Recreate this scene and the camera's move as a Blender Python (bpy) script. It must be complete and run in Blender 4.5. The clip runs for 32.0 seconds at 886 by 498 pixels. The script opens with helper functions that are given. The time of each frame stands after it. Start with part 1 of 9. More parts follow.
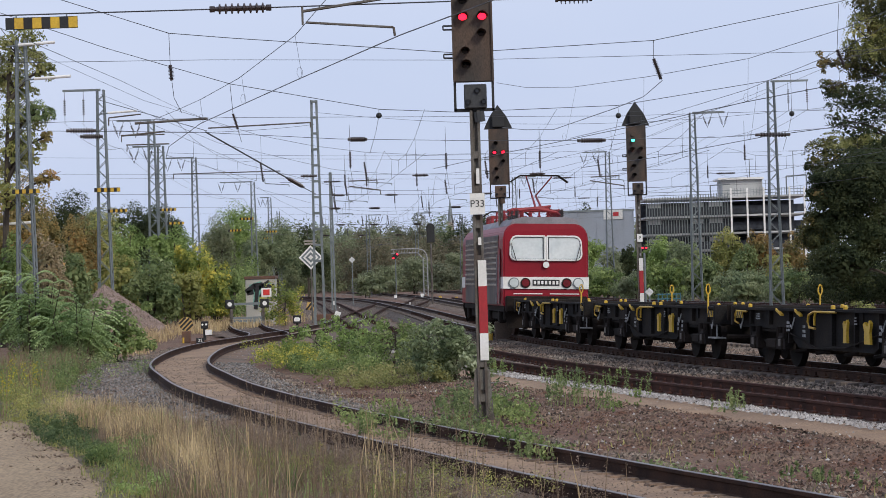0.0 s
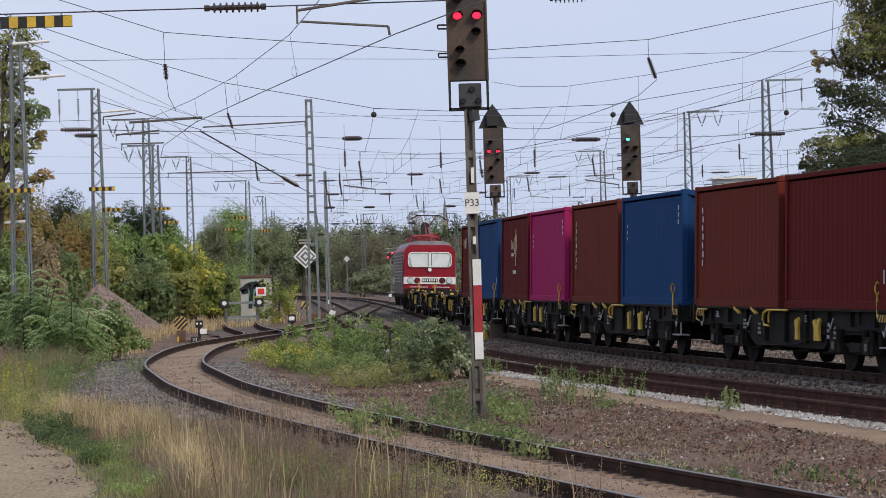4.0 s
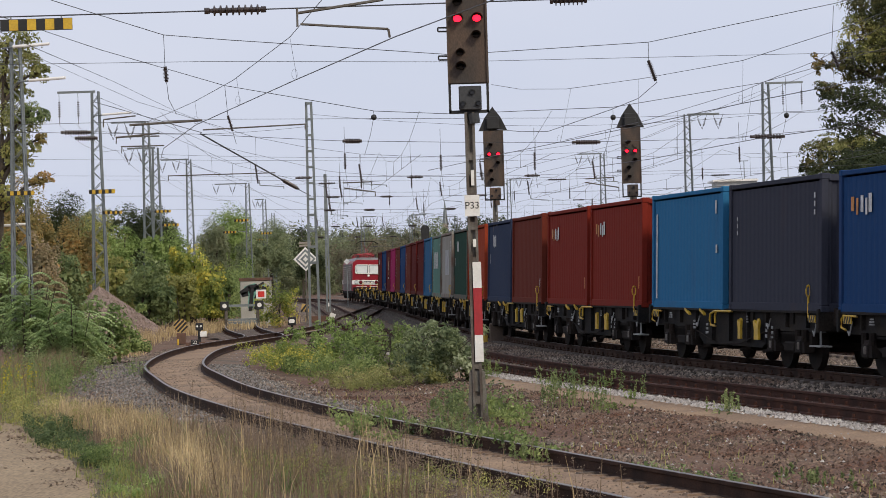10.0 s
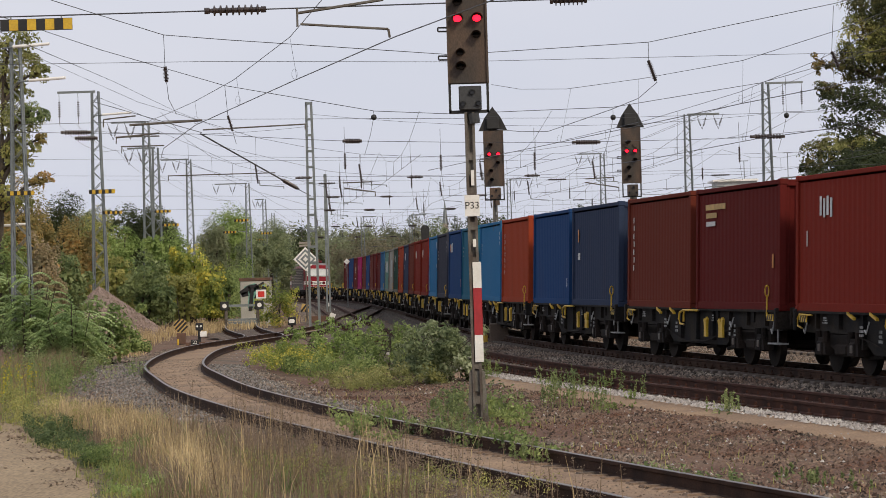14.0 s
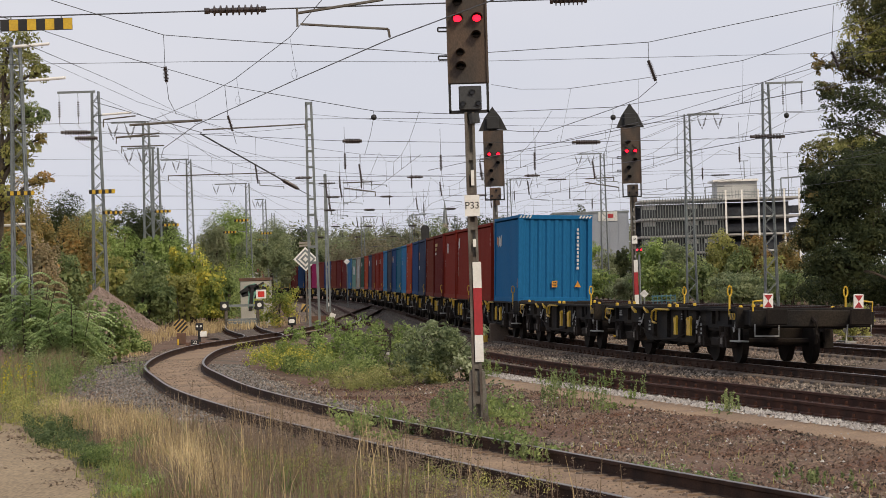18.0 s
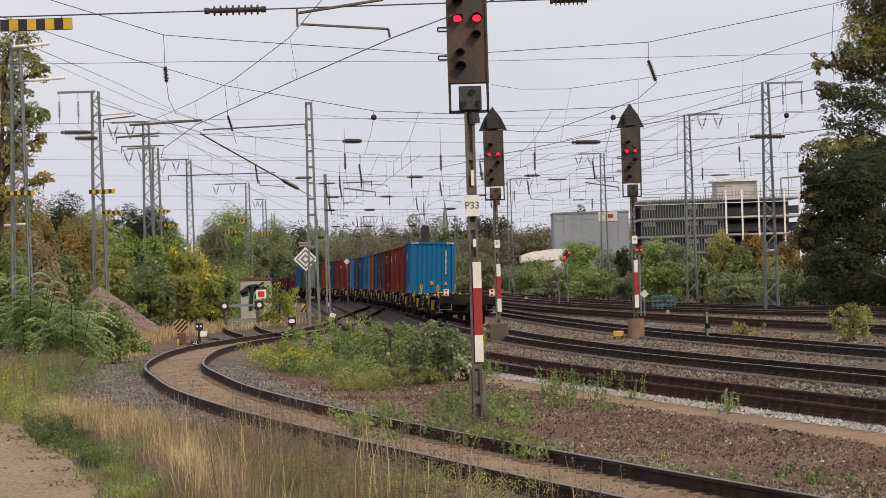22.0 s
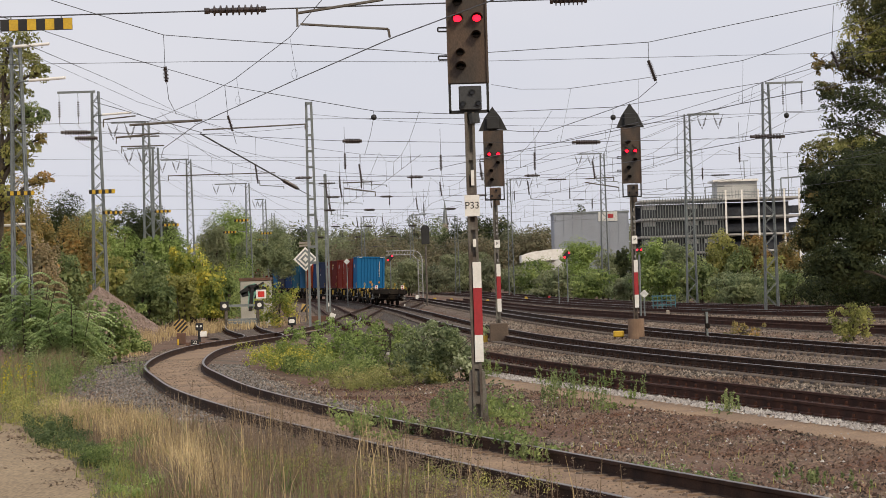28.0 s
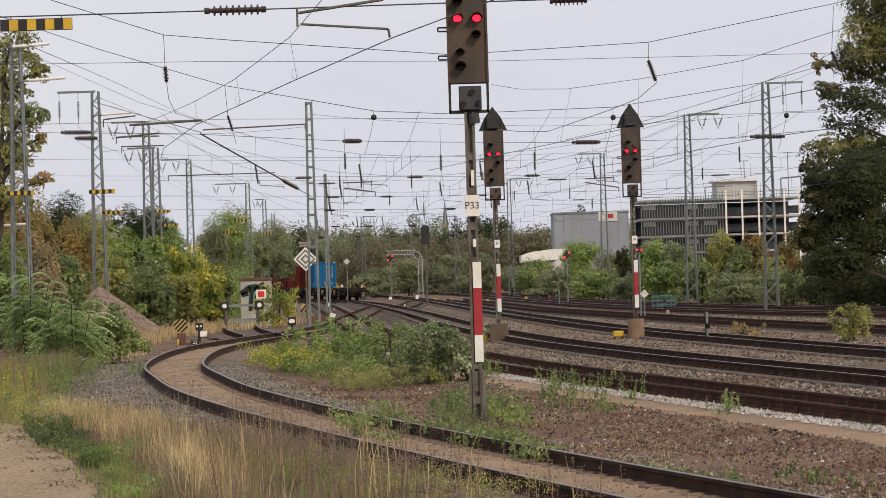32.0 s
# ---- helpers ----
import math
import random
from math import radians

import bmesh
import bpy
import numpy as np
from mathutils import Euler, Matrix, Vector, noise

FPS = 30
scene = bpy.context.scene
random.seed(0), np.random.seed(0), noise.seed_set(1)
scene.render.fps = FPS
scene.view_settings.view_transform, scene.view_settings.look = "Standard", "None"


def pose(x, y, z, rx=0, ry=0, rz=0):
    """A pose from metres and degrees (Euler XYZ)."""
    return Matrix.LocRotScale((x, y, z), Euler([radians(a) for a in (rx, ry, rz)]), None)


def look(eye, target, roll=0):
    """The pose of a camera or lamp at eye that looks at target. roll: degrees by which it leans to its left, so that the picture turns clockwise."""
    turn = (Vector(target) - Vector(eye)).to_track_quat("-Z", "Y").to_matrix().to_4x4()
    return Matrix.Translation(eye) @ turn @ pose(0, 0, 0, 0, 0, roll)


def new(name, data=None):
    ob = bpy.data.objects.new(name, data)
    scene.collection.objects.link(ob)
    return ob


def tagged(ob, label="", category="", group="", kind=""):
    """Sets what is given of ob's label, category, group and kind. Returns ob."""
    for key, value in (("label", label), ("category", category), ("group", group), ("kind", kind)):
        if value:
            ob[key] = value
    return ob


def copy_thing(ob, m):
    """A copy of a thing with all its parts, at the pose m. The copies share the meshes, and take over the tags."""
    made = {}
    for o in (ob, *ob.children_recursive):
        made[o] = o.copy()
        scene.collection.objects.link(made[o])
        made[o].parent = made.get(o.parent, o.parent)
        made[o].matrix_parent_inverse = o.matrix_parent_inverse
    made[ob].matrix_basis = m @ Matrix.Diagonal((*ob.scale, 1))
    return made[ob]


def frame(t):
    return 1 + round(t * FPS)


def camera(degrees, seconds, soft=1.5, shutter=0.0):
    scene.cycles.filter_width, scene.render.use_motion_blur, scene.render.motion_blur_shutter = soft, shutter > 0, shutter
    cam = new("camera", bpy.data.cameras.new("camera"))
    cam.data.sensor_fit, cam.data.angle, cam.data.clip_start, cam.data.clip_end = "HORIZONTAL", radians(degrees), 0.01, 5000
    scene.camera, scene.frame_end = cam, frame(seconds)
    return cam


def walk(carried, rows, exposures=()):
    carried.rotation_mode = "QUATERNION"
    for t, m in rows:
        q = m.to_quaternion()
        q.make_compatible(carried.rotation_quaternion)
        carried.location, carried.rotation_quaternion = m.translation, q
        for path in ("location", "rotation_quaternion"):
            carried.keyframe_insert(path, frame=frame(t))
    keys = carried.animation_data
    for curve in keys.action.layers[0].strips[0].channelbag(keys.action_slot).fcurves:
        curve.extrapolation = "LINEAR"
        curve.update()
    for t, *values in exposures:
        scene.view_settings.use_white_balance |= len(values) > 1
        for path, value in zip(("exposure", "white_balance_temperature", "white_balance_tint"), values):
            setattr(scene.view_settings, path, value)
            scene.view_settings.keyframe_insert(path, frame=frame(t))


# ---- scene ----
# camera: a tripod beside the path, eased round by a hair in the first seconds
EYE = (0.0, 0.0, 2.1)


def aim(right, down):
    """The camera's pose, turned by so many thousandths of the focal length from its rest."""
    yaw = math.atan(right / 4700)
    pitch = math.atan(47.0 / 4700) + math.atan(-down / 4700)
    base = Matrix.Translation(EYE) @ Euler((math.pi / 2, 0, -yaw)).to_matrix().to_4x4()
    return base @ Euler((pitch, 0, 0)).to_matrix().to_4x4() @ Euler((0, 0, radians(-1.7))).to_matrix().to_4x4()


cam = camera(18.94, 32.0, soft=0.85)
walk(cam, [(0.0, aim(-9.3, 2.8)), (0.2, aim(-6.5, 4.2)), (0.5, aim(-3.0, 6.8)), (1.0, aim(-1.6, 9.8)), (1.5, aim(-1.2, 9.8)),
           (2.0, aim(-0.2, 8.8)), (2.5, aim(0, 8.2)), (3.0, aim(0, 6.8)), (3.5, aim(0, 5.8)), (4.5, aim(0, 3.6)), (5.5, aim(0, 1.9)),
           (6.0, aim(0, 1.4)), (6.5, aim(0, 0.6)), (7.0, aim(0, 0)), (19.0, aim(0, 0)), (32.0, aim(0, 0))],
     exposures=[(0.0, -0.03, 5900, 10), (2.0, -0.03, 5920, 10), (6.0, -0.02, 6130, 10), (9.0, -0.01, 6350, 10), (12.0, 0.0, 6650, 10), (18.0, 0.03, 7000, 10), (25.0, 0.06, 7080, 10), (32.0, 0.06, 7080, 10)])

# ---- light: a pale, thinly overcast afternoon ----
SUN_EL, SUN_AZ = radians(34), radians(146)
world = bpy.data.worlds.new("world")
scene.world = world
world.use_nodes = True
wn = world.node_tree.nodes
wl = world.node_tree.links
wn.clear()
sky = wn.new("ShaderNodeTexSky")
sky.sky_type, sky.sun_disc = "NISHITA", False
sky.sun_elevation, sky.sun_rotation = SUN_EL, SUN_AZ
sky.air_density, sky.dust_density, sky.ozone_density = 1.0, 4.0, 2.0
gain = wn.new("ShaderNodeMix")
gain.data_type, gain.blend_type = "RGBA", "MULTIPLY"
gain.inputs[0].default_value = 1.0
gain.inputs[7].default_value = (0.10, 0.10, 0.10, 1)
tc = wn.new("ShaderNodeTexCoord")
cl = wn.new("ShaderNodeTexNoise")
cl.inputs["Scale"].default_value, cl.inputs["Detail"].default_value = 2.2, 5.0
cmap = wn.new("ShaderNodeMapping")
cmap.inputs["Scale"].default_value = (1.0, 1.0, 3.0)
ramp = wn.new("ShaderNodeValToRGB")
ramp.color_ramp.elements[0].position, ramp.color_ramp.elements[0].color = 0.30, (0.645, 0.695, 0.845, 1)
ramp.color_ramp.elements[1].position, ramp.color_ramp.elements[1].color = 0.72, (0.795, 0.805, 0.90, 1)
veil = wn.new("ShaderNodeMix")
veil.data_type = "RGBA"
veil.inputs[0].default_value = 0.9
bg = wn.new("ShaderNodeBackground")
out = wn.new("ShaderNodeOutputWorld")
wl.new(tc.outputs["Generated"], cmap.inputs[0])
wl.new(cmap.outputs[0], cl.inputs["Vector"])
wl.new(cl.outputs["Fac"], ramp.inputs[0])
wl.new(sky.outputs[0], gain.inputs[6])
wl.new(gain.outputs[2], veil.inputs[6])
wl.new(ramp.outputs[0], veil.inputs[7])
wl.new(veil.outputs[2], bg.inputs[0])
bg.inputs[1].default_value = 1.0
wl.new(bg.outputs[0], out.inputs[0])
sun_data = bpy.data.lights.new("sun", "SUN")
sun_data.energy, sun_data.angle, sun_data.color = 2.0, radians(12), (1.0, 0.885, 0.70)
sun = new("sun", sun_data)
sun.matrix_world = look((0, 0, 60), (60 * math.tan(math.pi / 2 - SUN_EL) * -math.sin(SUN_AZ), 60 * math.tan(math.pi / 2 - SUN_EL) * -math.cos(SUN_AZ), 0))


# ---- materials ----
def mat(name, color, rough=0.7, metal=0.0, vary=0.25, scale=3.0, fine=40.0, bump=0.1, second=None, patch=0.5, emit=None, spec=0.5, island=0.0, obj_vary=0.0, stretch=None, bump_dist=0.01):
    """A surface with broad patches towards a second colour, fine grain, and relief."""
    m = bpy.data.materials.new(name)
    m.use_nodes = True
    n, l = m.node_tree.nodes, m.node_tree.links
    b = n["Principled BSDF"]
    b.inputs["Roughness"].default_value, b.inputs["Metallic"].default_value = rough, metal
    b.inputs["Specular IOR Level"].default_value = spec
    t = n.new("ShaderNodeTexCoord")
    src = t.outputs["Object"]
    if stretch:
        mp = n.new("ShaderNodeMapping")
        mp.inputs["Scale"].default_value = stretch
        l.new(src, mp.inputs[0])
        src = mp.outputs[0]
    info = n.new("ShaderNodeObjectInfo")
    add = n.new("ShaderNodeVectorMath")
    add.operation = "MULTIPLY_ADD"
    add.inputs[1].default_value = (1, 1, 1)
    sc = n.new("ShaderNodeVectorMath")
    sc.operation = "SCALE"
    sc.inputs[0].default_value = (37.0, 19.0, 11.0)
    l.new(info.outputs["Random"], sc.inputs["Scale"])
    l.new(src, add.inputs[0])
    l.new(sc.outputs[0], add.inputs[2])
    n1 = n.new("ShaderNodeTexNoise")
    n1.inputs["Scale"].default_value, n1.inputs["Detail"].default_value = scale, 4.0
    n2 = n.new("ShaderNodeTexNoise")
    n2.inputs["Scale"].default_value, n2.inputs["Detail"].default_value = fine, 3.0
    l.new(add.outputs[0], n1.inputs["Vector"])
    l.new(add.outputs[0], n2.inputs["Vector"])
    c2 = second or tuple(c * 0.6 for c in color)
    r = n.new("ShaderNodeValToRGB")
    r.color_ramp.elements[0].position, r.color_ramp.elements[0].color = max(0.0, patch - 0.13), (*color, 1)
    r.color_ramp.elements[1].position, r.color_ramp.elements[1].color = min(1.0, patch + 0.17), (*c2, 1)
    l.new(n1.outputs["Fac"], r.inputs[0])
    hsv = n.new("ShaderNodeHueSaturation")
    l.new(r.outputs[0], hsv.inputs["Color"])
    mr = n.new("ShaderNodeMapRange")
    mr.inputs["From Min"].default_value, mr.inputs["From Max"].default_value = 0.3, 0.7
    mr.inputs["To Min"].default_value, mr.inputs["To Max"].default_value = 1 - vary, 1 + vary
    l.new(n2.outputs["Fac"], mr.inputs["Value"])
    val = mr.outputs[0]
    for amount, source in ((island, "g"), (obj_vary, "o")):
        if amount:
            if source == "g":
                geo = n.new("ShaderNodeNewGeometry")
                rnd = geo.outputs["Random Per Island"]
            else:
                rnd = info.outputs["Random"]
            mr2 = n.new("ShaderNodeMapRange")
            mr2.inputs["To Min"].default_value, mr2.inputs["To Max"].default_value = 1 - amount, 1 + amount
            l.new(rnd, mr2.inputs["Value"])
            mul = n.new("ShaderNodeMath")
            mul.operation = "MULTIPLY"
            l.new(val, mul.inputs[0])
            l.new(mr2.outputs[0], mul.inputs[1])
            val = mul.outputs[0]
    l.new(val, hsv.inputs["Value"])
    l.new(hsv.outputs[0], b.inputs["Base Color"])
    if bump:
        bp = n.new("ShaderNodeBump")
        bp.inputs["Strength"].default_value, bp.inputs["Distance"].default_value = bump, bump_dist
        l.new(n2.outputs["Fac"], bp.inputs["Height"])
        l.new(bp.outputs[0], b.inputs["Normal"])
    if emit:
        b.inputs["Emission Color"].default_value = (*emit[:3], 1)
        b.inputs["Emission Strength"].default_value = emit[3]
    return m


def leafy(name, c1, c2, c3):
    """Foliage: three tones spread leaf by leaf and in broad patches, thin enough to let some light through."""
    m = bpy.data.materials.new(name)
    m.use_nodes = True
    n, l = m.node_tree.nodes, m.node_tree.links
    b = n["Principled BSDF"]
    b.inputs["Roughness"].default_value = 0.65
    b.inputs["Specular IOR Level"].default_value = 0.25
    geo = n.new("ShaderNodeNewGeometry")
    t = n.new("ShaderNodeTexCoord")
    n1 = n.new("ShaderNodeTexNoise")
    n1.inputs["Scale"].default_value, n1.inputs["Detail"].default_value = 0.8, 3.0
    l.new(t.outputs["Object"], n1.inputs["Vector"])
    mix = n.new("ShaderNodeMath")
    mix.operation = "MULTIPLY_ADD"
    mix.inputs[1].default_value = 0.24
    l.new(geo.outputs["Random Per Island"], mix.inputs[0])
    l.new(n1.outputs["Fac"], mix.inputs[2])
    r = n.new("ShaderNodeValToRGB")
    e = r.color_ramp.elements
    e[0].position, e[0].color = 0.42, (*c1, 1)
    e[1].position, e[1].color = 0.86, (*c3, 1)
    k = e.new(0.62)
    k.color = (*c2, 1)
    l.new(mix.outputs[0], r.inputs[0])
    l.new(r.outputs[0], b.inputs["Base Color"])
    tr = n.new("ShaderNodeBsdfTranslucent")
    l.new(r.outputs[0], tr.inputs[0])
    ms = n.new("ShaderNodeMixShader")
    ms.inputs[0].default_value = 0.42
    l.new(b.outputs[0], ms.inputs[1])
    l.new(tr.outputs[0], ms.inputs[2])
    l.new(ms.outputs[0], n["Material Output"].inputs[0])
    return m


M = {}
M["rust_steel"] = mat("rust_steel", (0.055, 0.028, 0.018), 0.85, 0.0, 0.35, 2.5, 60, 0.2, (0.022, 0.012, 0.009), spec=0.2)
M["red_rust"] = mat("red_rust", (0.075, 0.032, 0.022), 0.88, 0.0, 0.3, 2.5, 60, 0.15, (0.040, 0.020, 0.015), spec=0.2)
M["rail_top"] = mat("rail_top", (0.20, 0.175, 0.16), 0.42, 0.8, 0.15, 3, 50, 0.05, (0.12, 0.10, 0.09))
M["ballast"] = mat("ballast", (0.112, 0.076, 0.054), 0.95, 0, 0.6, 0.5, 28, 0.9, (0.195, 0.148, 0.110), 0.55, bump_dist=0.05)
# main track bed: oil-dark, and darkened further for the shade beneath the train
M["oily_shaded_ballast"] = mat("oily_shaded_ballast", (0.045, 0.034, 0.028), 0.95, 0, 0.6, 0.5, 28, 0.9, (0.085, 0.064, 0.050), 0.5, bump_dist=0.05)
M["oily_shaded_stones"] = mat("oily_shaded_stones", (0.050, 0.038, 0.031), 0.9, 0, 0.3, 0.5, 30, 0.3, (0.10, 0.078, 0.062), island=0.8)
M["stones"] = mat("stones", (0.128, 0.084, 0.060), 0.9, 0, 0.3, 0.5, 30, 0.3, (0.205, 0.174, 0.142), island=0.85)
M["pale_stones"] = mat("pale_stones", (0.42, 0.40, 0.38), 0.9, 0, 0.2, 2, 30, 0.3, (0.30, 0.27, 0.25), island=0.3)
M["soil"] = mat("soil", (0.112, 0.053, 0.031), 0.95, 0, 0.6, 0.35, 18, 0.8, (0.172, 0.110, 0.072), bump_dist=0.05)
M["sand"] = mat("sand", (0.305, 0.203, 0.122), 0.95, 0, 0.3, 0.8, 30, 0.4, (0.210, 0.138, 0.088))
M["path"] = mat("path", (0.310, 0.228, 0.136), 0.95, 0, 0.3, 0.8, 25, 0.4, (0.250, 0.182, 0.108), stretch=(1, 0.2, 1))
M["verge"] = mat("verge", (0.095, 0.080, 0.045), 0.95, 0, 0.5, 0.6, 12, 0.8, (0.165, 0.125, 0.078), bump_dist=0.05)
M["dirt"] = mat("dirt", (0.188, 0.121, 0.078), 0.95, 0, 0.45, 0.7, 22, 0.6, (0.105, 0.078, 0.058), bump_dist=0.03)
M["sleeper"] = mat("sleeper", (0.115, 0.090, 0.075), 0.9, 0, 0.25, 3, 40, 0.4, (0.07, 0.056, 0.047), obj_vary=0.25)
M["galv"] = mat("galv", (0.23, 0.255, 0.255), 0.55, 0.6, 0.12, 1.5, 40, 0.05, (0.17, 0.19, 0.19))
M["wire"] = mat("wire", (0.12, 0.12, 0.125), 0.5, 0.6, 0.1, 1, 20, 0)
M["dark_steel"] = mat("dark_steel", (0.014, 0.012, 0.011), 0.8, 0.0, 0.3, 2, 40, 0.1, (0.028, 0.021, 0.017), spec=0.1)
M["wagon_black"] = mat("wagon_black", (0.013, 0.013, 0.014), 0.75, 0.0, 0.3, 1.5, 30, 0.1, (0.030, 0.024, 0.019), spec=0.1)
M["yellow"] = mat("yellow", (0.62, 0.40, 0.03), 0.5, 0, 0.12, 3, 30, 0.05, (0.48, 0.30, 0.03))
M["black"] = mat("black", (0.018, 0.018, 0.018), 0.6, 0, 0.2, 3, 30, 0.05)
M["white"] = mat("white", (0.80, 0.79, 0.76), 0.5, 0, 0.06, 3, 30, 0.03, (0.70, 0.68, 0.63))
M["red"] = mat("red", (0.38, 0.022, 0.028), 0.5, 0, 0.1, 3, 30, 0.03, (0.30, 0.02, 0.025))
M["signal_dark"] = mat("signal_dark", (0.040, 0.034, 0.030), 0.7, 0.1, 0.3, 1.3, 40, 0.1, (0.105, 0.066, 0.044), stretch=(1.6, 1.6, 0.7))
M["mast_brown"] = mat("mast_brown", (0.085, 0.065, 0.052), 0.7, 0.2, 0.2, 2.5, 40, 0.1, (0.16, 0.15, 0.13))
M["concrete"] = mat("concrete", (0.36, 0.32, 0.27), 0.9, 0, 0.12, 1.2, 30, 0.25, (0.27, 0.23, 0.19))
M["rust"] = mat("rust", (0.16, 0.085, 0.055), 0.85, 0.1, 0.2, 3, 40, 0.2, (0.10, 0.06, 0.045))
M["red_glow"] = mat("red_glow", (0.5, 0.01, 0.01), 0.3, emit=(1.0, 0.01, 0.03, 4.0), bump=0)
M["green_glow"] = mat("green_glow", (0.05, 0.5, 0.3), 0.3, emit=(0.1, 1.0, 0.6, 5.0), bump=0)
M["lens_off"] = mat("lens_off", (0.02, 0.02, 0.022), 0.12, 0, 0.1, 3, 30, 0)
M["porcelain"] = mat("porcelain", (0.055, 0.040, 0.038), 0.3, 0, 0.1, 3, 30, 0)
M["cap"] = mat("insulator_cap", (0.38, 0.38, 0.37), 0.5, 0.4, 0.1, 3, 30, 0)
M["tan_rust"] = mat("tan_rust", (0.25, 0.165, 0.11), 0.9, 0, 0.2, 2.0, 30, 0.2, (0.17, 0.105, 0.07))
M["brown_box"] = mat("brown_box", (0.12, 0.085, 0.062), 0.85, 0, 0.2, 2.0, 30, 0.1, (0.085, 0.062, 0.048))


# ---- mesh helpers ----
def part(name, bm, material, parent=None, label="", m=None):
    me = bpy.data.meshes.new(name)
    bm.to_mesh(me)
    bm.free()
    me.materials.append(material)
    ob = new(name, me)
    if parent is not None:
        ob.parent = parent
    if m is not None:
        ob.matrix_basis = m
    if label:
        tagged(ob, label)
    return ob


def share(name, me, parent, m, material=None, label=""):
    ob = new(name, me)
    ob.parent = parent
    ob.matrix_basis = m
    if material is not None:
        ob.material_slots[0].link = "OBJECT"
        ob.material_slots[0].material = material
    if label:
        tagged(ob, label)
    return ob


def mesh_of(name, bm, material):
    me = bpy.data.meshes.new(name)
    bm.to_mesh(me)
    bm.free()
    me.materials.append(material)
    return me


def raw(name, verts, faces, material, parent=None, smooth=False):
    me = bpy.data.meshes.new(name)
    verts = np.asarray(verts, dtype=np.float64)
    me.from_pydata(verts.tolist(), [], faces.tolist() if hasattr(faces, "tolist") else faces)
    me.materials.append(material)
    if smooth:
        me.shade_smooth()
    ob = new(name, me)
    if parent is not None:
        ob.parent = parent
    return ob


def box(bm, c, s, rot=None, bevel=0.0):
    """A box of size s round c, with eased edges."""
    m = Matrix.Translation(c) @ (rot or Matrix()) @ Matrix.Diagonal((*s, 1))
    g = bmesh.ops.create_cube(bm, size=1.0, matrix=m)
    if bevel:
        es = list({e for v in g["verts"] for e in v.link_edges})
        bmesh.ops.bevel(bm, geom=es, offset=bevel, segments=1, affect="EDGES")
    return bm


def rod(bm, a, b, r, n=6, r2=None):
    a, b = Vector(a), Vector(b)
    d = b - a
    m = Matrix.Translation((a + b) / 2) @ d.to_track_quat("Z", "Y").to_matrix().to_4x4()
    bmesh.ops.create_cone(bm, cap_ends=True, segments=n, radius1=r, radius2=r if r2 is None else r2, depth=d.length, matrix=m)
    return bm


def tube(bm, pts, r, n=6):
    for a, b in zip(pts[:-1], pts[1:]):
        rod(bm, a, b, r, n)
    return bm


def bar(bm, a, b, w, h):
    """A flat bar from a to b."""
    a, b = Vector(a), Vector(b)
    d = b - a
    box(bm, (a + b) / 2, (w, h, d.length), d.to_track_quat("Z", "Y").to_matrix().to_4x4())
    return bm


def prism(bm, outline, axis, d0, d1):
    """A flat outline of (u, v), pushed from d0 to d1 along an axis: x gives (d, u, v), y gives (u, d, v), z gives (u, v, d)."""
    def at(u, v, d):
        return {"x": (d, u, v), "y": (u, d, v), "z": (u, v, d)}[axis]
    lo = [bm.verts.new(at(u, v, d0)) for u, v in outline]
    hi = [bm.verts.new(at(u, v, d1)) for u, v in outline]
    k = len(outline)
    bm.faces.new(lo)
    bm.faces.new(list(reversed(hi)))
    for i in range(k):
        bm.faces.new((lo[i], hi[i], hi[(i + 1) % k], lo[(i + 1) % k]))
    bmesh.ops.recalc_face_normals(bm, faces=bm.faces)
    return bm


def BM():
    return bmesh.new()


def thing(name, m=None, label="", category="", group="", kind=""):
    ob = new(name)
    ob.empty_display_size = 0.3
    if m is not None:
        ob.matrix_basis = m
    return tagged(ob, label, category, group, kind)


# ---- the lie of the tracks: centre lines as (way ahead, offset to the right) ----
class Line:
    def __init__(self, pts, cant=0.0):
        t = np.array([p[0] for p in pts], float)
        v = np.array([p[1] for p in pts], float)
        h = np.diff(t)
        d = np.diff(v) / h
        m = np.empty(len(t))
        m[0], m[-1] = d[0], d[-1]
        m[1:-1] = (d[:-1] * h[1:] + d[1:] * h[:-1]) / (h[1:] + h[:-1])
        self.y = np.arange(t[0], t[-1] + 0.01, 0.5)
        i = np.clip(np.searchsorted(t, self.y, side="right") - 1, 0, len(t) - 2)
        u = (self.y - t[i]) / h[i]
        self.x = ((2 * u**3 - 3 * u**2 + 1) * v[i] + (u**3 - 2 * u**2 + u) * h[i] * m[i]
                  + (-2 * u**3 + 3 * u**2) * v[i + 1] + (u**3 - u**2) * h[i] * m[i + 1])
        self.s = np.concatenate([[0], np.cumsum(np.hypot(np.diff(self.x), 0.5))])
        self.cant = cant

    def at(self, s):
        x, y = np.interp(s, self.s, self.x), np.interp(s, self.s, self.y)
        x2, y2 = np.interp(s + 0.6, self.s, self.x), np.interp(s + 0.6, self.s, self.y)
        x1, y1 = np.interp(s - 0.6, self.s, self.x), np.interp(s - 0.6, self.s, self.y)
        return x, y, np.arctan2(-(x2 - x1), y2 - y1)

    def s_at(self, y):
        return float(np.interp(y, self.y, self.s))

    def x_at(self, y):
        return float(np.interp(y, self.y, self.x))


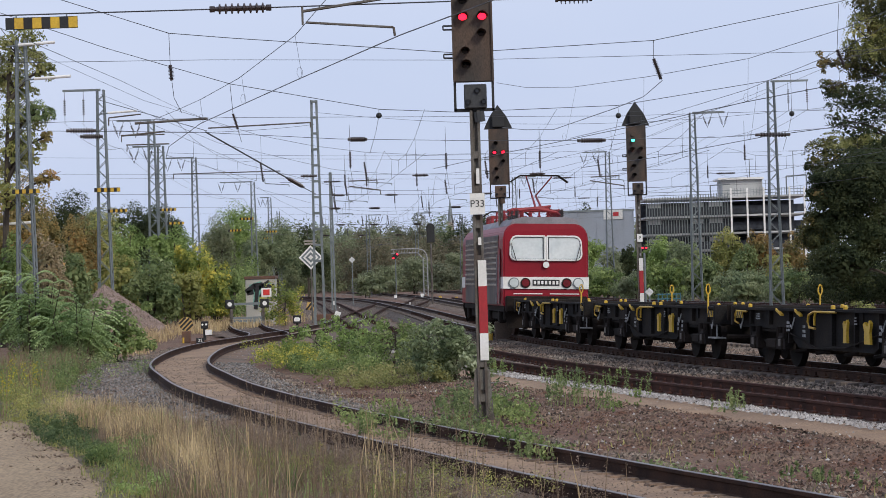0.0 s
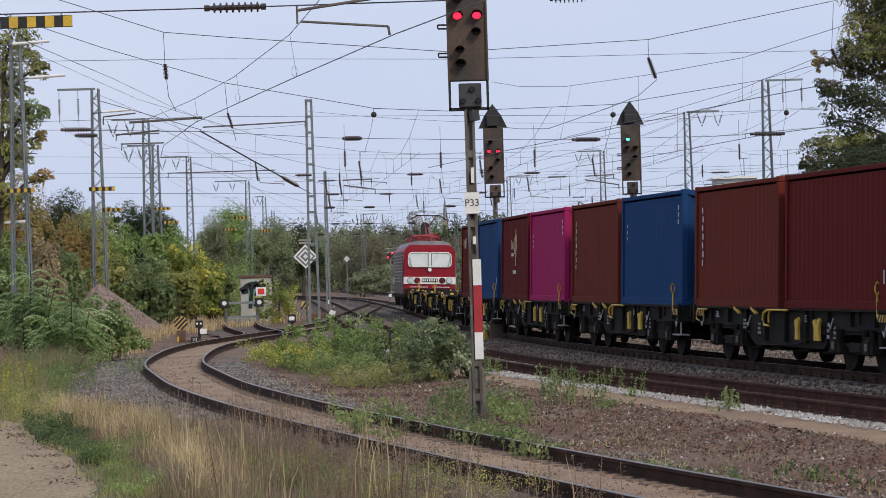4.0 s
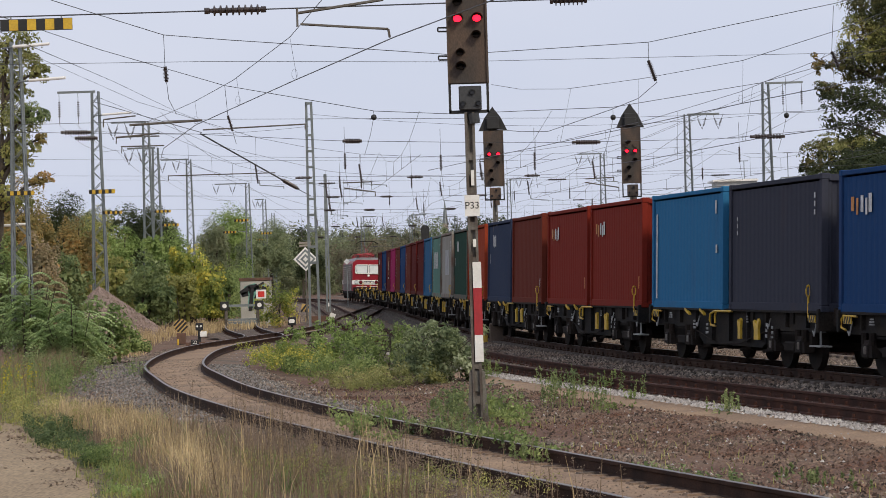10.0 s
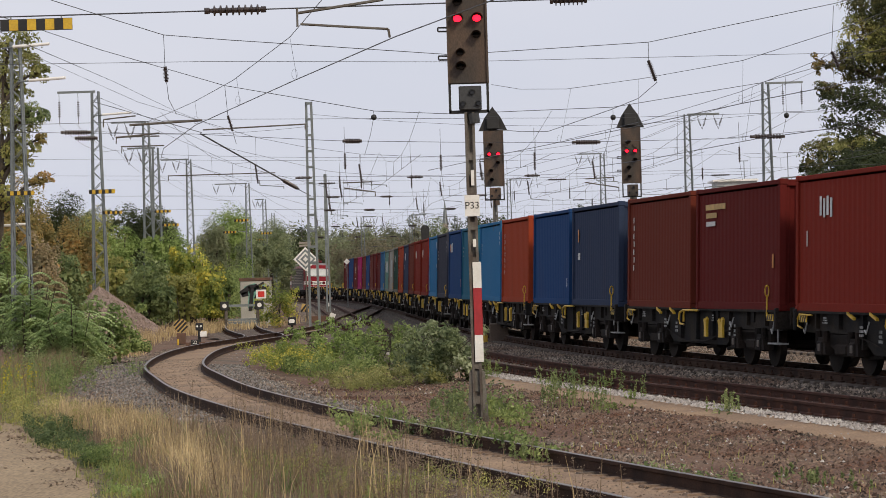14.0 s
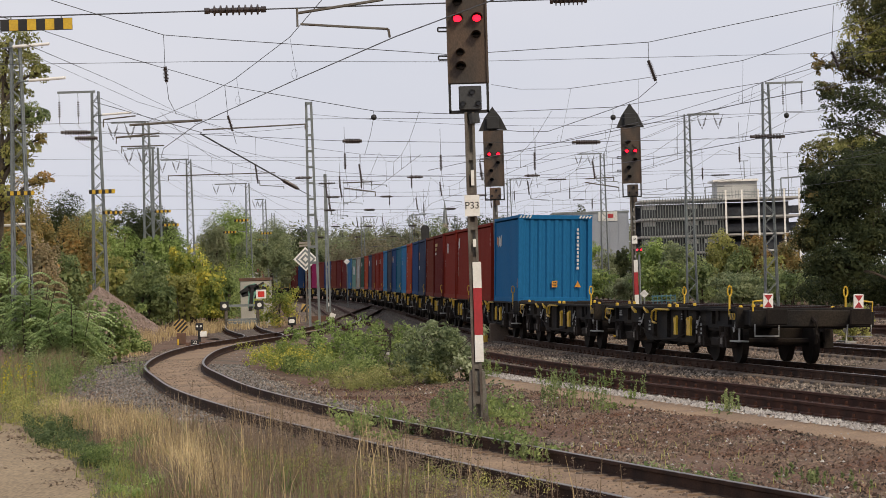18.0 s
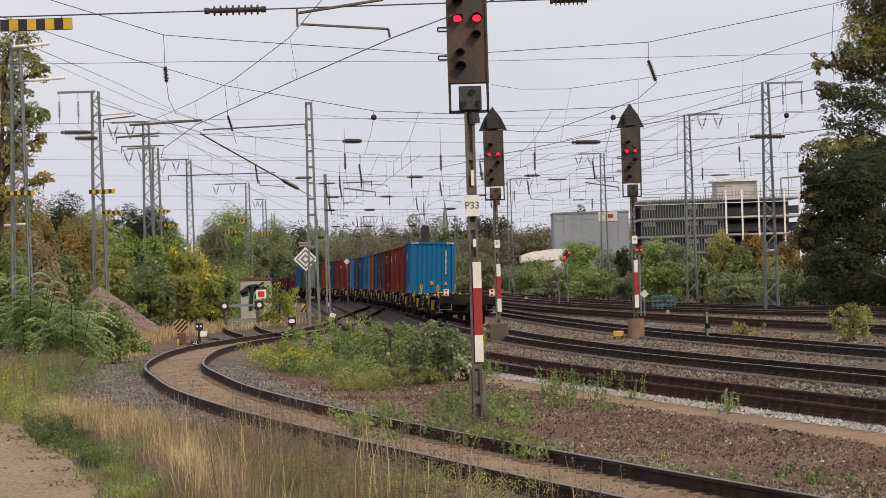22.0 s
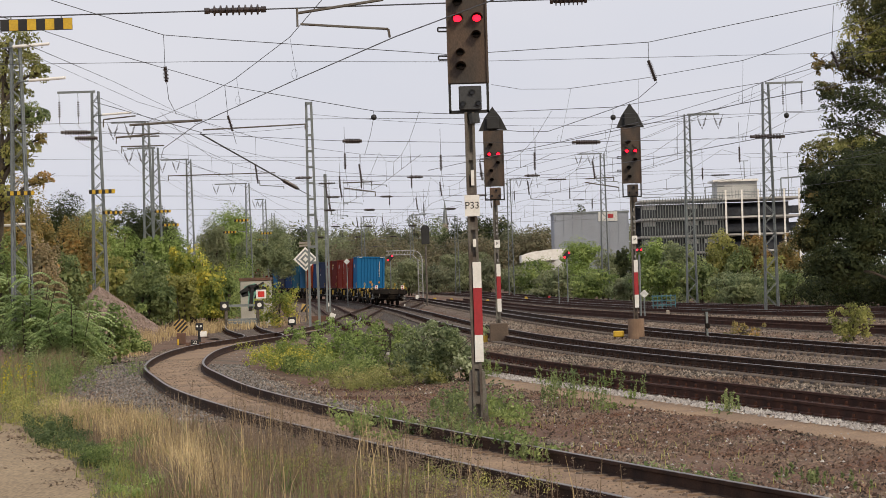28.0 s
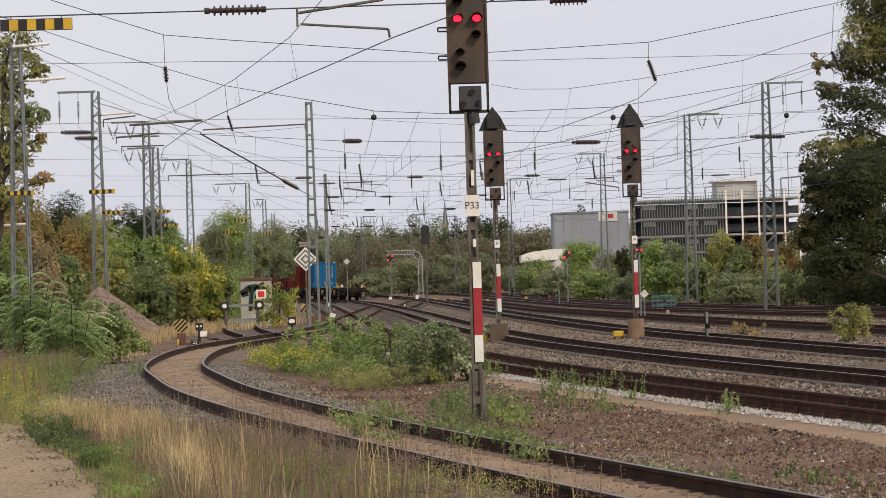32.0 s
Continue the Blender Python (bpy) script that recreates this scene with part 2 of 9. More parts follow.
CANT = 0.055
LINES = {
    "siding": Line([(4, 8.8), (14, 5.6), (24.2, 2.55), (28.1, 1.42), (36, -0.72), (45.2, -3.0), (54.1, -4.85), (60, -5.8), (68.4, -7.0), (77, -7.65), (85, -7.9), (92, -7.7), (98.5, -7.1), (107, -6.25), (116, -5.5), (128, -5.05), (142, -5.3), (152, -5.95)]),
    "stub": Line([(101, -6.95), (105, -7.2), (110, -7.9), (117, -8.8), (125, -9.6), (134, -10.3)]),
    "loop": Line([(-320, 84), (-60, 27.0), (20, 10.2), (40.6, 5.95), (48, 4.4), (55.2, 2.98), (60.7, 2.0), (73.6, 0.2), (95, -2.0), (141.6, -5.25), (175, -7.3), (213.5, -9.7), (260, -13.3), (296, -17.8), (330, -25)], CANT),
    "main": Line([(-330, 90.6), (-60, 31.2), (20, 14.1), (51.2, 7.99), (61.1, 6.22), (74.5, 4.25), (88, 2.73), (102.3, 1.54), (125, 0.09), (146, -1.1), (182, -3.3), (211, -5.26), (235, -7.37), (267, -11.23), (290, -14.8), (314, -19.23), (340, -24.8), (420, -46), (560, -104), (760, -210)], CANT),
    "far_main": Line([(-60, 39), (20, 20.5), (66.5, 10.3), (75.7, 9.1), (91, 7.25), (122.7, 4.75), (179.7, 1.55), (251, -2.5), (300, -6.6), (346, -12), (420, -26)], CANT),
    "yard": Line([(20, 27), (60, 18.6), (89.5, 13.9), (109, 11.2), (121.5, 9.7), (149, 6.6), (200, 3.3), (240, 0.8)]),
    "outer": Line([(40, 33), (80, 24.6), (112, 18.0), (123, 15.6), (140, 12.6), (170, 9.2), (210, 6.4), (280, 3.0), (360, -3)]),
    "edge": Line([(40, 40), (90, 28.4), (126, 20.4), (140, 17.6), (163, 14.0), (217, 9.4), (264, 7.2), (360, 2)]),
    "crossing": Line([(138, -5.0), (170, -5.05), (206, -4.9)]),
    "ladder": Line([(182, -3.2), (215, -2.6), (250, -2.5)]),
}


def on_line(line, s, off=0.0, z=0.0):
    """The pose of a vehicle whose middle is at s along a line."""
    x, y, a = LINES[line].at(s)
    tilt = math.atan(LINES[line].cant / 1.5)
    return Matrix.Translation((float(x), float(y), LINES[line].cant / 2)) @ Euler((0, 0, float(a))).to_matrix().to_4x4() @ Euler((0, tilt, 0)).to_matrix().to_4x4() @ Matrix.Translation((off, 0, z))


# ---- ground ----
def grid(name, xs, ys, zf, material, kind="structure", label="", category=""):
    xs, ys = np.asarray(xs, float), np.asarray(ys, float)
    X, Y = np.meshgrid(xs, ys)
    Z = zf(X, Y)
    v = np.stack([X.ravel(), Y.ravel(), Z.ravel()], 1)
    nx, ny = len(xs), len(ys)
    i = (np.arange(ny - 1)[:, None] * nx + np.arange(nx - 1)[None, :]).ravel()
    f = np.stack([i, i + 1, i + nx + 1, i + nx], 1)
    ob = raw(name, v, f, material, smooth=True)
    return tagged(ob, label, category, kind=kind)


def rough_noise(X, Y, k, seed):
    rs = np.random.RandomState(seed)
    z = np.zeros_like(X)
    for _ in range(6):
        a, p, w = rs.uniform(0, 6.28), rs.uniform(0, 6.28), k * rs.uniform(0.5, 1.8)
        z += np.sin((X * math.cos(a) + Y * math.sin(a)) * w + p)
    return z / 6


def strip(line, y0, y1, l0, l1, z0, z1, name, material, label, category, wobble=0.0, step=0.7, seed=3, crown=None):
    """A ribbon of ground along a line, between two offsets; z0 at its left edge and z1 at its right."""
    L = LINES[line]
    s = np.arange(L.s_at(y0), L.s_at(y1), step)
    rs = np.random.RandomState(seed)
    x, y, a = L.at(s)
    nx, ny = np.cos(a), np.sin(a)
    k = 5
    rows = []
    for j in range(k):
        f = j / (k - 1)
        o = l0 + (l1 - l0) * f + (rs.uniform(-wobble, wobble, len(s)) if j in (0, k - 1) else 0)
        z = z0 + (z1 - z0) * f + (crown(f) if crown else 0) + rs.uniform(-0.012, 0.012, len(s))
        rows.append(np.stack([x + nx * o, y + ny * o, np.broadcast_to(z, x.shape)], 1))
    v = np.stack(rows, 1).reshape(-1, 3)
    n = len(s)
    i = (np.arange(n - 1)[:, None] * k + np.arange(k - 1)[None, :]).ravel()
    f = np.stack([i, i + 1, i + k + 1, i + k], 1)
    return tagged(raw(name, v, f, material, smooth=True), label, category, kind="structure")


def ground_z(X, Y):
    near = np.clip(1 - (Y - 20) / 200, 0.15, 1)
    return -0.27 + 0.035 * rough_noise(X, Y, 0.9, 5) * near + 0.02 * rough_noise(X, Y, 3.1, 6) * near


grid("ground", np.concatenate([[-1500, -700, -300, -140], np.arange(-70, 70, 1.0), [70, 140, 300, 700, 1500]]),
     np.concatenate([[-400, -200, -80, -20], np.arange(0, 150, 1.0), np.arange(150, 420, 5.0), [420, 500, 700, 1000, 1600, 2600]]),
     ground_z, M["soil"], label="brown gravelly soil of the rail yard", category="ground")
grid("verge", np.arange(-34, -1.0, 0.8), np.arange(12, 62, 0.8),
     lambda X, Y: np.where(X < np.interp(Y, [12, 22, 30, 38, 46, 54, 62], [3.6, 1.0, -1.4, -3.6, -6.0, -7.4, -8.6]), -0.20, -0.5) + 0.04 * rough_noise(X, Y, 1.3, 8), M["verge"], label="rough verge of weeds and dry soil", category="ground")


def path_sheet():
    ys = np.arange(8, 48.5, 0.2)
    left = np.full_like(ys, -16.0)
    right = np.interp(ys, [8, 20, 27, 34, 44, 48], [-1.35, -2.7, -3.45, -4.72, -7.0, -9.1])
    right = right + 0.03 * np.sin(ys * 1.3) + 0.02 * np.sin(ys * 5.1) + np.random.RandomState(2).uniform(-0.03, 0.03, len(ys))
    v, f = [], []
    for y, a, b in zip(ys, left, right):
        for k in range(5):
            v.append((a + (b - a) * (0, 0.4, 0.8, 0.985, 1.0)[k], y, (-0.155, -0.155, -0.157, -0.165, -0.21)[k] + 0.002 * math.sin(y * 0.7 + k)))
    for i in range(len(ys) - 1):
        for k in range(4):
            q = i * 5 + k
            f.append((q, q + 1, q + 6, q + 5))
    return tagged(raw("path", v, f, M["path"], smooth=True), "pale sandy footpath with a ragged weedy edge", "path", kind="structure")


path_sheet()

# ballast beds, sand between the rails of the curved siding, and the sandy strip beside the loop
for nm, y0, y1 in (("loop", -20, 330), ("main", -20, 520), ("far_main", -20, 352), ("yard", 30, 240), ("outer", 50, 360), ("edge", 60, 360)):
    c = LINES[nm].cant
    strip(nm, y0, y1, -2.3, 2.3, -0.20 + c * 0.9, -0.22, "ballast_bed", M["oily_shaded_ballast"] if nm == "main" else M["ballast"], "dark brown ballast bed under the rails", "ballast", 0.25, 0.8, 11,
          lambda f: -0.10 * max(0.0, abs(f - 0.5) * 2 - 0.55) / 0.45)
strip("siding", 6, 150, -2.0, 2.0, -0.20, -0.20, "ballast_bed", M["dirt"], "grey-brown ballast bed of the curved siding", "ballast", 0.3, 0.7, 12,
      lambda f: -0.09 * max(0.0, abs(f - 0.5) * 2 - 0.6) / 0.4)
strip("stub", 103, 134, -1.7, 1.7, -0.19, -0.19, "ballast_bed", M["ballast"], "brown ballast bed of the dead-end track", "ballast", 0.3, 0.7, 13)
strip("siding", 6, 120, -0.69, 0.69, -0.175, -0.175, "sand_fill", M["sand"], "trodden sand between the siding's rails", "sand", 0.05, 0.7, 14)
strip("loop", -10, 71, -2.2, -1.4, -0.165, -0.12, "sand_strip", M["sand"], "sandy walkway beside the ballast", "sand", 0.12, 0.7, 15)
strip("loop", -10, 71, -4.4, -2.15, -0.285, -0.165, "rubble_slope", M["soil"], "reddish rubble sloping down from the walkway", "soil", 0.2, 0.7, 16)


# ---- tracks ----
RAIL = [(u, w * 1.15) for u, w in ((-0.068, -0.165), (0.068, -0.165), (0.068, -0.150), (0.012, -0.130), (0.012, -0.045), (0.037, -0.035), (0.037, -0.004), (-0.037, -0.004), (-0.037, -0.035), (-0.012, -0.045), (-0.012, -0.130), (-0.068, -0.150))]


def sweep(line, y0, y1, off, dz, profile, step):
    L = LINES[line]
    s = np.arange(L.s_at(y0), L.s_at(y1) + step * 0.5, step)
    x, y, a = L.at(s)
    k, n = len(profile), len(s)
    v = np.empty((n, k, 3))
    for j, (u, w) in enumerate(profile):
        v[:, j, 0] = x + np.cos(a) * (off + u)
        v[:, j, 1] = y + np.sin(a) * (off + u)
        v[:, j, 2] = w + dz
    i = (np.arange(n - 1)[:, None] * k + np.arange(k)[None, :])
    i2 = (np.arange(n - 1)[:, None] * k + (np.arange(k)[None, :] + 1) % k)
    f = np.stack([i.ravel(), i2.ravel(), i2.ravel() + k, i.ravel() + k], 1)
    return v.reshape(-1, 3), f


def track(line, y0, y1, near_y, label, drop=0.0, pitch=0.62, steel="rust_steel", top="rail_top"):
    """A pair of rails, the sleepers (single ones where the camera sees them, one mesh beyond) and their fastenings."""
    th = thing("track", None, label, "railway track", kind="structure")
    L = LINES[line]
    for side in (-1, 1):
        dz = (L.cant if side < 0 else 0.0) - drop
        step = 1.0 if y0 > -100 else 2.0
        v, f = sweep(line, y0, y1, side * 0.7525, dz, RAIL, step)
        raw("rail", v, f, M[steel], th)
        v, f = sweep(line, y0, y1, side * 0.7525, dz, [(-0.031, -0.006), (0.031, -0.006), (0.026, 0.0), (-0.026, 0.0)], step)
        raw("running_surface", v, f, M[top], th)
    bm = BM()
    box(bm, (0, 0, -0.235), (2.5, 0.25, 0.12), None, 0.02)
    me = mesh_of("sleeper", bm, M["sleeper"])
    bm = BM()
    for side in (-1, 1):
        for k in (-1, 1):
            box(bm, (side * 0.7525 + k * 0.115, 0, -0.165), (0.09, 0.15, 0.045), None, 0.012)
            rod(bm, (side * 0.7525 + k * 0.11, 0, -0.13), (side * 0.7525 + k * 0.11, 0, -0.08), 0.022, 5)
    clip = mesh_of("fastening", bm, M[steel])
    bm = BM()
    for side in (-1, 1):
        box(bm, (side * 0.7525 - side * 0.17, 0, -0.175), (0.22, 0.17, 0.05), None, 0.02)
    chair = mesh_of("rail_chair", bm, M["dirt"])
    s0, s1 = L.s_at(y0), L.s_at(y1)
    far = BM()
    tilt = math.atan(L.cant / 1.5)
    for s in np.arange(s0, s1, pitch):
        x, y, a = L.at(s)
        m = Matrix.Translation((float(x), float(y), L.cant / 2 - drop)) @ Euler((0, tilt, float(a)), "YXZ").to_matrix().to_4x4()
        if near_y[0] < y < near_y[1]:
            share("sleeper", me, th, m @ Matrix.Translation((0, 0, -0.05 if line == "siding" else 0)))
            if line != "siding":
                share("fastening", clip, th, m)
            elif y < 64:
                share("rail_chair", chair, th, m)
        elif s % 1 < 2:
            g = bmesh.ops.create_cube(far, size=1.0, matrix=m @ Matrix.Translation((0, 0, -0.235)) @ Matrix.Diagonal((2.5, 0.25, 0.12, 1)))
    if len(far.verts):
        tagged(part("far_sleepers", far, M["sleeper"], th), kind="stuff")
    else:
        far.free()
    return th


def build_tracks():
    track("siding", 6, 150, (20, 125), "curved rusty siding with sand between its rails", 0.004, 0.42)
    track("stub", 102, 134, (102, 134), "short dead-end track leading to a buffer stop", 0.008)
    track("loop", 0, 325, (34, 150), "rusty loop track on brown ballast", steel="red_rust", top="red_rust")
    track("main", -20, 520, (44, 150), "dark main track on which the goods train runs")
    track("far_main", 20, 352, (55, 120), "dark main track with shiny running surfaces")
    track("yard", 50, 238, (0, 0), "rusty yard track half sunk in ballast", steel="red_rust", top="red_rust")
    track("outer", 60, 358, (0, 0), "outer track by the bushes", steel="red_rust")
    track("edge", 70, 358, (0, 0), "outermost track by the bushes", steel="red_rust")
    track("crossing", 139, 205, (0, 0), "crossover between the loop and the main track", 0.012, top="red_rust")
    track("ladder", 183, 249, (0, 0), "crossover between the two main tracks", 0.012, top="red_rust")


# ---- the goods train ----
SPEED = 14.178
S_LOCO = LINES["main"].s_at(50) + 34.12   # where the locomotive's rear face stands at the start
PITCH = 13.54
WAG_L, CON_L, CON_W, CON_H, DECK = 12.34, 6.058, 2.42, 2.62, 1.13
HIGH_CUBE, SLIM_W = 2.72, 2.30   # the last container is taller and slimmer than the rest


def paint(name, color, stain=(0.10, 0.055, 0.035), patch=0.70):
    return mat(name, color, 0.75, 0, 0.07, 0.9, 25, 0.05, tuple(a * 0.75 + b * 0.25 for a, b in zip(color, stain)), patch, stretch=(1, 1, 0.35), spec=0.06)


def container_parts(h, wide):
    """The meshes of a steel box container: its middle at the origin of its floor, its length along y."""
    hl, hw = CON_L / 2, wide / 2
    out = {}
    placeholder = M["white"]

    def corrugated(length, height, pitch, depth):
        # a folded sheet: runs along x, stands up z, folds towards -y
        n = max(2, int(round(length / pitch)))
        p = length / n
        prof = []
        for i in range(n):
            x = -length / 2 + i * p
            prof += [(x, 0), (x + p * 0.32, 0), (x + p * 0.5, depth), (x + p * 0.82, depth)]
        prof.append((length / 2, 0))
        bm = BM()
        lo = [bm.verts.new((x, y, 0)) for x, y in prof]
        hi = [bm.verts.new((x, y, height)) for x, y in prof]
        for i in range(len(prof) - 1):
            bm.faces.new((lo[i], lo[i + 1], hi[i + 1], hi[i]))
        return bm

    bm = corrugated(CON_L - 0.28, h - 0.30, 0.278, 0.009)
    bmesh.ops.transform(bm, matrix=Matrix.Rotation(math.pi / 2, 4, "Z"), verts=bm.verts)
    out["side"] = mesh_of("side_panel", bm, placeholder)
    fold = (CON_L - 0.28) / 21
    bm = corrugated(8 * fold, 1.0, fold, 0.009)
    bmesh.ops.transform(bm, matrix=Matrix.Rotation(math.pi / 2, 4, "Z"), verts=bm.verts)
    out["patch"] = mesh_of("painted_patch", bm, placeholder)
    bm = corrugated(wide - 0.26, h - 0.30, 0.25, 0.045)
    out["end"] = mesh_of("end_panel", bm, placeholder)
    bm = corrugated(CON_L - 0.12, wide - 0.1, 0.262, 0.02)
    bmesh.ops.transform(bm, matrix=Matrix(((0, 0, 1, -wide / 2 + 0.05), (1, 0, 0, 0), (0, 1, 0, h - 0.05), (0, 0, 0, 1))), verts=bm.verts)
    out["roof"] = mesh_of("roof", bm, placeholder)
    bm = BM()
    for sx in (-1, 1):
        for sy in (-1, 1):
            box(bm, (sx * (hw - 0.07), sy * (hl - 0.07), h / 2), (0.14, 0.14, h - 0.24), None, 0.01)
        box(bm, (sx * (hw - 0.04), 0, 0.09), (0.06, CON_L - 0.3, 0.16), None, 0.01)
        box(bm, (sx * (hw - 0.035), 0, h - 0.06), (0.06, CON_L - 0.3, 0.09), None, 0.01)
    for sy in (-1, 1):
        box(bm, (0, sy * (hl - 0.05), 0.09), (wide - 0.3, 0.08, 0.16), None, 0.01)
        box(bm, (0, sy * (hl - 0.05), h - 0.08), (wide - 0.3, 0.08, 0.13), None, 0.01)
    box(bm, (0, 0, 0.13), (wide - 0.16, CON_L - 0.16, 0.04))
    out["frame"] = mesh_of("frame", bm, placeholder)
    bm = BM()
    box(bm, (0, 0, 0), (0.178, 0.162, 0.118), None, 0.014)
    out["casting"] = mesh_of("corner_casting", bm, placeholder)
    bm = BM()
    dw = (wide - 0.3) / 2
    box(bm, (0, 0, (h - 0.34) / 2), (dw, 0.035, h - 0.34), None, 0.008)
    for i in range(5):
        box(bm, (0, -0.024, 0.22 + i * 0.45), (dw - 0.1, 0.02, 0.22), None, 0.006)
    out["door"] = mesh_of("door", bm, placeholder)
    bm = BM()
    rod(bm, (0, 0, 0.02), (0, 0, h - 0.36), 0.018, 6)
    for z in (0.1, 0.8, 1.5, 2.1):
        box(bm, (0, 0.01, z), (0.09, 0.05, 0.06))
    rod(bm, (0, -0.03, 0.85), (0.28, -0.03, 0.83), 0.012, 5)
    out["lock_rod"] = mesh_of("lock_rod", bm, M["galv"])
    return out


def container(P, paint_mat, label, rear_doors, marks, wide, h):
    """One container; marks is a list of (kind, along, up, length, height, material) bars on its left flank."""
    hl, hw = CON_L / 2, wide / 2
    th = thing("shipping_container", None, label, "container", "containers on the train")
    share("side_panel", P["side"], th, Matrix.Translation((-hw + 0.045, 0, 0.16)) @ Matrix.Rotation(math.pi, 4, "Z"), paint_mat)
    share("side_panel", P["side"], th, Matrix.Translation((hw - 0.045, 0, 0.16)), paint_mat)
    share("roof", P["roof"], th, Matrix(), paint_mat)
    share("frame", P["frame"], th, Matrix(), FRAME_OF.get(paint_mat, paint_mat))
    doors, wall = (-1, 1) if rear_doors else (1, -1)
    share("end_panel", P["end"], th, Matrix.Translation((0, wall * (hl - 0.05), 0.16)) @ Matrix.Rotation(0 if wall < 0 else math.pi, 4, "Z"), paint_mat)
    turn = Matrix.Rotation(0 if doors < 0 else math.pi, 4, "Z")
    for sx in (-1, 1):
        d = share("door", P["door"], th, turn @ Matrix.Translation((sx * (wide - 0.3) / 4, -hl + 0.04, 0.17)), paint_mat)
        for k in (-0.28, 0.28):
            share("lock_rod", P["lock_rod"], d, Matrix.Translation((k, -0.05, 0)))
    for sx in (-1, 1):
        for sy in (-1, 1):
            for z in (0.059, h - 0.059):
                share("corner_casting", P["casting"], th, Matrix.Translation((sx * (hw - 0.085), sy * (hl - 0.077), z)), paint_mat)
    for name, y, z, ly, lz, mt in marks:
        if name == "painted_patch":
            share(name, P["patch"], th, Matrix.Translation((-hw + 0.036, -0.1376, z - 0.5)) @ Matrix.Rotation(math.pi, 4, "Z"), mt)
            continue
        bm = BM()
        box(bm, (-hw + 0.025, y, z), (0.004, ly, lz))
        part(name, bm, mt, th)
    return th


def wagon_template():
    """A four-axle container flat: its middle at the origin on the rails, its length along y."""
    th = thing("container_wagon", None, "black four-axle flat wagon with yellow fittings", "wagon", "wagons of the train")
    hl = WAG_L / 2
    blk, yel = M["wagon_black"], M["yellow"]
    for sx in (-1, 1):
        bm = BM()
        out = [(-hl, 1.12), (-hl, 0.74), (-hl + 3.2, 0.74), (-hl + 4.0, 0.38), (hl - 4.0, 0.38), (hl - 3.2, 0.74), (hl, 0.74), (hl, 1.12)]
        prism(bm, out, "x", sx * 1.02 - 0.05, sx * 1.02 + 0.05)
        box(bm, (sx * 1.08, 0, 1.13), (0.22, WAG_L, 0.05))
        for k in range(-4, 5):
            box(bm, (sx * 1.10, k * 1.3, 0.78 if abs(k) < 3 else 0.96), (0.10, 0.05, 0.62 if abs(k) < 3 else 0.28))
        part("side_sill", bm, blk, th)
    bm = BM()
    box(bm, (0, 0, 0.95), (0.36, WAG_L, 0.30))
    for k in (-hl + 0.3, -hl + 2.0, -1.5, 1.5, hl - 2.0, hl - 0.3):
        box(bm, (0, k, 1.0), (2.2, 0.22, 0.22))
    part("centre_sill", bm, blk, th)
    for sy in (-1, 1):
        bm = BM()
        box(bm, (0, sy * (hl + 0.02), 0.98), (2.5, 0.12, 0.42), None, 0.02)
        part("headstock", bm, blk, th)
        for sx in (-1, 1):
            bm = BM()
            rod(bm, (sx * 0.875, sy * (hl + 0.06), 1.04), (sx * 0.875, sy * (hl + 0.42), 1.04), 0.11, 10)
            rod(bm, (sx * 0.875, sy * (hl + 0.42), 1.04), (sx * 0.875, sy * (hl + 0.52), 1.04), 0.12, 10)
            box(bm, (sx * 0.875, sy * (hl + 0.555), 1.04), (0.45, 0.05, 0.34), None, 0.02)
            part("buffer", bm, M["dark_steel"], th)
        bm = BM()
        tube(bm, [(0, sy * (hl + 0.05), 1.0), (0.05, sy * (hl + 0.35), 0.9), (0.0, sy * (hl + 0.52), 0.95)], 0.05)
        part("coupling", bm, M["dark_steel"], th)
        bm = BM()
        box(bm, (0, sy * (hl - 2.2), 0.62), (1.9, 0.35, 0.26), None, 0.03)
        for sx in (-1, 1):
            prism(bm, [(sy * (hl - 2.2) - 1.35, 0.46), (sy * (hl - 2.2) - 1.0, 0.62), (sy * (hl - 2.2) - 0.35, 0.42), (sy * (hl - 2.2) + 0.35, 0.42), (sy * (hl - 2.2) + 1.0, 0.62), (sy * (hl - 2.2) + 1.35, 0.46), (sy * (hl - 2.2) + 1.35, 0.72), (sy * (hl - 2.2) - 1.35, 0.72)], "x", sx * 1.0 - 0.06, sx * 1.0 + 0.06)
        bogie = part("bogie", bm, M["dark_steel"], th)
        for k in (-0.9, 0.9):
            bm = BM()
            y = sy * (hl - 2.2) + k
            rod(bm, (-1.08, y, 0.46), (1.08, y, 0.46), 0.08, 8)
            for sx in (-1, 1):
                rod(bm, (sx * 0.71, y, 0.46), (sx * 0.84, y, 0.46), 0.46, 20)
                box(bm, (sx * 1.08, y, 0.46), (0.22, 0.3, 0.28), None, 0.03)
            part("wheelset", bm, M["dark_steel"], bogie)
    # yellow fittings
    for sx, y in ((-1, -hl + 0.72), (1, -hl + 0.2)):
        wire_part("shunter_post", [(sx * 1.18, y, 1.02), (sx * 1.18, y, 1.25), (sx * 1.18, y, 1.43)], 0.022, th, 6, yel)
        ring = [(sx * 1.18 + 0.05 * math.sin(a * 0.628), y + 0.02 * math.sin(a * 0.628), 1.53 - 0.11 * math.cos(a * 0.628)) for a in range(11)]
        wire_part("shunter_handle", ring, 0.018, th, 5, yel)
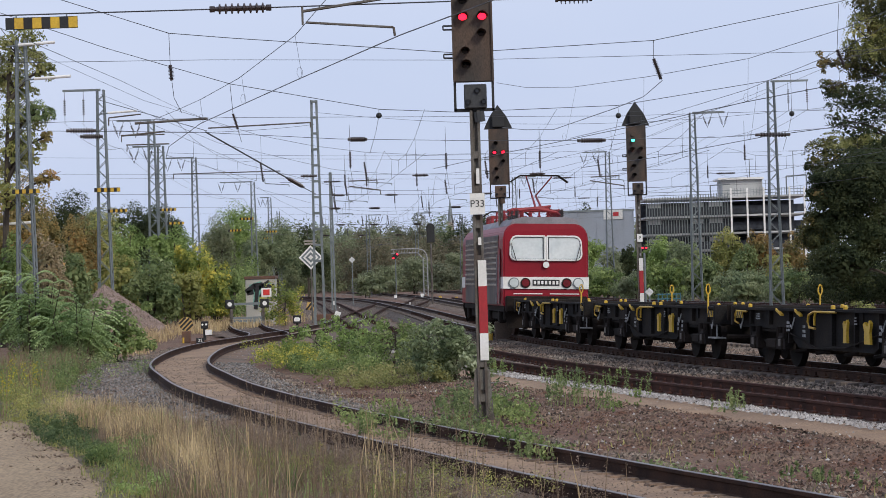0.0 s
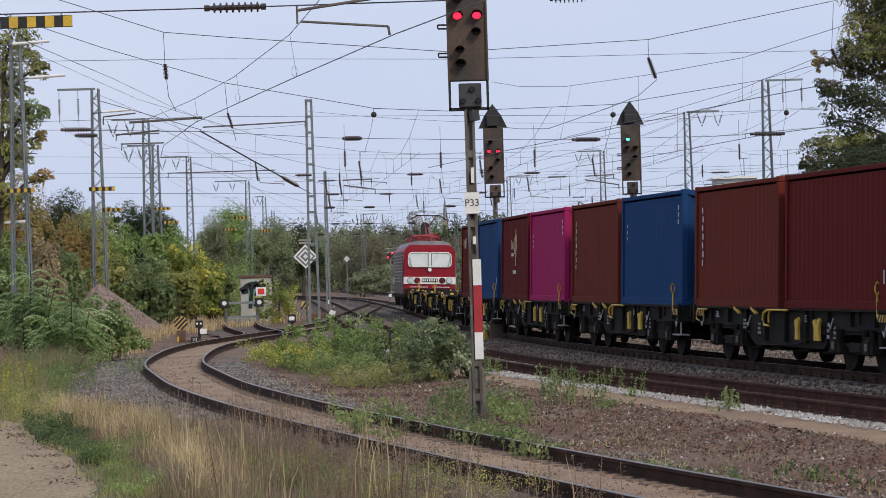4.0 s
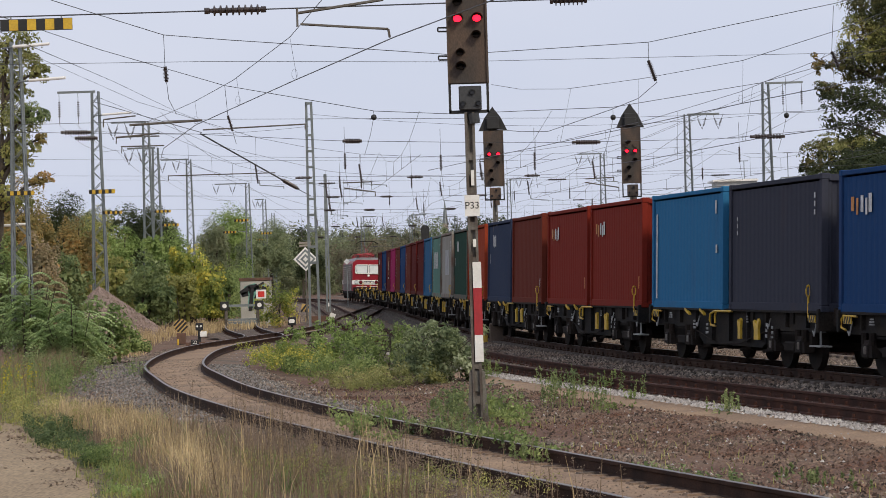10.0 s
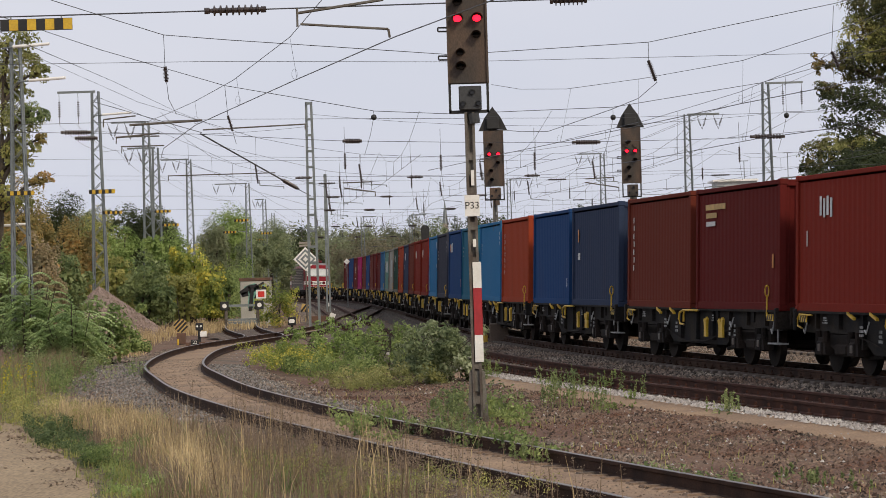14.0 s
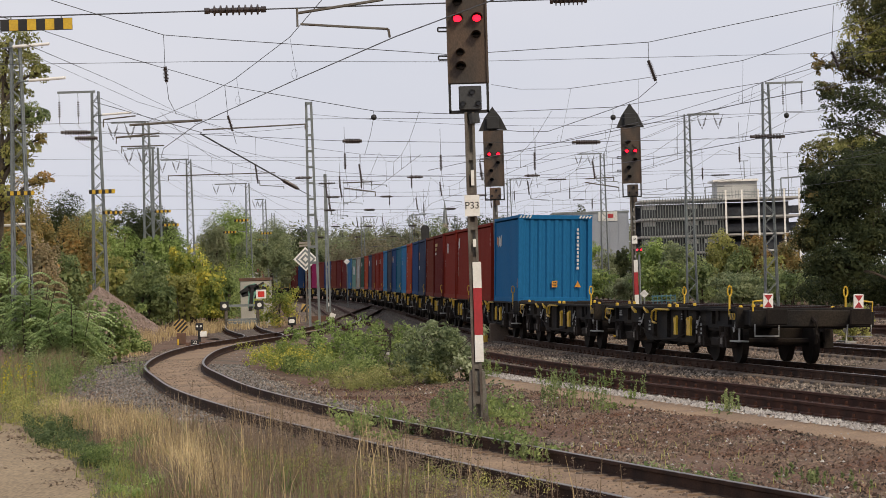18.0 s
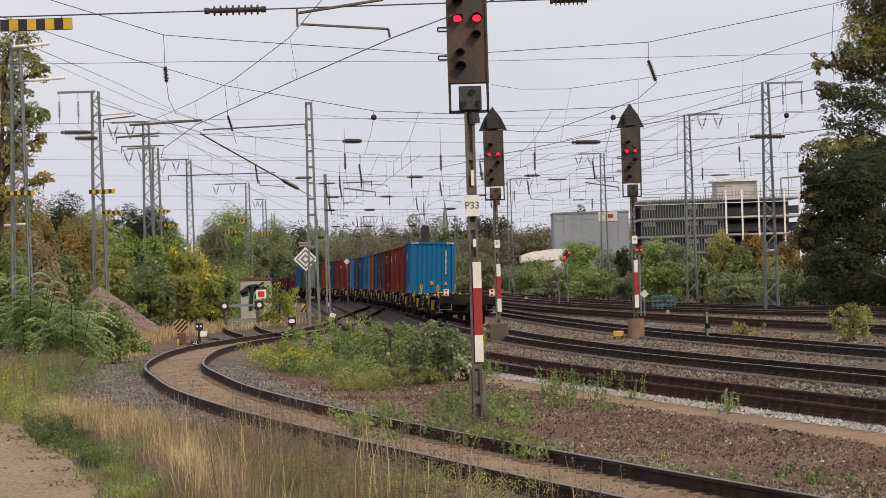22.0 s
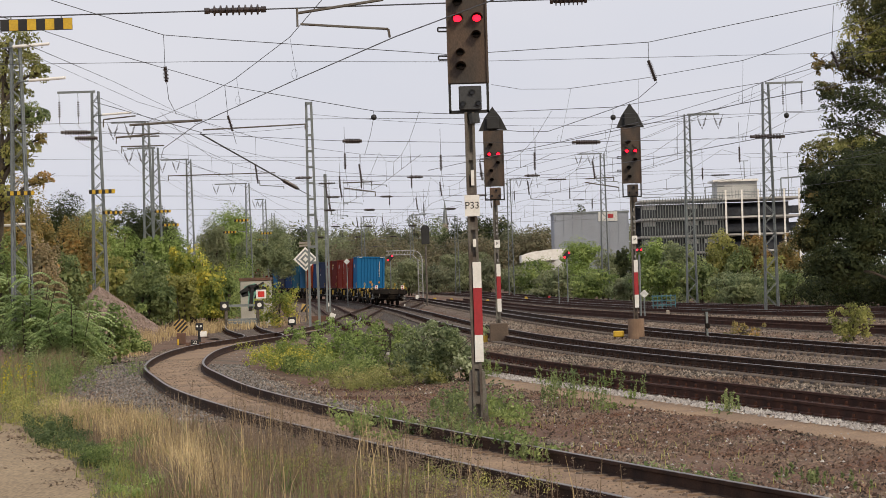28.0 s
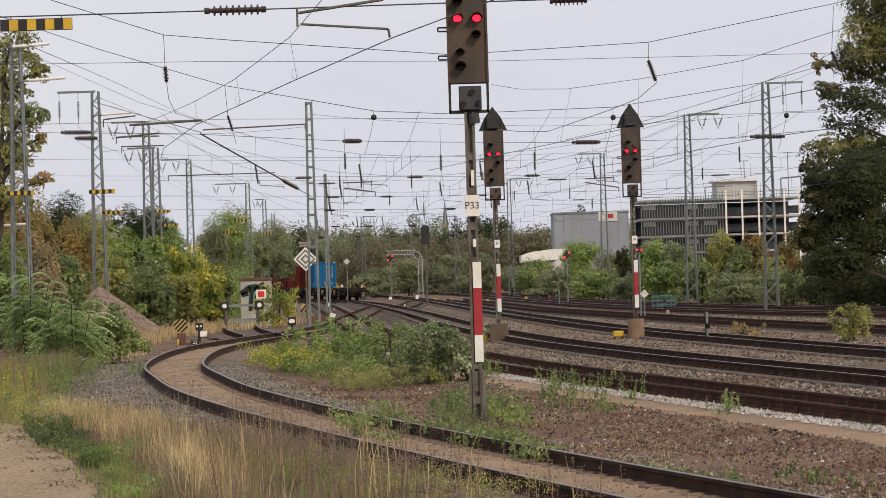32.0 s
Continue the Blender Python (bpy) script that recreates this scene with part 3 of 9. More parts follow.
    # striped corner plates, end grips and the dark gear between the bogies
    for sx in (-1, 1):
        for sy in (-1, 1):
            bm = BM()
            box(bm, (sx * 1.205, sy * (hl - 0.42), 1.0), (0.02, 0.42, 0.13))
            pl = part("corner_plate", bm, yel, th)
            for k in (-0.13, 0.0, 0.13):
                bm = BM()
                box(bm, (sx * 1.218, sy * (hl - 0.42) + k, 1.0), (0.006, 0.05, 0.15), Matrix.Rotation(0.6, 4, "X"))
                part("stripe", bm, M["black"], pl)
        for y in (-2.2, -0.6, 1.1, 2.4):
            bm = BM()
            box(bm, (sx * 0.62, y, 0.40), (0.5, 0.5, 0.22), None, 0.04)
            rod(bm, (sx * 0.9, y - 0.3, 0.36), (sx * 0.9, y + 0.5, 0.30), 0.04, 6)
            part("brake_gear", bm, M["dark_steel"], th)
        for sy in (-1, 1):
            for k in (-0.9, 0.9):
                y = sy * (hl - 2.2) + k
                bm = BM()
                prism(bm, [(y - 0.30, 0.34), (y + 0.30, 0.34), (y + 0.24, 0.66), (y - 0.24, 0.66)], "x", sx * 1.06 - 0.1, sx * 1.06 + 0.12)
                rod(bm, (sx * 1.12, y - 0.2, 0.55), (sx * 1.12, y - 0.2, 0.78), 0.07, 8)
                rod(bm, (sx * 1.12, y + 0.2, 0.55), (sx * 1.12, y + 0.2, 0.78), 0.07, 8)
                part("axle_box", bm, M["dark_steel"], th)
            bm = BM()
            box(bm, (sx * 0.98, sy * (hl - 2.2), 0.60), (0.16, 2.5, 0.26), None, 0.05)
            box(bm, (sx * 1.0, sy * (hl - 2.2), 0.44), (0.18, 0.7, 0.24), None, 0.05)
            part("bogie_side", bm, M["dark_steel"], th)
    for sx in (-1, 1):
        for y in (-2.1, -0.9):
            bm = BM()
            k = 1.0 if y < -1.5 else 0.62
            prism(bm, [(y - 0.16 * k, 0.54), (y + 0.15 * k, 0.54), (y + 0.14 * k, 0.76), (y + 0.22 * k, 0.90), (y + 0.13 * k, 0.94), (y - 0.02, 0.85), (y - 0.10 * k, 0.97), (y - 0.19 * k, 0.92), (y - 0.13 * k, 0.76)], "x", sx * 1.17 - 0.025, sx * 1.17 + 0.025)
            part("stanchion", bm, yel, th)
        wire_part("brake_lever", [(sx * 1.2, -0.4, 1.10), (sx * 1.2, 0.9, 1.10), (sx * 1.22, 1.14, 1.04), (sx * 1.22, 1.2, 0.9), (sx * 1.22, 1.1, 0.80), (sx * 1.22, 0.75, 0.78)], 0.024, th, 6, yel)
        wire_part("brake_lever", [(sx * 1.21, 0.75, 1.09), (sx * 1.21, 0.82, 1.0), (sx * 1.21, 0.82, 0.84)], 0.024, th, 6, yel)
        for y in (1.9, 3.1):
            bm = BM()
            prism(bm, [(y - 0.2, 1.00), (y + 0.15, 1.10), (y + 0.15, 1.15), (y - 0.2, 1.04)], "x", sx * 1.19 - 0.03, sx * 1.19 + 0.03)
            part("tie_down", bm, yel, th)
        bm = BM()
        wire_part("end_handrail", [(sx * 1.2, hl - 0.9, 1.07), (sx * 1.21, hl - 0.2, 1.08), (sx * 1.21, hl - 0.1, 1.0), (sx * 1.21, hl - 0.1, 0.86), (sx * 1.21, hl - 0.35, 0.82)], 0.02, th, 6, yel)
        bar(bm, (sx * 1.15, -hl + 0.05, 0.86), (sx * 1.15, -hl + 0.05, 0.50), 0.03, 0.03)
        box(bm, (sx * 1.15, -hl + 0.05, 0.49), (0.24, 0.62, 0.03))
        part("step", bm, M["cap"], th)
        for y, w, z, hh in ((-2.75, 0.22, 0.74, 0.34), (-3.1, 0.16, 0.70, 0.30), (2.6, 0.26, 0.80, 0.22), (1.6, 0.22, 0.72, 0.26), (4.6, 0.3, 0.98, 0.14), (-1.4, 0.14, 0.95, 0.16)):
            bm = BM()
            for k in range(3):
                box(bm, (sx * 1.162, y, z + (k - 1) * hh / 3), (0.012, w * (0.9 - 0.15 * k), hh / 5))
            part("lettering_panel", bm, M["lettering"], th)
        bm = BM()
        tube(bm, [(sx * 1.12, -2.6, 0.72), (sx * 1.14, -0.8, 0.44), (sx * 1.14, 0.9, 0.40), (sx * 1.12, 2.8, 0.70)], 0.018)
        part("brake_pipe", bm, M["dark_steel"], th)
        bm = BM()
        rod(bm, (sx * 0.78, 0.7, 0.52), (sx * 0.78, 1.9, 0.52), 0.17, 12)
        part("air_tank", bm, M["dark_steel"], th)
        for y in (-hl + 1.3, -hl + 3.1, hl - 1.3, hl - 3.1):
            bm = BM()
            box(bm, (sx * 1.17, y, 0.47), (0.06, 0.16, 0.16), None, 0.02)
            part("axle_cover", bm, M["mast_brown"], th)
        for y, lz in ((-hl + 0.25, 0.3), (hl - 0.55, 0.26), (-3.0, 0.2), (2.2, 0.22)):
            bm = BM()
            tube(bm, [(sx * 1.16, y, 0.98), (sx * 1.2, y + 0.05, 0.98 - lz), (sx * 1.18, y + 0.18, 0.98 - lz * 0.7)], 0.016)
            part("hook", bm, M["cap"], th)
        for y in (-hl + 0.5, -0.35, 0.35, hl - 0.5):
            bm = BM()
            box(bm, (sx * 1.0, y, 1.185), (0.08, 0.07, 0.09), None, 0.02)
            part("twist_lock", bm, yel, th)
    return th


M["lettering"] = mat("lettering", (0.32, 0.32, 0.31), 0.7, 0, 0.3, 9, 60, 0, (0.06, 0.06, 0.06))
P_RED = paint("container_red", (0.190, 0.024, 0.015))
P_BROWN = paint("container_brown", (0.135, 0.029, 0.018))
P_MAROON = paint("container_maroon", (0.108, 0.015, 0.013))
P_ORANGE = paint("container_orange", (0.300, 0.050, 0.021))
P_BLUE = paint("container_blue", (0.016, 0.054, 0.150))
P_BRIGHT = paint("container_bright_blue", (0.013, 0.120, 0.270))
P_LIGHT = paint("container_light_blue", (0.030, 0.150, 0.300))
P_WEATHERED = paint("container_weathered_blue", (0.030, 0.125, 0.250), patch=0.55)
P_TEAL = paint("container_teal", (0.022, 0.118, 0.185), patch=0.6)
P_NAVY = paint("container_navy", (0.032, 0.046, 0.085))
P_SLATE = paint("container_slate", (0.045, 0.048, 0.066))
P_PINK = paint("container_magenta", (0.330, 0.020, 0.105))
P_GREEN = paint("container_green", (0.120, 0.235, 0.195), patch=0.6)
P_GREY = paint("container_grey", (0.310, 0.300, 0.265), patch=0.60)
P_DARKGREEN = paint("container_dark_green", (0.020, 0.056, 0.040))
FRAME_OF = {k: mat(k.name + "_worn", c, 0.7, 0, 0.15, 1.6, 30, 0.1, (0.13, 0.068, 0.040), 0.52) for k, c in ((P_GREEN, (0.09, 0.15, 0.12)), (P_GREY, (0.20, 0.17, 0.14)), (P_DARKGREEN, (0.025, 0.045, 0.032)))}
CARGO = [
    (P_MAROON, "dark red steel container with a small pale logo", 1, "logo"), (P_BLUE, "deep blue plain steel container", 1, "plain"),
    (P_MAROON, "maroon container with a gold and white emblem", 0, "emblem"), (P_PINK, "magenta steel container with pale lettering bars", 0, "bars"),
    (P_BROWN, "brown-red container with a tall row of letters", 0, "tall"), (P_BLUE, "deep blue container with small pale marks", 0, "bars"),
    (P_BROWN, "brown-red container with a tall row of letters", 0, "tall"), (P_MAROON, "dark red plain steel container", 0, "plain"),
    (P_MAROON, "dark red container with small white marks", 0, "bars"), (P_WEATHERED, "weathered mid-blue steel container", 0, "bars"),
    (P_GREEN, "faded green container with worn white lettering", 0, "big"), (P_GREY, "grey container with a paler painted-out patch", 1, "patch"),
    (P_DARKGREEN, "dark green container with white marks", 0, "mid"), (P_ORANGE, "orange-red container with dotted lettering", 0, "tall"),
    (P_NAVY, "dark navy container with a white upright word", 0, "mid"), (P_BROWN, "brown-red plain steel container", 0, "plain"),
    (P_RED, "red container with an orange and white logo", 0, "logo"), (P_RED, "red container with an orange and white logo", 0, "logo"),
    (P_LIGHT, "light blue container with a white upright stripe", 0, "stripe"), (P_SLATE, "dark slate steel container", 0, "bars"),
    (P_BLUE, "blue container with an orange and white logo", 0, "logo"), (P_TEAL, "faded teal-blue steel container", 0, "bars"),
    (P_LIGHT, "light blue container with a rubbed patch", 0, "bars"), (P_ORANGE, "orange container with dotted lettering", 0, "tall"),
    (P_BLUE, "deep blue plain steel container", 0, "plain"), (P_NAVY, "grey-blue container with a faded red mark", 0, "cross"),
    (P_BROWN, "brown-red container with a tall row of letters", 0, "tall"), (P_MAROON, "dark red container with yellow lettering bars", 0, "yellow"),
    (P_RED, "red container with a white mark", 0, "mid"), (P_RED, "red steel container with dotted lettering", 0, "tall"),
    (P_RED, "red steel container with small marks", 0, "bars"), (P_BRIGHT, "bright blue container with an orange and white logo", 0, "logo"),
]
M["mark_white"] = mat("mark_white", (0.62, 0.62, 0.60), 0.6, 0, 0.15, 6, 60, 0, (0.45, 0.45, 0.43))
M["mark_orange"] = mat("mark_orange", (0.60, 0.24, 0.05), 0.6, 0, 0.1, 6, 60, 0)
M["mark_gold"] = mat("mark_gold", (0.55, 0.36, 0.12), 0.6, 0, 0.1, 6, 60, 0)
M["mark_grey"] = mat("mark_grey", (0.37, 0.375, 0.38), 0.6, 0, 0.08, 2, 30, 0)


def marks_of(kind, rs):
    """Bars that stand for the lettering on a container's flank; y runs forward, so the forward end is +."""
    w, o, g = M["mark_white"], M["mark_orange"], M["mark_gold"]
    fwd = 2.6
    if kind == "logo":
        return [("logo_mark", fwd - 0.25, 1.98, 0.16, 0.26, o), ("logo_mark", fwd - 0.5, 1.93, 0.1, 0.3, o), ("lettering_bar", fwd - 0.75, 1.97, 0.14, 0.3, w),
                ("lettering_bar", fwd - 0.98, 1.92, 0.1, 0.3, w), ("lettering_bar", fwd - 1.18, 1.98, 0.16, 0.34, w), ("lettering_bar", -2.6, 0.6, 0.06, 0.3, o)]
    if kind == "emblem":
        return [("emblem", -0.20, 2.1, 0.14, 0.16, g), ("emblem", -0.24, 1.92, 0.30, 0.22, g), ("emblem", -0.34, 1.70, 0.24, 0.26, g), ("emblem", -0.22, 1.46, 0.20, 0.26, g), ("emblem", -0.16, 1.20, 0.16, 0.3, g), ("emblem", 0.0, 1.78, 0.16, 0.34, w), ("emblem", 0.02, 1.52, 0.14, 0.2, w),
                ("lettering_bar", 0.78, 1.72, 0.14, 0.28, g), ("lettering_bar", 0.58, 1.68, 0.12, 0.2, g), ("lettering_bar", 0.40, 1.68, 0.12, 0.24, g), ("lettering_bar", 0.55, 1.40, 0.5, 0.10, w), ("lettering_bar", 0.1, 0.86, 0.7, 0.10, w)]
    if kind == "tall":
        return [("lettering_bar", fwd - 0.12 - (k % 2) * 0.03, 0.95 + k * 0.19, 0.075, 0.13, w) for k in range(7)] + ([("white_patch", fwd - 0.62, 2.1, 0.34, 0.36, w)] if rs.rand() < 0.5 else [])
    if kind == "bars":
        return [("lettering_bar", -2.55, 1.9 + k * 0.16, 0.07, 0.1, w) for k in range(3)] + [("lettering_bar", fwd - 0.1, 1.6 + k * 0.15, 0.05, 0.08, w) for k in range(3)]
    if kind == "big":
        xs = [1.55, 1.4, 1.22, 1.08, 0.9, 0.78, 0.2, 0.02, -0.12, -0.3, -0.44, -0.6, -0.85, -1.0]
        return [("worn_letter", x, 1.52 + 0.03 * ((i * 7) % 3), 0.085, 0.62 + 0.05 * ((i * 5) % 3), w) for i, x in enumerate(xs)] + [("lettering_bar", fwd - 0.05, 0.5 + k * 0.2, 0.05, 0.12, w) for k in range(9)] + [("lettering_bar", -2.3, 2.2, 0.2, 0.08, w)]
    if kind == "patch":
        return [("painted_patch", -0.05, 1.42, 2.1, 1.0, M["mark_grey"]), ("lettering_bar", -2.3, 2.2, 0.26, 0.09, w), ("lettering_bar", -2.3, 2.07, 0.26, 0.07, w), ("lettering_bar", -2.3, 1.9, 0.1, 0.14, w)]
    if kind == "mid":
        return [("lettering_bar", fwd - 1.0 - k * 0.2, 2.0 - 0.04 * (k % 2), 0.12, 0.36, w) for k in range(4)] + [("lettering_bar", fwd - 0.2, 1.4, 0.05, 0.3, w)]
    if kind == "stripe":
        return [("white_stripe", fwd + 0.05, 1.2, 0.10, 1.95, w), ("lettering_bar", -2.4, 2.2, 0.1, 0.28, w), ("lettering_bar", -2.45, 1.3, 0.12, 0.18, w)]
    if kind == "cross":
        return [("faded_mark", fwd - 0.35, 1.85, 0.12, 0.34, M["mark_orange"]), ("lettering_bar", fwd - 0.35, 1.3, 0.12, 0.18, w), ("lettering_bar", fwd - 0.52, 1.3, 0.12, 0.18, w)]
    if kind == "yellow":
        return [("lettering_bar", 1.6, 2.2, 1.5, 0.12, g), ("lettering_bar", 1.9, 2.02, 0.8, 0.11, g), ("lettering_bar", 1.95, 1.84, 0.7, 0.10, w), ("lettering_bar", -2.5, 1.0, 0.1, 0.28, o)]
    return [("lettering_bar", -2.55, 0.6, 0.05, 0.25, w)]


TRAIN = []   # (thing, distance of its middle behind the locomotive's rear face, lift, offset)


def build_train():
    P, P_high = container_parts(CON_H, CON_W), container_parts(HIGH_CUBE, SLIM_W)
    wag = wagon_template()
    rs = np.random.RandomState(4)
    for i in range(21):
        w = wag if i == 0 else copy_thing(wag, Matrix())
        TRAIN.append((w, PITCH * i + 0.94 + WAG_L / 2, 0.0))
    # the last wagon ends in an open platform with tail boards
    last = TRAIN[-1][0]
    end = -WAG_L / 2 - 1.25
    bm = BM()
    for sx in (-1, 1):
        box(bm, (sx * 1.02, -WAG_L / 2 - 0.6, 0.98), (0.12, 1.3, 0.30), None, 0.01)
    box(bm, (0, -WAG_L / 2 - 0.6, 1.0), (0.4, 1.3, 0.26), None, 0.01)
    box(bm, (0, -WAG_L / 2 - 0.5, 1.12), (2.2, 1.4, 0.04))
    part("end_platform", bm, M["wagon_black"], last)
    bm = BM()
    box(bm, (0, end, 0.98), (2.6, 0.12, 0.34), None, 0.02)
    part("headstock", bm, M["wagon_black"], last)
    for sx in (-1, 1):
        bm = BM()
        rod(bm, (sx * 0.875, end - 0.05, 1.02), (sx * 0.875, end - 0.45, 1.02), 0.11, 12)
        box(bm, (sx * 0.875, end - 0.48, 1.02), (0.46, 0.06, 0.34), None, 0.03)
        part("buffer", bm, M["dark_steel"], last)
        bm = BM()
        box(bm, (sx * 0.95, end - 0.10, 1.33), (0.21, 0.03, 0.30), None, 0.01)
        tb = part("tail_board", bm, M["white"], last, "white tail board with a red hourglass")
        bm = BM()
        prism(bm, [(sx * 0.95 - 0.085, 1.455), (sx * 0.95 + 0.085, 1.455), (sx * 0.95, 1.332)], "y", end - 0.125, end - 0.117)
        prism(bm, [(sx * 0.95 - 0.085, 1.205), (sx * 0.95 + 0.085, 1.205), (sx * 0.95, 1.328)], "y", end - 0.125, end - 0.117)
        part("red_wedge", bm, M["red"], tb)
        wire_part("end_step", [(sx * 0.72, end - 0.1, 0.86), (sx * 0.72, end - 0.1, 0.62), (sx * 1.22, end - 0.1, 0.62), (sx * 1.22, end - 0.1, 0.86)], 0.018, last, 5, M["cap"])
        wire_part("end_grip", [(sx * 1.25, end - 0.06, 1.12), (sx * 1.26, end - 0.06, 1.32), (sx * 1.05, end - 0.06, 1.34)], 0.02, last, 5, M["yellow"])
    wire_part("coupling", [(0, end - 0.05, 0.98), (0.02, end - 0.25, 0.9), (0.0, end - 0.35, 0.66), (0.0, end - 0.25, 0.5)], 0.045, last, 6, M["dark_steel"])
    for k, (pm, label, doors, kind) in enumerate(CARGO):
        c = container(P_high if k == 31 else P, pm, label, doors, marks_of(kind, rs), SLIM_W if k == 31 else CON_W, HIGH_CUBE if k == 31 else CON_H)
        front = 41.46 + (k // 2) * PITCH + (k % 2) * (CON_L + 0.42)
        TRAIN.append((c, front + CON_L / 2, DECK))
        if k == 31:
            bm = BM()
            for sx in (-1, 1):
                for j in range(4):
                    box(bm, (sx * (0.78 + 0.1 * j), -CON_L / 2 - 0.012, HIGH_CUBE - 0.07), (0.045, 0.008, 0.10), Matrix.Rotation(0.7, 4, "Y"))
            part("hazard_stripes", bm, M["mark_white"], c)
            bm = BM()
            for j in range(11):
                box(bm, (0.70, -CON_L / 2 - 0.002, 1.08 + j * 0.118), (0.07 - 0.02 * (j % 3 == 1), 0.03, 0.085 - 0.02 * (j % 2)))
            part("lettering_panel", bm, M["mark_white"], c)
            warn = mat("warning_orange", (0.75, 0.33, 0.03), 0.6, 0, 0.05, 4, 40, 0)
            bm = BM()
            box(bm, (-0.02, -CON_L / 2 - 0.004, 0.58), (0.17, 0.012, 0.20))
            wp = part("warning_plate", bm, warn, c)
            for z in (0.53, 0.58, 0.63):
                bm = BM()
                box(bm, (-0.02, -CON_L / 2 - 0.014, z), (0.11, 0.008, 0.02))
                part("lettering_bar", bm, M["black"], wp)
            bm = BM()
            prism(bm, [(0.60, 0.49), (0.80, 0.49), (0.70, 0.68)], "y", -CON_L / 2 - 0.012, -CON_L / 2)
            part("warning_triangle", bm, warn, c)
    TRAIN.append((locomotive(), -7.85, 0.0))


def locomotive():
    """A four-axle electric locomotive: wine red with a white band, its middle at the origin."""
    th = thing("electric_locomotive", None, "wine-red electric locomotive with a white band and raised pantograph", "locomotive")
    red = mat("loco_red", (0.235, 0.006, 0.016), 0.4, 0, 0.08, 0.8, 20, 0.03, (0.17, 0.006, 0.013), 0.6, spec=0.2)
    grey = mat("loco_roof", (0.30, 0.29, 0.31), 0.6, 0.2, 0.15, 1.5, 25, 0.1)
    glass = mat("blind_glass", (0.66, 0.68, 0.66), 0.15, 0, 0.06, 1.2, 12, 0.0, (0.52, 0.56, 0.55))
    hw, hl = 1.37, 7.0
    # body: a cross-section with sloped shoulders and slightly raked ends
    bm = BM()
    sec = [(-hw, 0.95), (-hw, 3.12), (-hw + 0.04, 3.32), (-hw + 0.15, 3.48), (-hw + 0.34, 3.58), (hw - 0.34, 3.58), (hw - 0.15, 3.48), (hw - 0.04, 3.32), (hw, 3.12), (hw, 0.95)]
    rings = []
    for y, sx, dz in ((-hl, 0.985, 0), (-hl + 0.06, 1.0, 0), (hl - 0.06, 1.0, 0), (hl, 0.985, 0)):
        rings.append([bm.verts.new((u * sx, y + (0.22 if y < 0 else -0.22) * max(0, (v - 2.0)) / 1.7 * (1 if abs(y) > hl - 0.1 else 0), v)) for u, v in sec])
    for a, b in zip(rings[:-1], rings[1:]):
        for i in range(10):
            bm.faces.new((a[i], b[i], b[(i + 1) % 10], a[(i + 1) % 10]))
    bm.faces.new(rings[0][::-1])
    bm.faces.new(rings[-1])
    bmesh.ops.recalc_face_normals(bm, faces=bm.faces)
    bmesh.ops.bevel(bm, geom=list(bm.edges), offset=0.03, segments=2, affect="EDGES")
    part("body", bm, red, th)
    bm = BM()
    prism(bm, [(-1.16, 3.52), (-1.02, 3.72), (-0.7, 3.80), (0.7, 3.80), (1.02, 3.72), (1.16, 3.52)], "y", -hl + 0.35, hl - 0.35)
    part("roof", bm, grey, th)
    for sy in (-1, 1):
        y = sy * hl
        for sx in (-1, 1):
            bm = BM()
            o = [(sx * 0.035, 2.42), (sx * 0.98, 2.42), (sx * 1.09, 2.47), (sx * 1.14, 2.58), (sx * 1.12, 3.02), (sx * 1.05, 3.13), (sx * 0.95, 3.17), (sx * 0.035, 3.17)]
            back = [bm.verts.new((u, sy * (hl - 0.06 - 0.22 * (v - 2.0) / 1.7), v)) for u, v in o]
            front = [bm.verts.new((u, sy * (hl + 0.015 - 0.22 * (v - 2.0) / 1.7), v)) for u, v in o]
            bm.faces.new(back)
            bm.faces.new(front[::-1])
            for i in range(8):
                bm.faces.new((back[i], front[i], front[(i + 1) % 8], back[(i + 1) % 8]))
            bmesh.ops.recalc_face_normals(bm, faces=bm.faces)
            part("windscreen", bm, glass, th, "pale windscreen with its blind drawn")
            bm = BM()
            ring = [Vector((u, sy * (hl + 0.02 - 0.22 * (v - 2.0) / 1.7), v)) for u, v in o]
            tube(bm, ring + [ring[0]], 0.036, 6)
            part("window_frame", bm, M["white"], th)
            bm = BM()
            mid = sum(ring, Vector()) / len(ring)
            seal = [mid + (p - mid) * 0.93 - Vector((0, -sy * 0.012, 0)) for p in ring]
            tube(bm, seal + [seal[0]], 0.012, 5)
            part("window_seal", bm, M["black"], th)
            bm = BM()
            rod(bm, (sx * 0.95, sy * (hl + 0.05), 2.38), (sx * 1.12, sy * (hl - 0.03), 2.95), 0.012, 5)
            part("wiper", bm, M["black"], th)
        bm = BM()
        prism(bm, [(-hw - 0.004, sy * (hl - 1.2)), (-hw - 0.004, sy * (hl + 0.012)), (hw + 0.004, sy * (hl + 0.012)), (hw + 0.004, sy * (hl - 1.2)), (hw - 0.1, sy * (hl - 1.2)), (hw - 0.1, sy * (hl - 0.1)), (-hw + 0.1, sy * (hl - 0.1)), (-hw + 0.1, sy * (hl - 1.2))], "z", 1.50, 1.88)
        part("white_band", bm, M["white"], th)
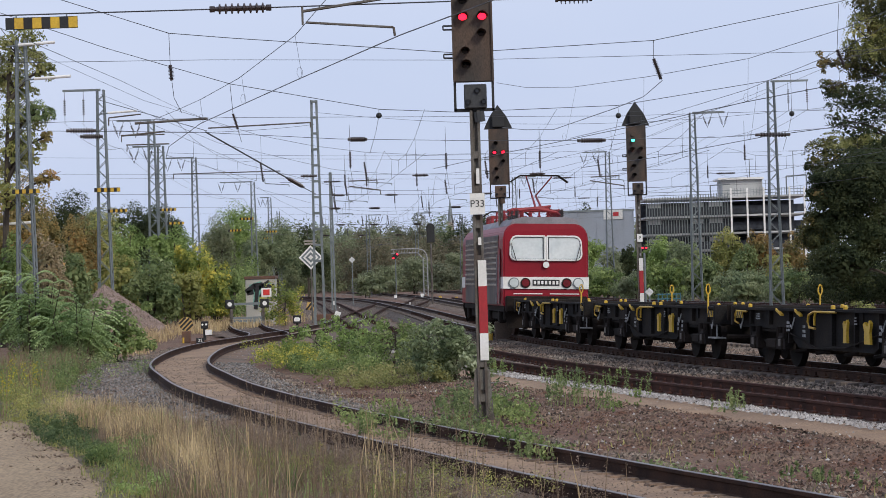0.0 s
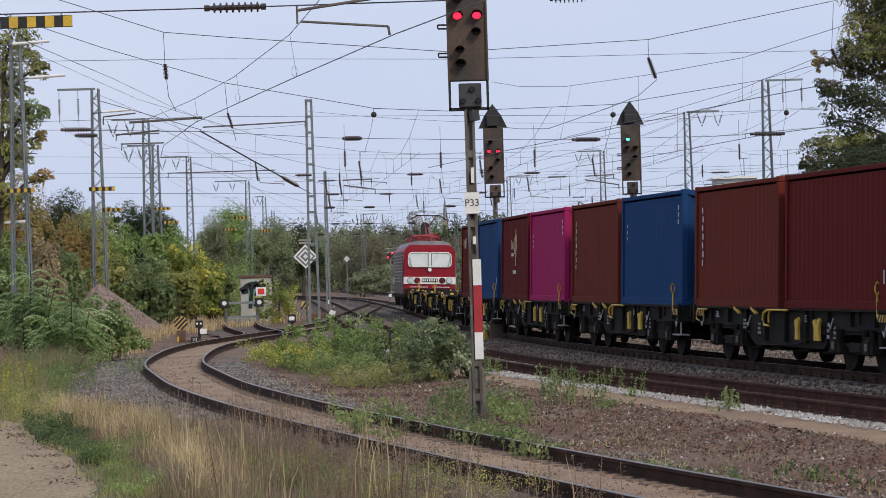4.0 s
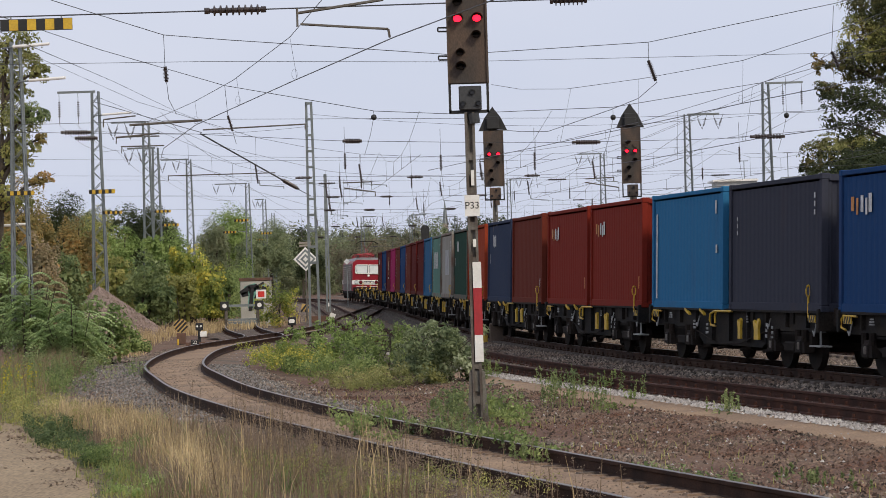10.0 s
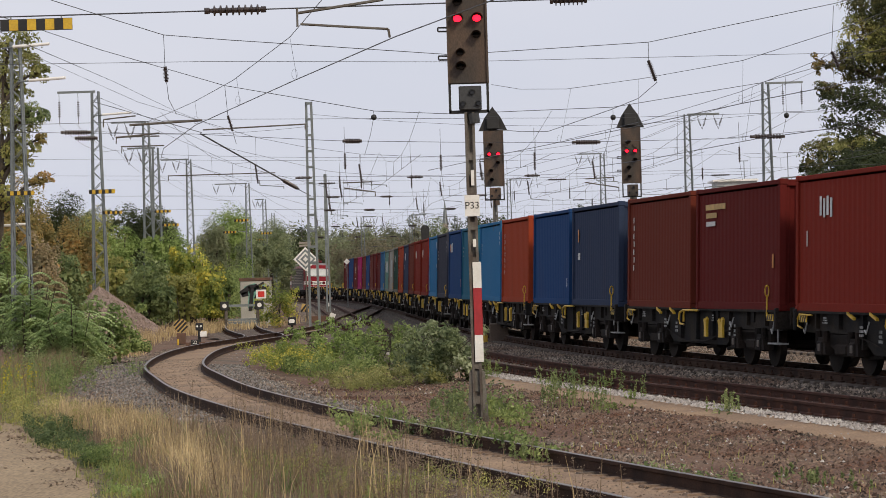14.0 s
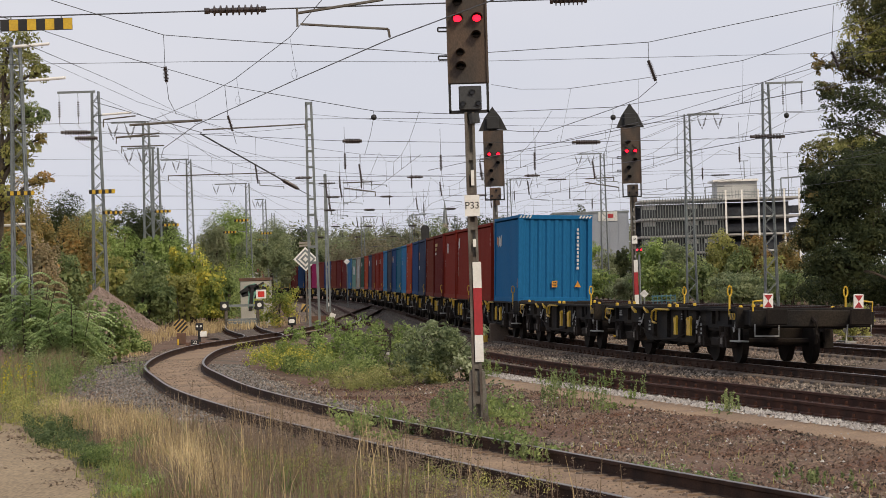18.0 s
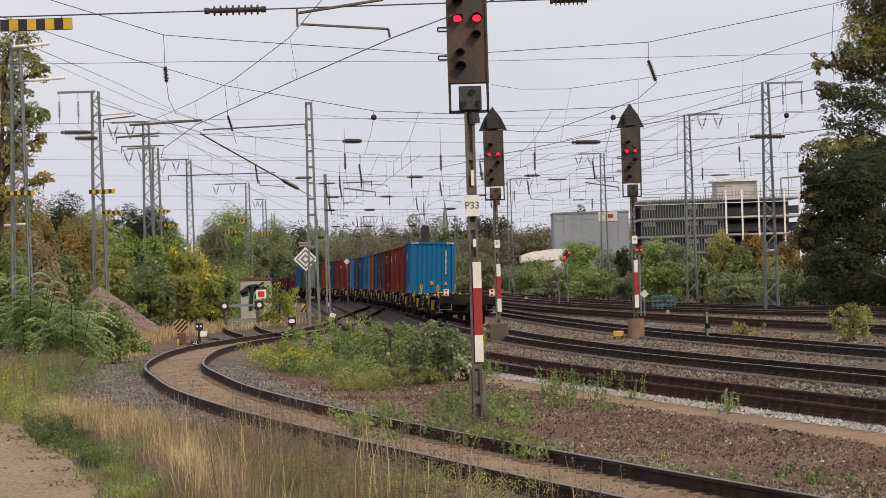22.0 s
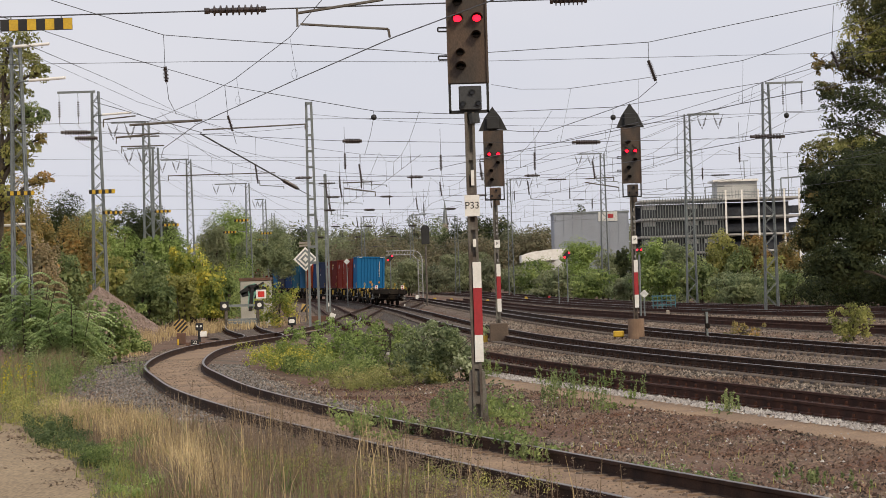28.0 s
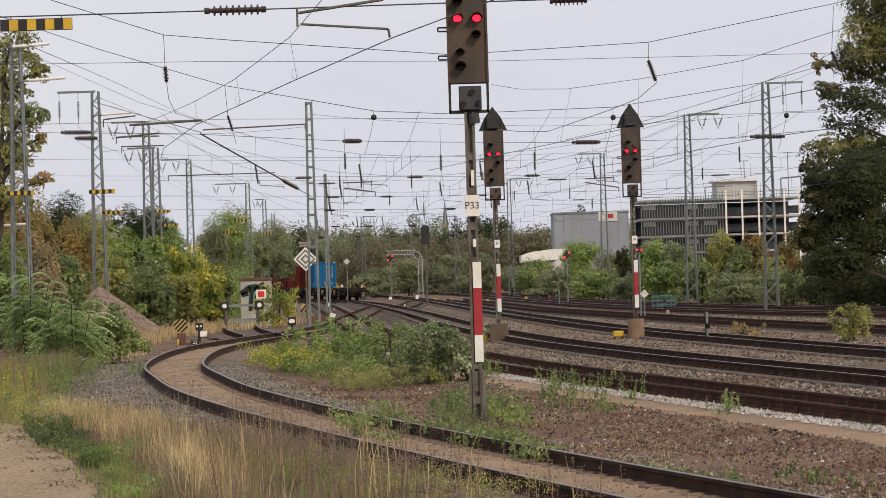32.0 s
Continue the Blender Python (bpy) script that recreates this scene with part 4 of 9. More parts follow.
        for sx, x in ((-1, 1.03), (1, 1.03)):
            bm = BM()
            rod(bm, (sx * x, sy * (hl - 0.05), 1.69), (sx * x, sy * (hl + 0.06), 1.69), 0.17, 18)
            part("headlight_rim", bm, M["galv"], th)
            bm = BM()
            rod(bm, (sx * x, sy * (hl + 0.05), 1.69), (sx * x, sy * (hl + 0.075), 1.69), 0.14, 18)
            part("headlight", bm, glass, th)
            bm = BM()
            rod(bm, (sx * 0.66, sy * (hl - 0.05), 1.69), (sx * 0.66, sy * (hl + 0.05), 1.69), 0.16, 18)
            part("tail_light_rim", bm, M["dark_steel"], th)
            bm = BM()
            rod(bm, (sx * 0.66, sy * (hl + 0.04), 1.69), (sx * 0.66, sy * (hl + 0.065), 1.69), 0.12, 18)
            part("tail_light", bm, mat("tail_red", (0.16, 0.01, 0.014), 0.2, bump=0), th)
        bm = BM()
        rod(bm, (0, sy * (hl - 0.05), 2.27), (0, sy * (hl + 0.03), 2.27), 0.10, 16)
        part("top_headlight", bm, M["white"], th)
        bm = BM()
        box(bm, (0, sy * (hl + 0.016), 1.70), (0.86, 0.03, 0.19))
        plate = part("number_panel", bm, M["black"], th)
        for k in range(7):
            bm = BM()
            box(bm, (-0.36 + k * 0.12, sy * (hl + 0.033), 1.70), (0.07, 0.012, 0.11))
            part("lettering_bar", bm, M["white"], plate)
        bm = BM()
        for x0, x1 in ((-1.05, -0.12), (0.12, 1.05)):
            tube(bm, [(x0, sy * (hl + 0.09), 1.34), (x1, sy * (hl + 0.09), 1.34)], 0.018)
        part("handrail", bm, M["white"], th)
        bm = BM()
        box(bm, (0, sy * (hl + 0.1), 1.02), (2.6, 0.25, 0.5), None, 0.03)
        prism(bm, [(-1.35, 0.85), (-1.2, 0.25), (1.2, 0.25), (1.35, 0.85)], "y", sy * (hl - 0.1), sy * (hl - 0.05))
        part("buffer_beam", bm, M["dark_steel"], th)
        for sx in (-1, 1):
            bm = BM()
            rod(bm, (sx * 0.875, sy * (hl + 0.2), 1.04), (sx * 0.875, sy * (hl + 0.52), 1.04), 0.11, 10)
            box(bm, (sx * 0.875, sy * (hl + 0.55), 1.04), (0.5, 0.06, 0.36), None, 0.03)
            part("buffer", bm, M["dark_steel"], th)
        # bogie
        bm = BM()
        for sx in (-1, 1):
            box(bm, (sx * 1.1, sy * 3.6, 0.62), (0.2, 4.6, 0.3), None, 0.04)
            for k in (-1.65, 1.65):
                box(bm, (sx * 1.2, sy * 3.6 + k, 0.6), (0.24, 0.4, 0.42), None, 0.04)
        box(bm, (0, sy * 3.6, 0.65), (2.2, 1.0, 0.3))
        bogie = part("bogie", bm, M["dark_steel"], th)
        for k in (-1.65, 1.65):
            bm = BM()
            for sx in (-1, 1):
                rod(bm, (sx * 0.71, sy * 3.6 + k, 0.62), (sx * 0.84, sy * 3.6 + k, 0.62), 0.62, 24)
            rod(bm, (-0.8, sy * 3.6 + k, 0.62), (0.8, sy * 3.6 + k, 0.62), 0.09, 8)
            part("wheelset", bm, M["rust_steel"], bogie)
    # side panels of the machine room, with pale louvre slats above
    side_dark = mat("side_panel_grey", (0.125, 0.098, 0.082), 0.6, 0, 0.2, 1.0, 20, 0.1, (0.055, 0.046, 0.042))
    slat_mat = mat("louvre_slat", (0.50, 0.45, 0.38), 0.6, 0.1, 0.15, 2, 30, 0.05)
    for sx in (-1, 1):
        bm = BM()
        box(bm, (sx * (hw + 0.004), 0, 2.1), (0.02, 2 * hl - 3.0, 2.25))
        part("side_panel", bm, side_dark, th)
        for b0 in (-4.3, -2.15, 0.0, 2.15, 4.3):
            for k in range(9):
                bm = BM()
                box(bm, (sx * (hw + 0.032), b0, 1.62 + k * 0.175), (0.05, 2.05, 0.05), Matrix.Rotation(sx * 0.3, 4, "Y"))
                part("louvre_slat", bm, slat_mat, th)
        bm = BM()
        box(bm, (sx * (hw + 0.03), -hl + 1.05, 1.9), (0.02, 0.62, 1.75))
        part("cab_door", bm, red, th)
        for k in (-0.42, 0.42):
            bm = BM()
            rod(bm, (sx * (hw + 0.06), -hl + 1.05 + k, 1.0), (sx * (hw + 0.06), -hl + 1.05 + k, 2.6), 0.018, 6)
            part("grab_rail", bm, M["cap"], th)
    # underframe skirt
    bm = BM()
    box(bm, (0, 0, 0.86), (2.6, 13.4, 0.22), None, 0.02)
    box(bm, (0, 0, 0.55), (2.4, 3.0, 0.5), None, 0.04)
    part("underframe", bm, M["dark_steel"], th)
    # roof gear: one raised pantograph near the rear, one folded
    rr = mat("roof_red", (0.30, 0.025, 0.03), 0.55, 0, 0.1, 3, 30, 0.05)
    for y0, up in ((-4.6, True), (4.6, False)):
        bm = BM()
        for sx in (-1, 1):
            bar(bm, (sx * 0.6, y0 - 0.8, 4.05), (sx * 0.6, y0 + 0.8, 4.05), 0.07, 0.07)
            for k in (-0.7, 0.7):
                rod(bm, (sx * 0.6, y0 + k, 3.8), (sx * 0.6, y0 + k, 4.03), 0.07, 8)
        for k in (-0.7, 0, 0.7):
            bar(bm, (-0.6, y0 + k, 4.05), (0.6, y0 + k, 4.05), 0.06, 0.06)
        base = part("pantograph_base", bm, rr, th)
        z1 = 5.15 if up else 4.2
        bm = BM()
        knee = (y0 + 1.0, 4.05 + (z1 - 4.05) * 0.48)
        for sx in (-1, 1):
            rod(bm, (sx * 0.1, y0 - 0.5, 4.08), (sx * 0.06, knee[0], knee[1]), 0.035, 6)
            rod(bm, (sx * 0.06, knee[0], knee[1]), (sx * 0.42, y0 - 0.4, z1), 0.024, 6)
        part("pantograph_arm", bm, rr, base)
        bm = BM()
        for k in (-0.12, 0.12):
            tube(bm, [(-0.95, y0 - 0.4 + k, z1 - 0.18), (-0.62, y0 - 0.4 + k, z1 + 0.04), (0.62, y0 - 0.4 + k, z1 + 0.04), (0.95, y0 - 0.4 + k, z1 - 0.18)], 0.022)
        part("collector_head", bm, M["dark_steel"], base)
    for k, y in enumerate((-6.1, -5.7, -5.3, -4.9, -4.3, -3.8)):
        wire_part("roof_pipe", [(-0.95 + 0.1 * (k % 3), y, 3.86), (-0.9, y, 4.02 + 0.05 * (k % 2)), (-0.2 + 0.15 * k, y + 0.1, 4.08 + 0.03 * k), (0.45, y + 0.2, 3.98), (0.6, y + 0.1, 3.86)], 0.045, th, 6, rr)
        for x in (-0.85, 0.62):
            bm = BM()
            for q in range(4):
                rod(bm, (x, y, 3.80 + 0.06 * q), (x, y, 3.83 + 0.06 * q), 0.075, 8)
            rod(bm, (x, y, 3.76), (x, y, 4.06), 0.04, 6)
            part("roof_insulator", bm, M["porcelain"], th)
    for k in range(9):
        bm = BM()
        for j in range(3):
            rod(bm, ((-0.7, 0.0, 0.7)[k % 3], -3.4 + k * 0.8, 3.85 + 0.07 * j), ((-0.7, 0.0, 0.7)[k % 3], -3.4 + k * 0.8, 3.89 + 0.07 * j), 0.07, 8)
        rod(bm, ((-0.7, 0.0, 0.7)[k % 3], -3.4 + k * 0.8, 3.8), ((-0.7, 0.0, 0.7)[k % 3], -3.4 + k * 0.8, 4.15), 0.035, 6)
        part("roof_insulator", bm, rr, th)
    bm = BM()
    tube(bm, [(-0.7, -3.4, 4.15), (0.0, -1.0, 4.18), (-0.7, 1.4, 4.15), (0.3, 3.0, 4.17)], 0.02)
    tube(bm, [(0.7, -2.8, 4.15), (0.0, 0.4, 4.2), (0.7, 2.0, 4.15)], 0.02)
    part("roof_line", bm, rr, th)
    return th


def train_motion():
    L = LINES["main"]
    for ob, back, lift in TRAIN:
        rows = []
        for k in range(33):
            s = S_LOCO + SPEED * (k - 0.07 * max(0, k - 27)) - back
            rows.append((float(k), on_line("main", s, 0.0, lift)))
        walk(ob, rows)


# ---- plants ----
F_GREEN = leafy("leaves_green", (0.101, 0.153, 0.052), (0.215, 0.283, 0.094), (0.403, 0.468, 0.169))
F_MUTE = leafy("leaves_willow", (0.121, 0.162, 0.084), (0.230, 0.273, 0.142), (0.378, 0.405, 0.223))
F_OAK = leafy("leaves_oak", (0.044, 0.054, 0.022), (0.098, 0.104, 0.038), (0.23, 0.18, 0.064))
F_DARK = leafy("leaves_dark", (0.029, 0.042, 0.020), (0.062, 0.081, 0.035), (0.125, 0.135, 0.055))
F_OLIVE = leafy("leaves_olive", (0.169, 0.190, 0.062), (0.319, 0.328, 0.107), (0.533, 0.481, 0.169))
F_RUSSET = leafy("leaves_russet", (0.196, 0.186, 0.080), (0.341, 0.275, 0.106), (0.580, 0.341, 0.123))
F_YELLOW = leafy("leaves_yellow", (0.149, 0.209, 0.057), (0.331, 0.371, 0.089), (0.891, 0.729, 0.135))
F_FRESH = leafy("leaves_fresh", (0.131, 0.194, 0.056), (0.250, 0.338, 0.100), (0.463, 0.562, 0.213))
F_BUSH = leafy("leaves_dogwood", (0.083, 0.116, 0.055), (0.220, 0.264, 0.127), (0.550, 0.594, 0.396))
F_SUMAC = leafy("leaves_sumac", (0.172, 0.247, 0.098), (0.310, 0.414, 0.167), (0.517, 0.621, 0.299))
F_BUSHDARK = leafy("leaves_dark_bush", (0.101, 0.146, 0.062), (0.203, 0.257, 0.105), (0.405, 0.446, 0.203))
F_PALE = leafy("leaves_pale", (0.175, 0.195, 0.070), (0.310, 0.315, 0.115), (0.47, 0.44, 0.19))
# distance haze put into the leaf colour: greyed tones with lifted darks
F_HAZE = leafy("leaves_hazed", (0.150, 0.170, 0.112), (0.200, 0.220, 0.135), (0.265, 0.255, 0.160))
F_HAZED_WILLOW = leafy("leaves_hazed_willow", (0.160, 0.190, 0.105), (0.240, 0.270, 0.150), (0.34, 0.35, 0.21))
F_HAZED_COPSE = leafy("leaves_hazed_copse", (0.140, 0.140, 0.088), (0.200, 0.185, 0.112), (0.255, 0.215, 0.140))
F_ORANGE = leafy("leaves_orange", (0.135, 0.150, 0.062), (0.285, 0.225, 0.088), (0.44, 0.245, 0.085))
F_FADED = leafy("leaves_faded", (0.180, 0.168, 0.093), (0.352, 0.292, 0.173), (0.540, 0.427, 0.285))
F_WEEDDARK = leafy("leaves_weed_dark", (0.045, 0.072, 0.032), (0.105, 0.150, 0.062), (0.23, 0.28, 0.12))
F_STRAW = leafy("straw", (0.283, 0.203, 0.106), (0.543, 0.407, 0.215), (0.826, 0.661, 0.389))
F_DEAD = leafy("dead_stems", (0.138, 0.098, 0.062), (0.263, 0.188, 0.119), (0.413, 0.312, 0.206))
F_FUZZ = leafy("dead_heads", (0.119, 0.088, 0.062), (0.231, 0.173, 0.128), (0.400, 0.306, 0.225))
BARK = mat("bark", (0.075, 0.060, 0.045), 0.9, 0, 0.3, 2, 25, 0.5, (0.05, 0.04, 0.03))


def leaf_cloud(rs, centres, radii, n, size, flat=0.5):
    """Leaves round clump centres: small pointed quads that face outwards, denser near each clump's skin."""
    k = rs.randint(0, len(centres), n)
    c, r = centres[k], radii[k]
    d = rs.normal(size=(n, 3))
    d /= np.linalg.norm(d, axis=1)[:, None]
    d[:, 2] *= 0.85
    p = c + d * (r * rs.uniform(0.3, 1.0, n) ** 0.6)[:, None]
    face = d * 0.9 + np.array([0, 0, 0.35]) + rs.normal(0, 0.32, (n, 3))
    u = np.cross(face, rs.normal(size=(n, 3)))
    u /= np.linalg.norm(u, axis=1)[:, None]
    w = np.cross(face, u)
    w /= np.linalg.norm(w, axis=1)[:, None]
    s = (size * rs.uniform(0.55, 1.35, n))[:, None]
    v = np.stack([p - u * s, p + w * s * flat, p + u * s, p - w * s * flat], 1).reshape(-1, 3)
    f = np.arange(n * 4).reshape(-1, 4)
    return v, f


def crown_points(rs, base, size, count, lumps=1.0):
    """Clump centres that fill an uneven crown of that size above base."""
    pts = rs.uniform(-1, 1, (count * 3, 3))
    keep = np.linalg.norm(pts * [1, 1, 1], axis=1) < 1.0 + 0.18 * np.sin(pts[:, 0] * 5 + pts[:, 2] * 4)
    pts = pts[keep][:count]
    out = np.empty_like(pts)
    out[:, 0] = base[0] + pts[:, 0] * size[0] / 2
    out[:, 1] = base[1] + pts[:, 1] * size[1] / 2
    out[:, 2] = base[2] + (pts[:, 2] + 1) * size[2] / 2
    return out


def tree(x, y, height, width, leaves, n, leaf, label, name="tree", low=0.12, seed=1, depth=None, z0=-0.28, clump=0.16, count=70, group=""):
    rs = np.random.RandomState(seed)
    th = thing(name, Matrix.Translation((x, y, z0)), label, "tree" if name == "tree" else "bush", group)
    depth = depth or width
    bm = BM()
    th_r = max(0.04, height * 0.022)
    top = Vector((0.05 * width, 0, height * 0.72))
    bend = Vector((rs.uniform(-0.1, 0.1) * width, 0, height * 0.35))
    rod(bm, (0, 0, 0), bend, th_r, 8, th_r * 0.75)
    rod(bm, bend, top, th_r * 0.75, 7, th_r * 0.3)
    cs = crown_points(rs, (0, 0, height * low), (width, depth, height * (1 - low)), count)
    for c in cs[:: max(1, len(cs) // 14)]:
        a = bend.lerp(top, rs.uniform(0, 0.8))
        rod(bm, a, Vector(c), th_r * 0.28, 5, th_r * 0.08)
    part("trunk", bm, BARK, th)
    radii = rs.uniform(0.6, 1.25, len(cs)) * clump * min(width, height)
    v, f = leaf_cloud(rs, cs, radii, n, leaf)
    v[:, 2] = np.maximum(v[:, 2], 0.02)
    raw("crown", v, f, leaves, th)
    return th


def hedge(name, label, x0, y0, x1, y1, depth, h0, h1, leaves, n, leaf, seed, clumps=160, rad=0.9, z0=-0.28):
    """A dense run of bushes between two ends: one mass that nobody could count."""
    rs = np.random.RandomState(seed)
    t = rs.uniform(0, 1, clumps)
    hh = (h0 + (h1 - h0) * t) * (0.78 + 0.22 * np.sin(t * 17 + seed) * np.sin(t * 41 + seed * 2) + 0.08 * rs.rand(clumps))
    dx, dy = x1 - x0, y1 - y0
    ln = math.hypot(dx, dy)
    q = rs.uniform(-0.5, 0.5, clumps) * depth
    cs = np.stack([x0 + dx * t - dy / ln * q, y0 + dy * t + dx / ln * q, z0 + hh * rs.uniform(0.08, 1.0, clumps) ** 0.75 - rad * 0.3], 1)
    rr = rad * rs.uniform(0.6, 1.35, clumps)
    v, f = leaf_cloud(rs, cs, rr, n, leaf)
    v[:, 2] = np.maximum(v[:, 2], z0)
    return tagged(raw(name, v, f, leaves), label, "bushes", kind="stuff")


def blades(name, label, zone, n, h0, h1, w, lean, material, seed, clump=0, category="grass"):
    """Standing blades: zone(rs, n) gives their feet; each bends over in two steps."""
    rs = np.random.RandomState(seed)
    if clump:
        c = zone(rs, max(4, int(n * 1.6 / clump)))
        p = c[rs.randint(0, len(c), n)]
        p[:, :2] += rs.normal(0, 0.10, (n, 2)) * [1.0, 1.8]
    else:
        p = zone(rs, n)
    n = len(p)
    h = rs.uniform(h0, h1, n)
    a = rs.uniform(0, 6.283, n)
    d = np.stack([np.cos(a), np.sin(a)], 1) * (rs.uniform(0, lean, n) * h)[:, None]
    b = a + rs.uniform(-1, 1, n) + 1.57
    s = np.stack([np.cos(b), np.sin(b)], 1) * (w * rs.uniform(0.6, 1.4, n))[:, None]
    v = np.zeros((n, 5, 3))
    v[:, 0, :2], v[:, 1, :2] = p[:, :2] - s, p[:, :2] + s
    v[:, 2, :2], v[:, 3, :2] = p[:, :2] + d * 0.35 + s * 0.7, p[:, :2] + d * 0.35 - s * 0.7
    v[:, 4, :2] = p[:, :2] + d
    v[:, 0, 2] = v[:, 1, 2] = p[:, 2]
    v[:, 2, 2] = v[:, 3, 2] = p[:, 2] + h * 0.6
    v[:, 4, 2] = p[:, 2] + h * (1 - 0.3 * (np.linalg.norm(d, axis=1) / np.maximum(h, 0.01)) ** 2)
    base = (np.arange(n) * 5)[:, None]
    f = [list(q) for q in (base + np.array([0, 1, 2, 3]))] + [list(q) for q in (base + np.array([3, 2, 4]))]
    return tagged(raw(name, v.reshape(-1, 3), f, material), label, category, kind="stuff")


def stalks(name, label, zone, n, h0, h1, material, head_material, seed, leaf=0.03, per=14, category="weeds"):
    """Branching weeds: a thin stalk with many small leaves or seed heads towards its top."""
    rs = np.random.RandomState(seed)
    p = zone(rs, n)
    n = len(p)
    h = rs.uniform(h0, h1, n)
    lean = rs.normal(0, 0.10, (n, 2)) * h[:, None]
    top = np.concatenate([p[:, :2] + lean, (p[:, 2] + h)[:, None]], 1)
    a = rs.uniform(0, 6.283, n)
    s = np.stack([np.cos(a), np.sin(a), np.zeros(n)], 1) * 0.005
    v1 = np.stack([p - s, p + s, top + s * 0.4, top - s * 0.4], 1).reshape(-1, 3)
    f1 = np.arange(n * 4).reshape(-1, 4)
    th = thing(name, None, label, category, kind="stuff")
    tagged(raw("stems", v1, f1, material, th), kind="stuff")
    k = np.repeat(np.arange(n), per)
    t = rs.uniform(0.25, 1.0, len(k)) ** 0.8
    c = p[k] + (top - p)[k] * t[:, None]
    off = rs.normal(0, 1, (len(k), 3)) * np.array([1, 1, 0.4]) * (0.09 * h[k] * (1.15 - t))[:, None]
    c = c + off
    u = rs.normal(size=(len(k), 3))
    u /= np.linalg.norm(u, axis=1)[:, None]
    w = np.cross(u, rs.normal(size=(len(k), 3)))
    w /= np.linalg.norm(w, axis=1)[:, None]
    sz = (leaf * rs.uniform(0.5, 1.4, len(k)))[:, None]
    v2 = np.stack([c - u * sz, c + w * sz * 0.4, c + u * sz, c - w * sz * 0.4], 1).reshape(-1, 3)
    tagged(raw("leaves", v2, np.arange(len(k) * 4).reshape(-1, 4), head_material, th), kind="stuff")
    return th


def litter():
    """Withered leaves in small drifts on the path, thickest towards its edge."""
    rs = np.random.RandomState(301)
    drifts = 46
    y = rs.uniform(26, 46, drifts)
    x = np.interp(y, [20, 27, 34, 44, 48], [-2.7, -3.45, -4.72, -7.0, -9.1]) - np.abs(rs.normal(0.05, 0.38, drifts))
    k = rs.randint(0, drifts, 950)
    p = np.stack([x[k] + rs.normal(0, 0.16, len(k)), y[k] + rs.normal(0, 0.22, len(k)), rs.uniform(-0.150, -0.135, len(k))], 1)
    a = rs.uniform(0, 6.283, len(k))
    u = np.stack([np.cos(a), np.sin(a), rs.normal(0, 0.25, len(k))], 1) * rs.uniform(0.014, 0.036, len(k))[:, None]
    w = np.stack([-np.sin(a), np.cos(a), rs.normal(0, 0.45, len(k))], 1) * rs.uniform(0.010, 0.020, len(k))[:, None]
    v = np.stack([p - u, p + w, p + u, p - w], 1).reshape(-1, 3)
    tagged(raw("leaf_litter", v, np.arange(len(v)).reshape(-1, 4), F_FUZZ), "withered brown leaves drifted along the path's edge", "leaves", kind="stuff")


def strip_zone(y0, y1, left, right, z=-0.22, bias=1.0):
    """Feet between two ragged edges given as (way ahead, offset) pairs."""
    ly, lx = zip(*left)
    ry, rx = zip(*right)

    def zone(rs, n):
        y = y0 + (y1 - y0) * rs.uniform(0, 1, n) ** bias
        a, b = np.interp(y, ly, lx), np.interp(y, ry, rx)
        x = a + (b - a) * rs.uniform(0, 1, n)
        dens = 0.5 + 0.5 * rough_noise(x, y, 1.6, 21) + 0.35 * rough_noise(x, y, 5.0, 22)
        keep = rs.uniform(0.22, 0.78, n) < dens
        return np.stack([x, y, np.full(n, z)], 1)[keep]
    return zone


def sumac(x, y, height, width, stems, label, seed):
    """A shrub of leaning shoots that carry long feathered leaves."""
    rs = np.random.RandomState(seed)
    th = thing("bush", Matrix.Translation((x, y, -0.28)), label, "bush")
    bm = BM()
    V = []
    for i in range(stems):
        a = rs.uniform(0, 6.283)
        r = width / 2 * rs.uniform(0, 1) ** 0.6
        top = np.array([r * math.cos(a), r * math.sin(a), height * rs.uniform(0.55, 1.0) * (1 - 0.35 * (r / (width / 2)) ** 2)])
        rod(bm, (top[0] * 0.35, top[1] * 0.35, 0), top, 0.022, 5, 0.01)
        for k in range(16):
            f = rs.uniform(0.35, 1.0)
            o = np.array([top[0] * (0.35 + 0.65 * f), top[1] * (0.35 + 0.65 * f), top[2] * f])
            b = rs.uniform(0, 6.283)
            d = np.array([math.cos(b), math.sin(b), 0.0])
            ln = rs.uniform(0.5, 0.95)
            n = 11
            for j in range(n):
                q = (j + 1) / n
                p = o + d * ln * q + np.array([0, 0, 0.28 * ln * math.sin(q * 2.2) - 0.42 * ln * q * q])
                side = np.array([-d[1], d[0], 0.0])
                for sg in (-1, 1):
                    tip = p + side * sg * 0.12 * (1.1 - 0.5 * q) + d * 0.03 + np.array([0, 0, -0.05])
                    w = d * 0.034
                    V += [p - w, tip - w * 0.3, tip + w * 0.3, p + w]
    tagged(part("woody_stem", bm, BARK, th), kind="stuff")
    v = np.array(V)
    raw("crown", v, np.arange(len(v)).reshape(-1, 4), F_SUMAC, th)
    return th


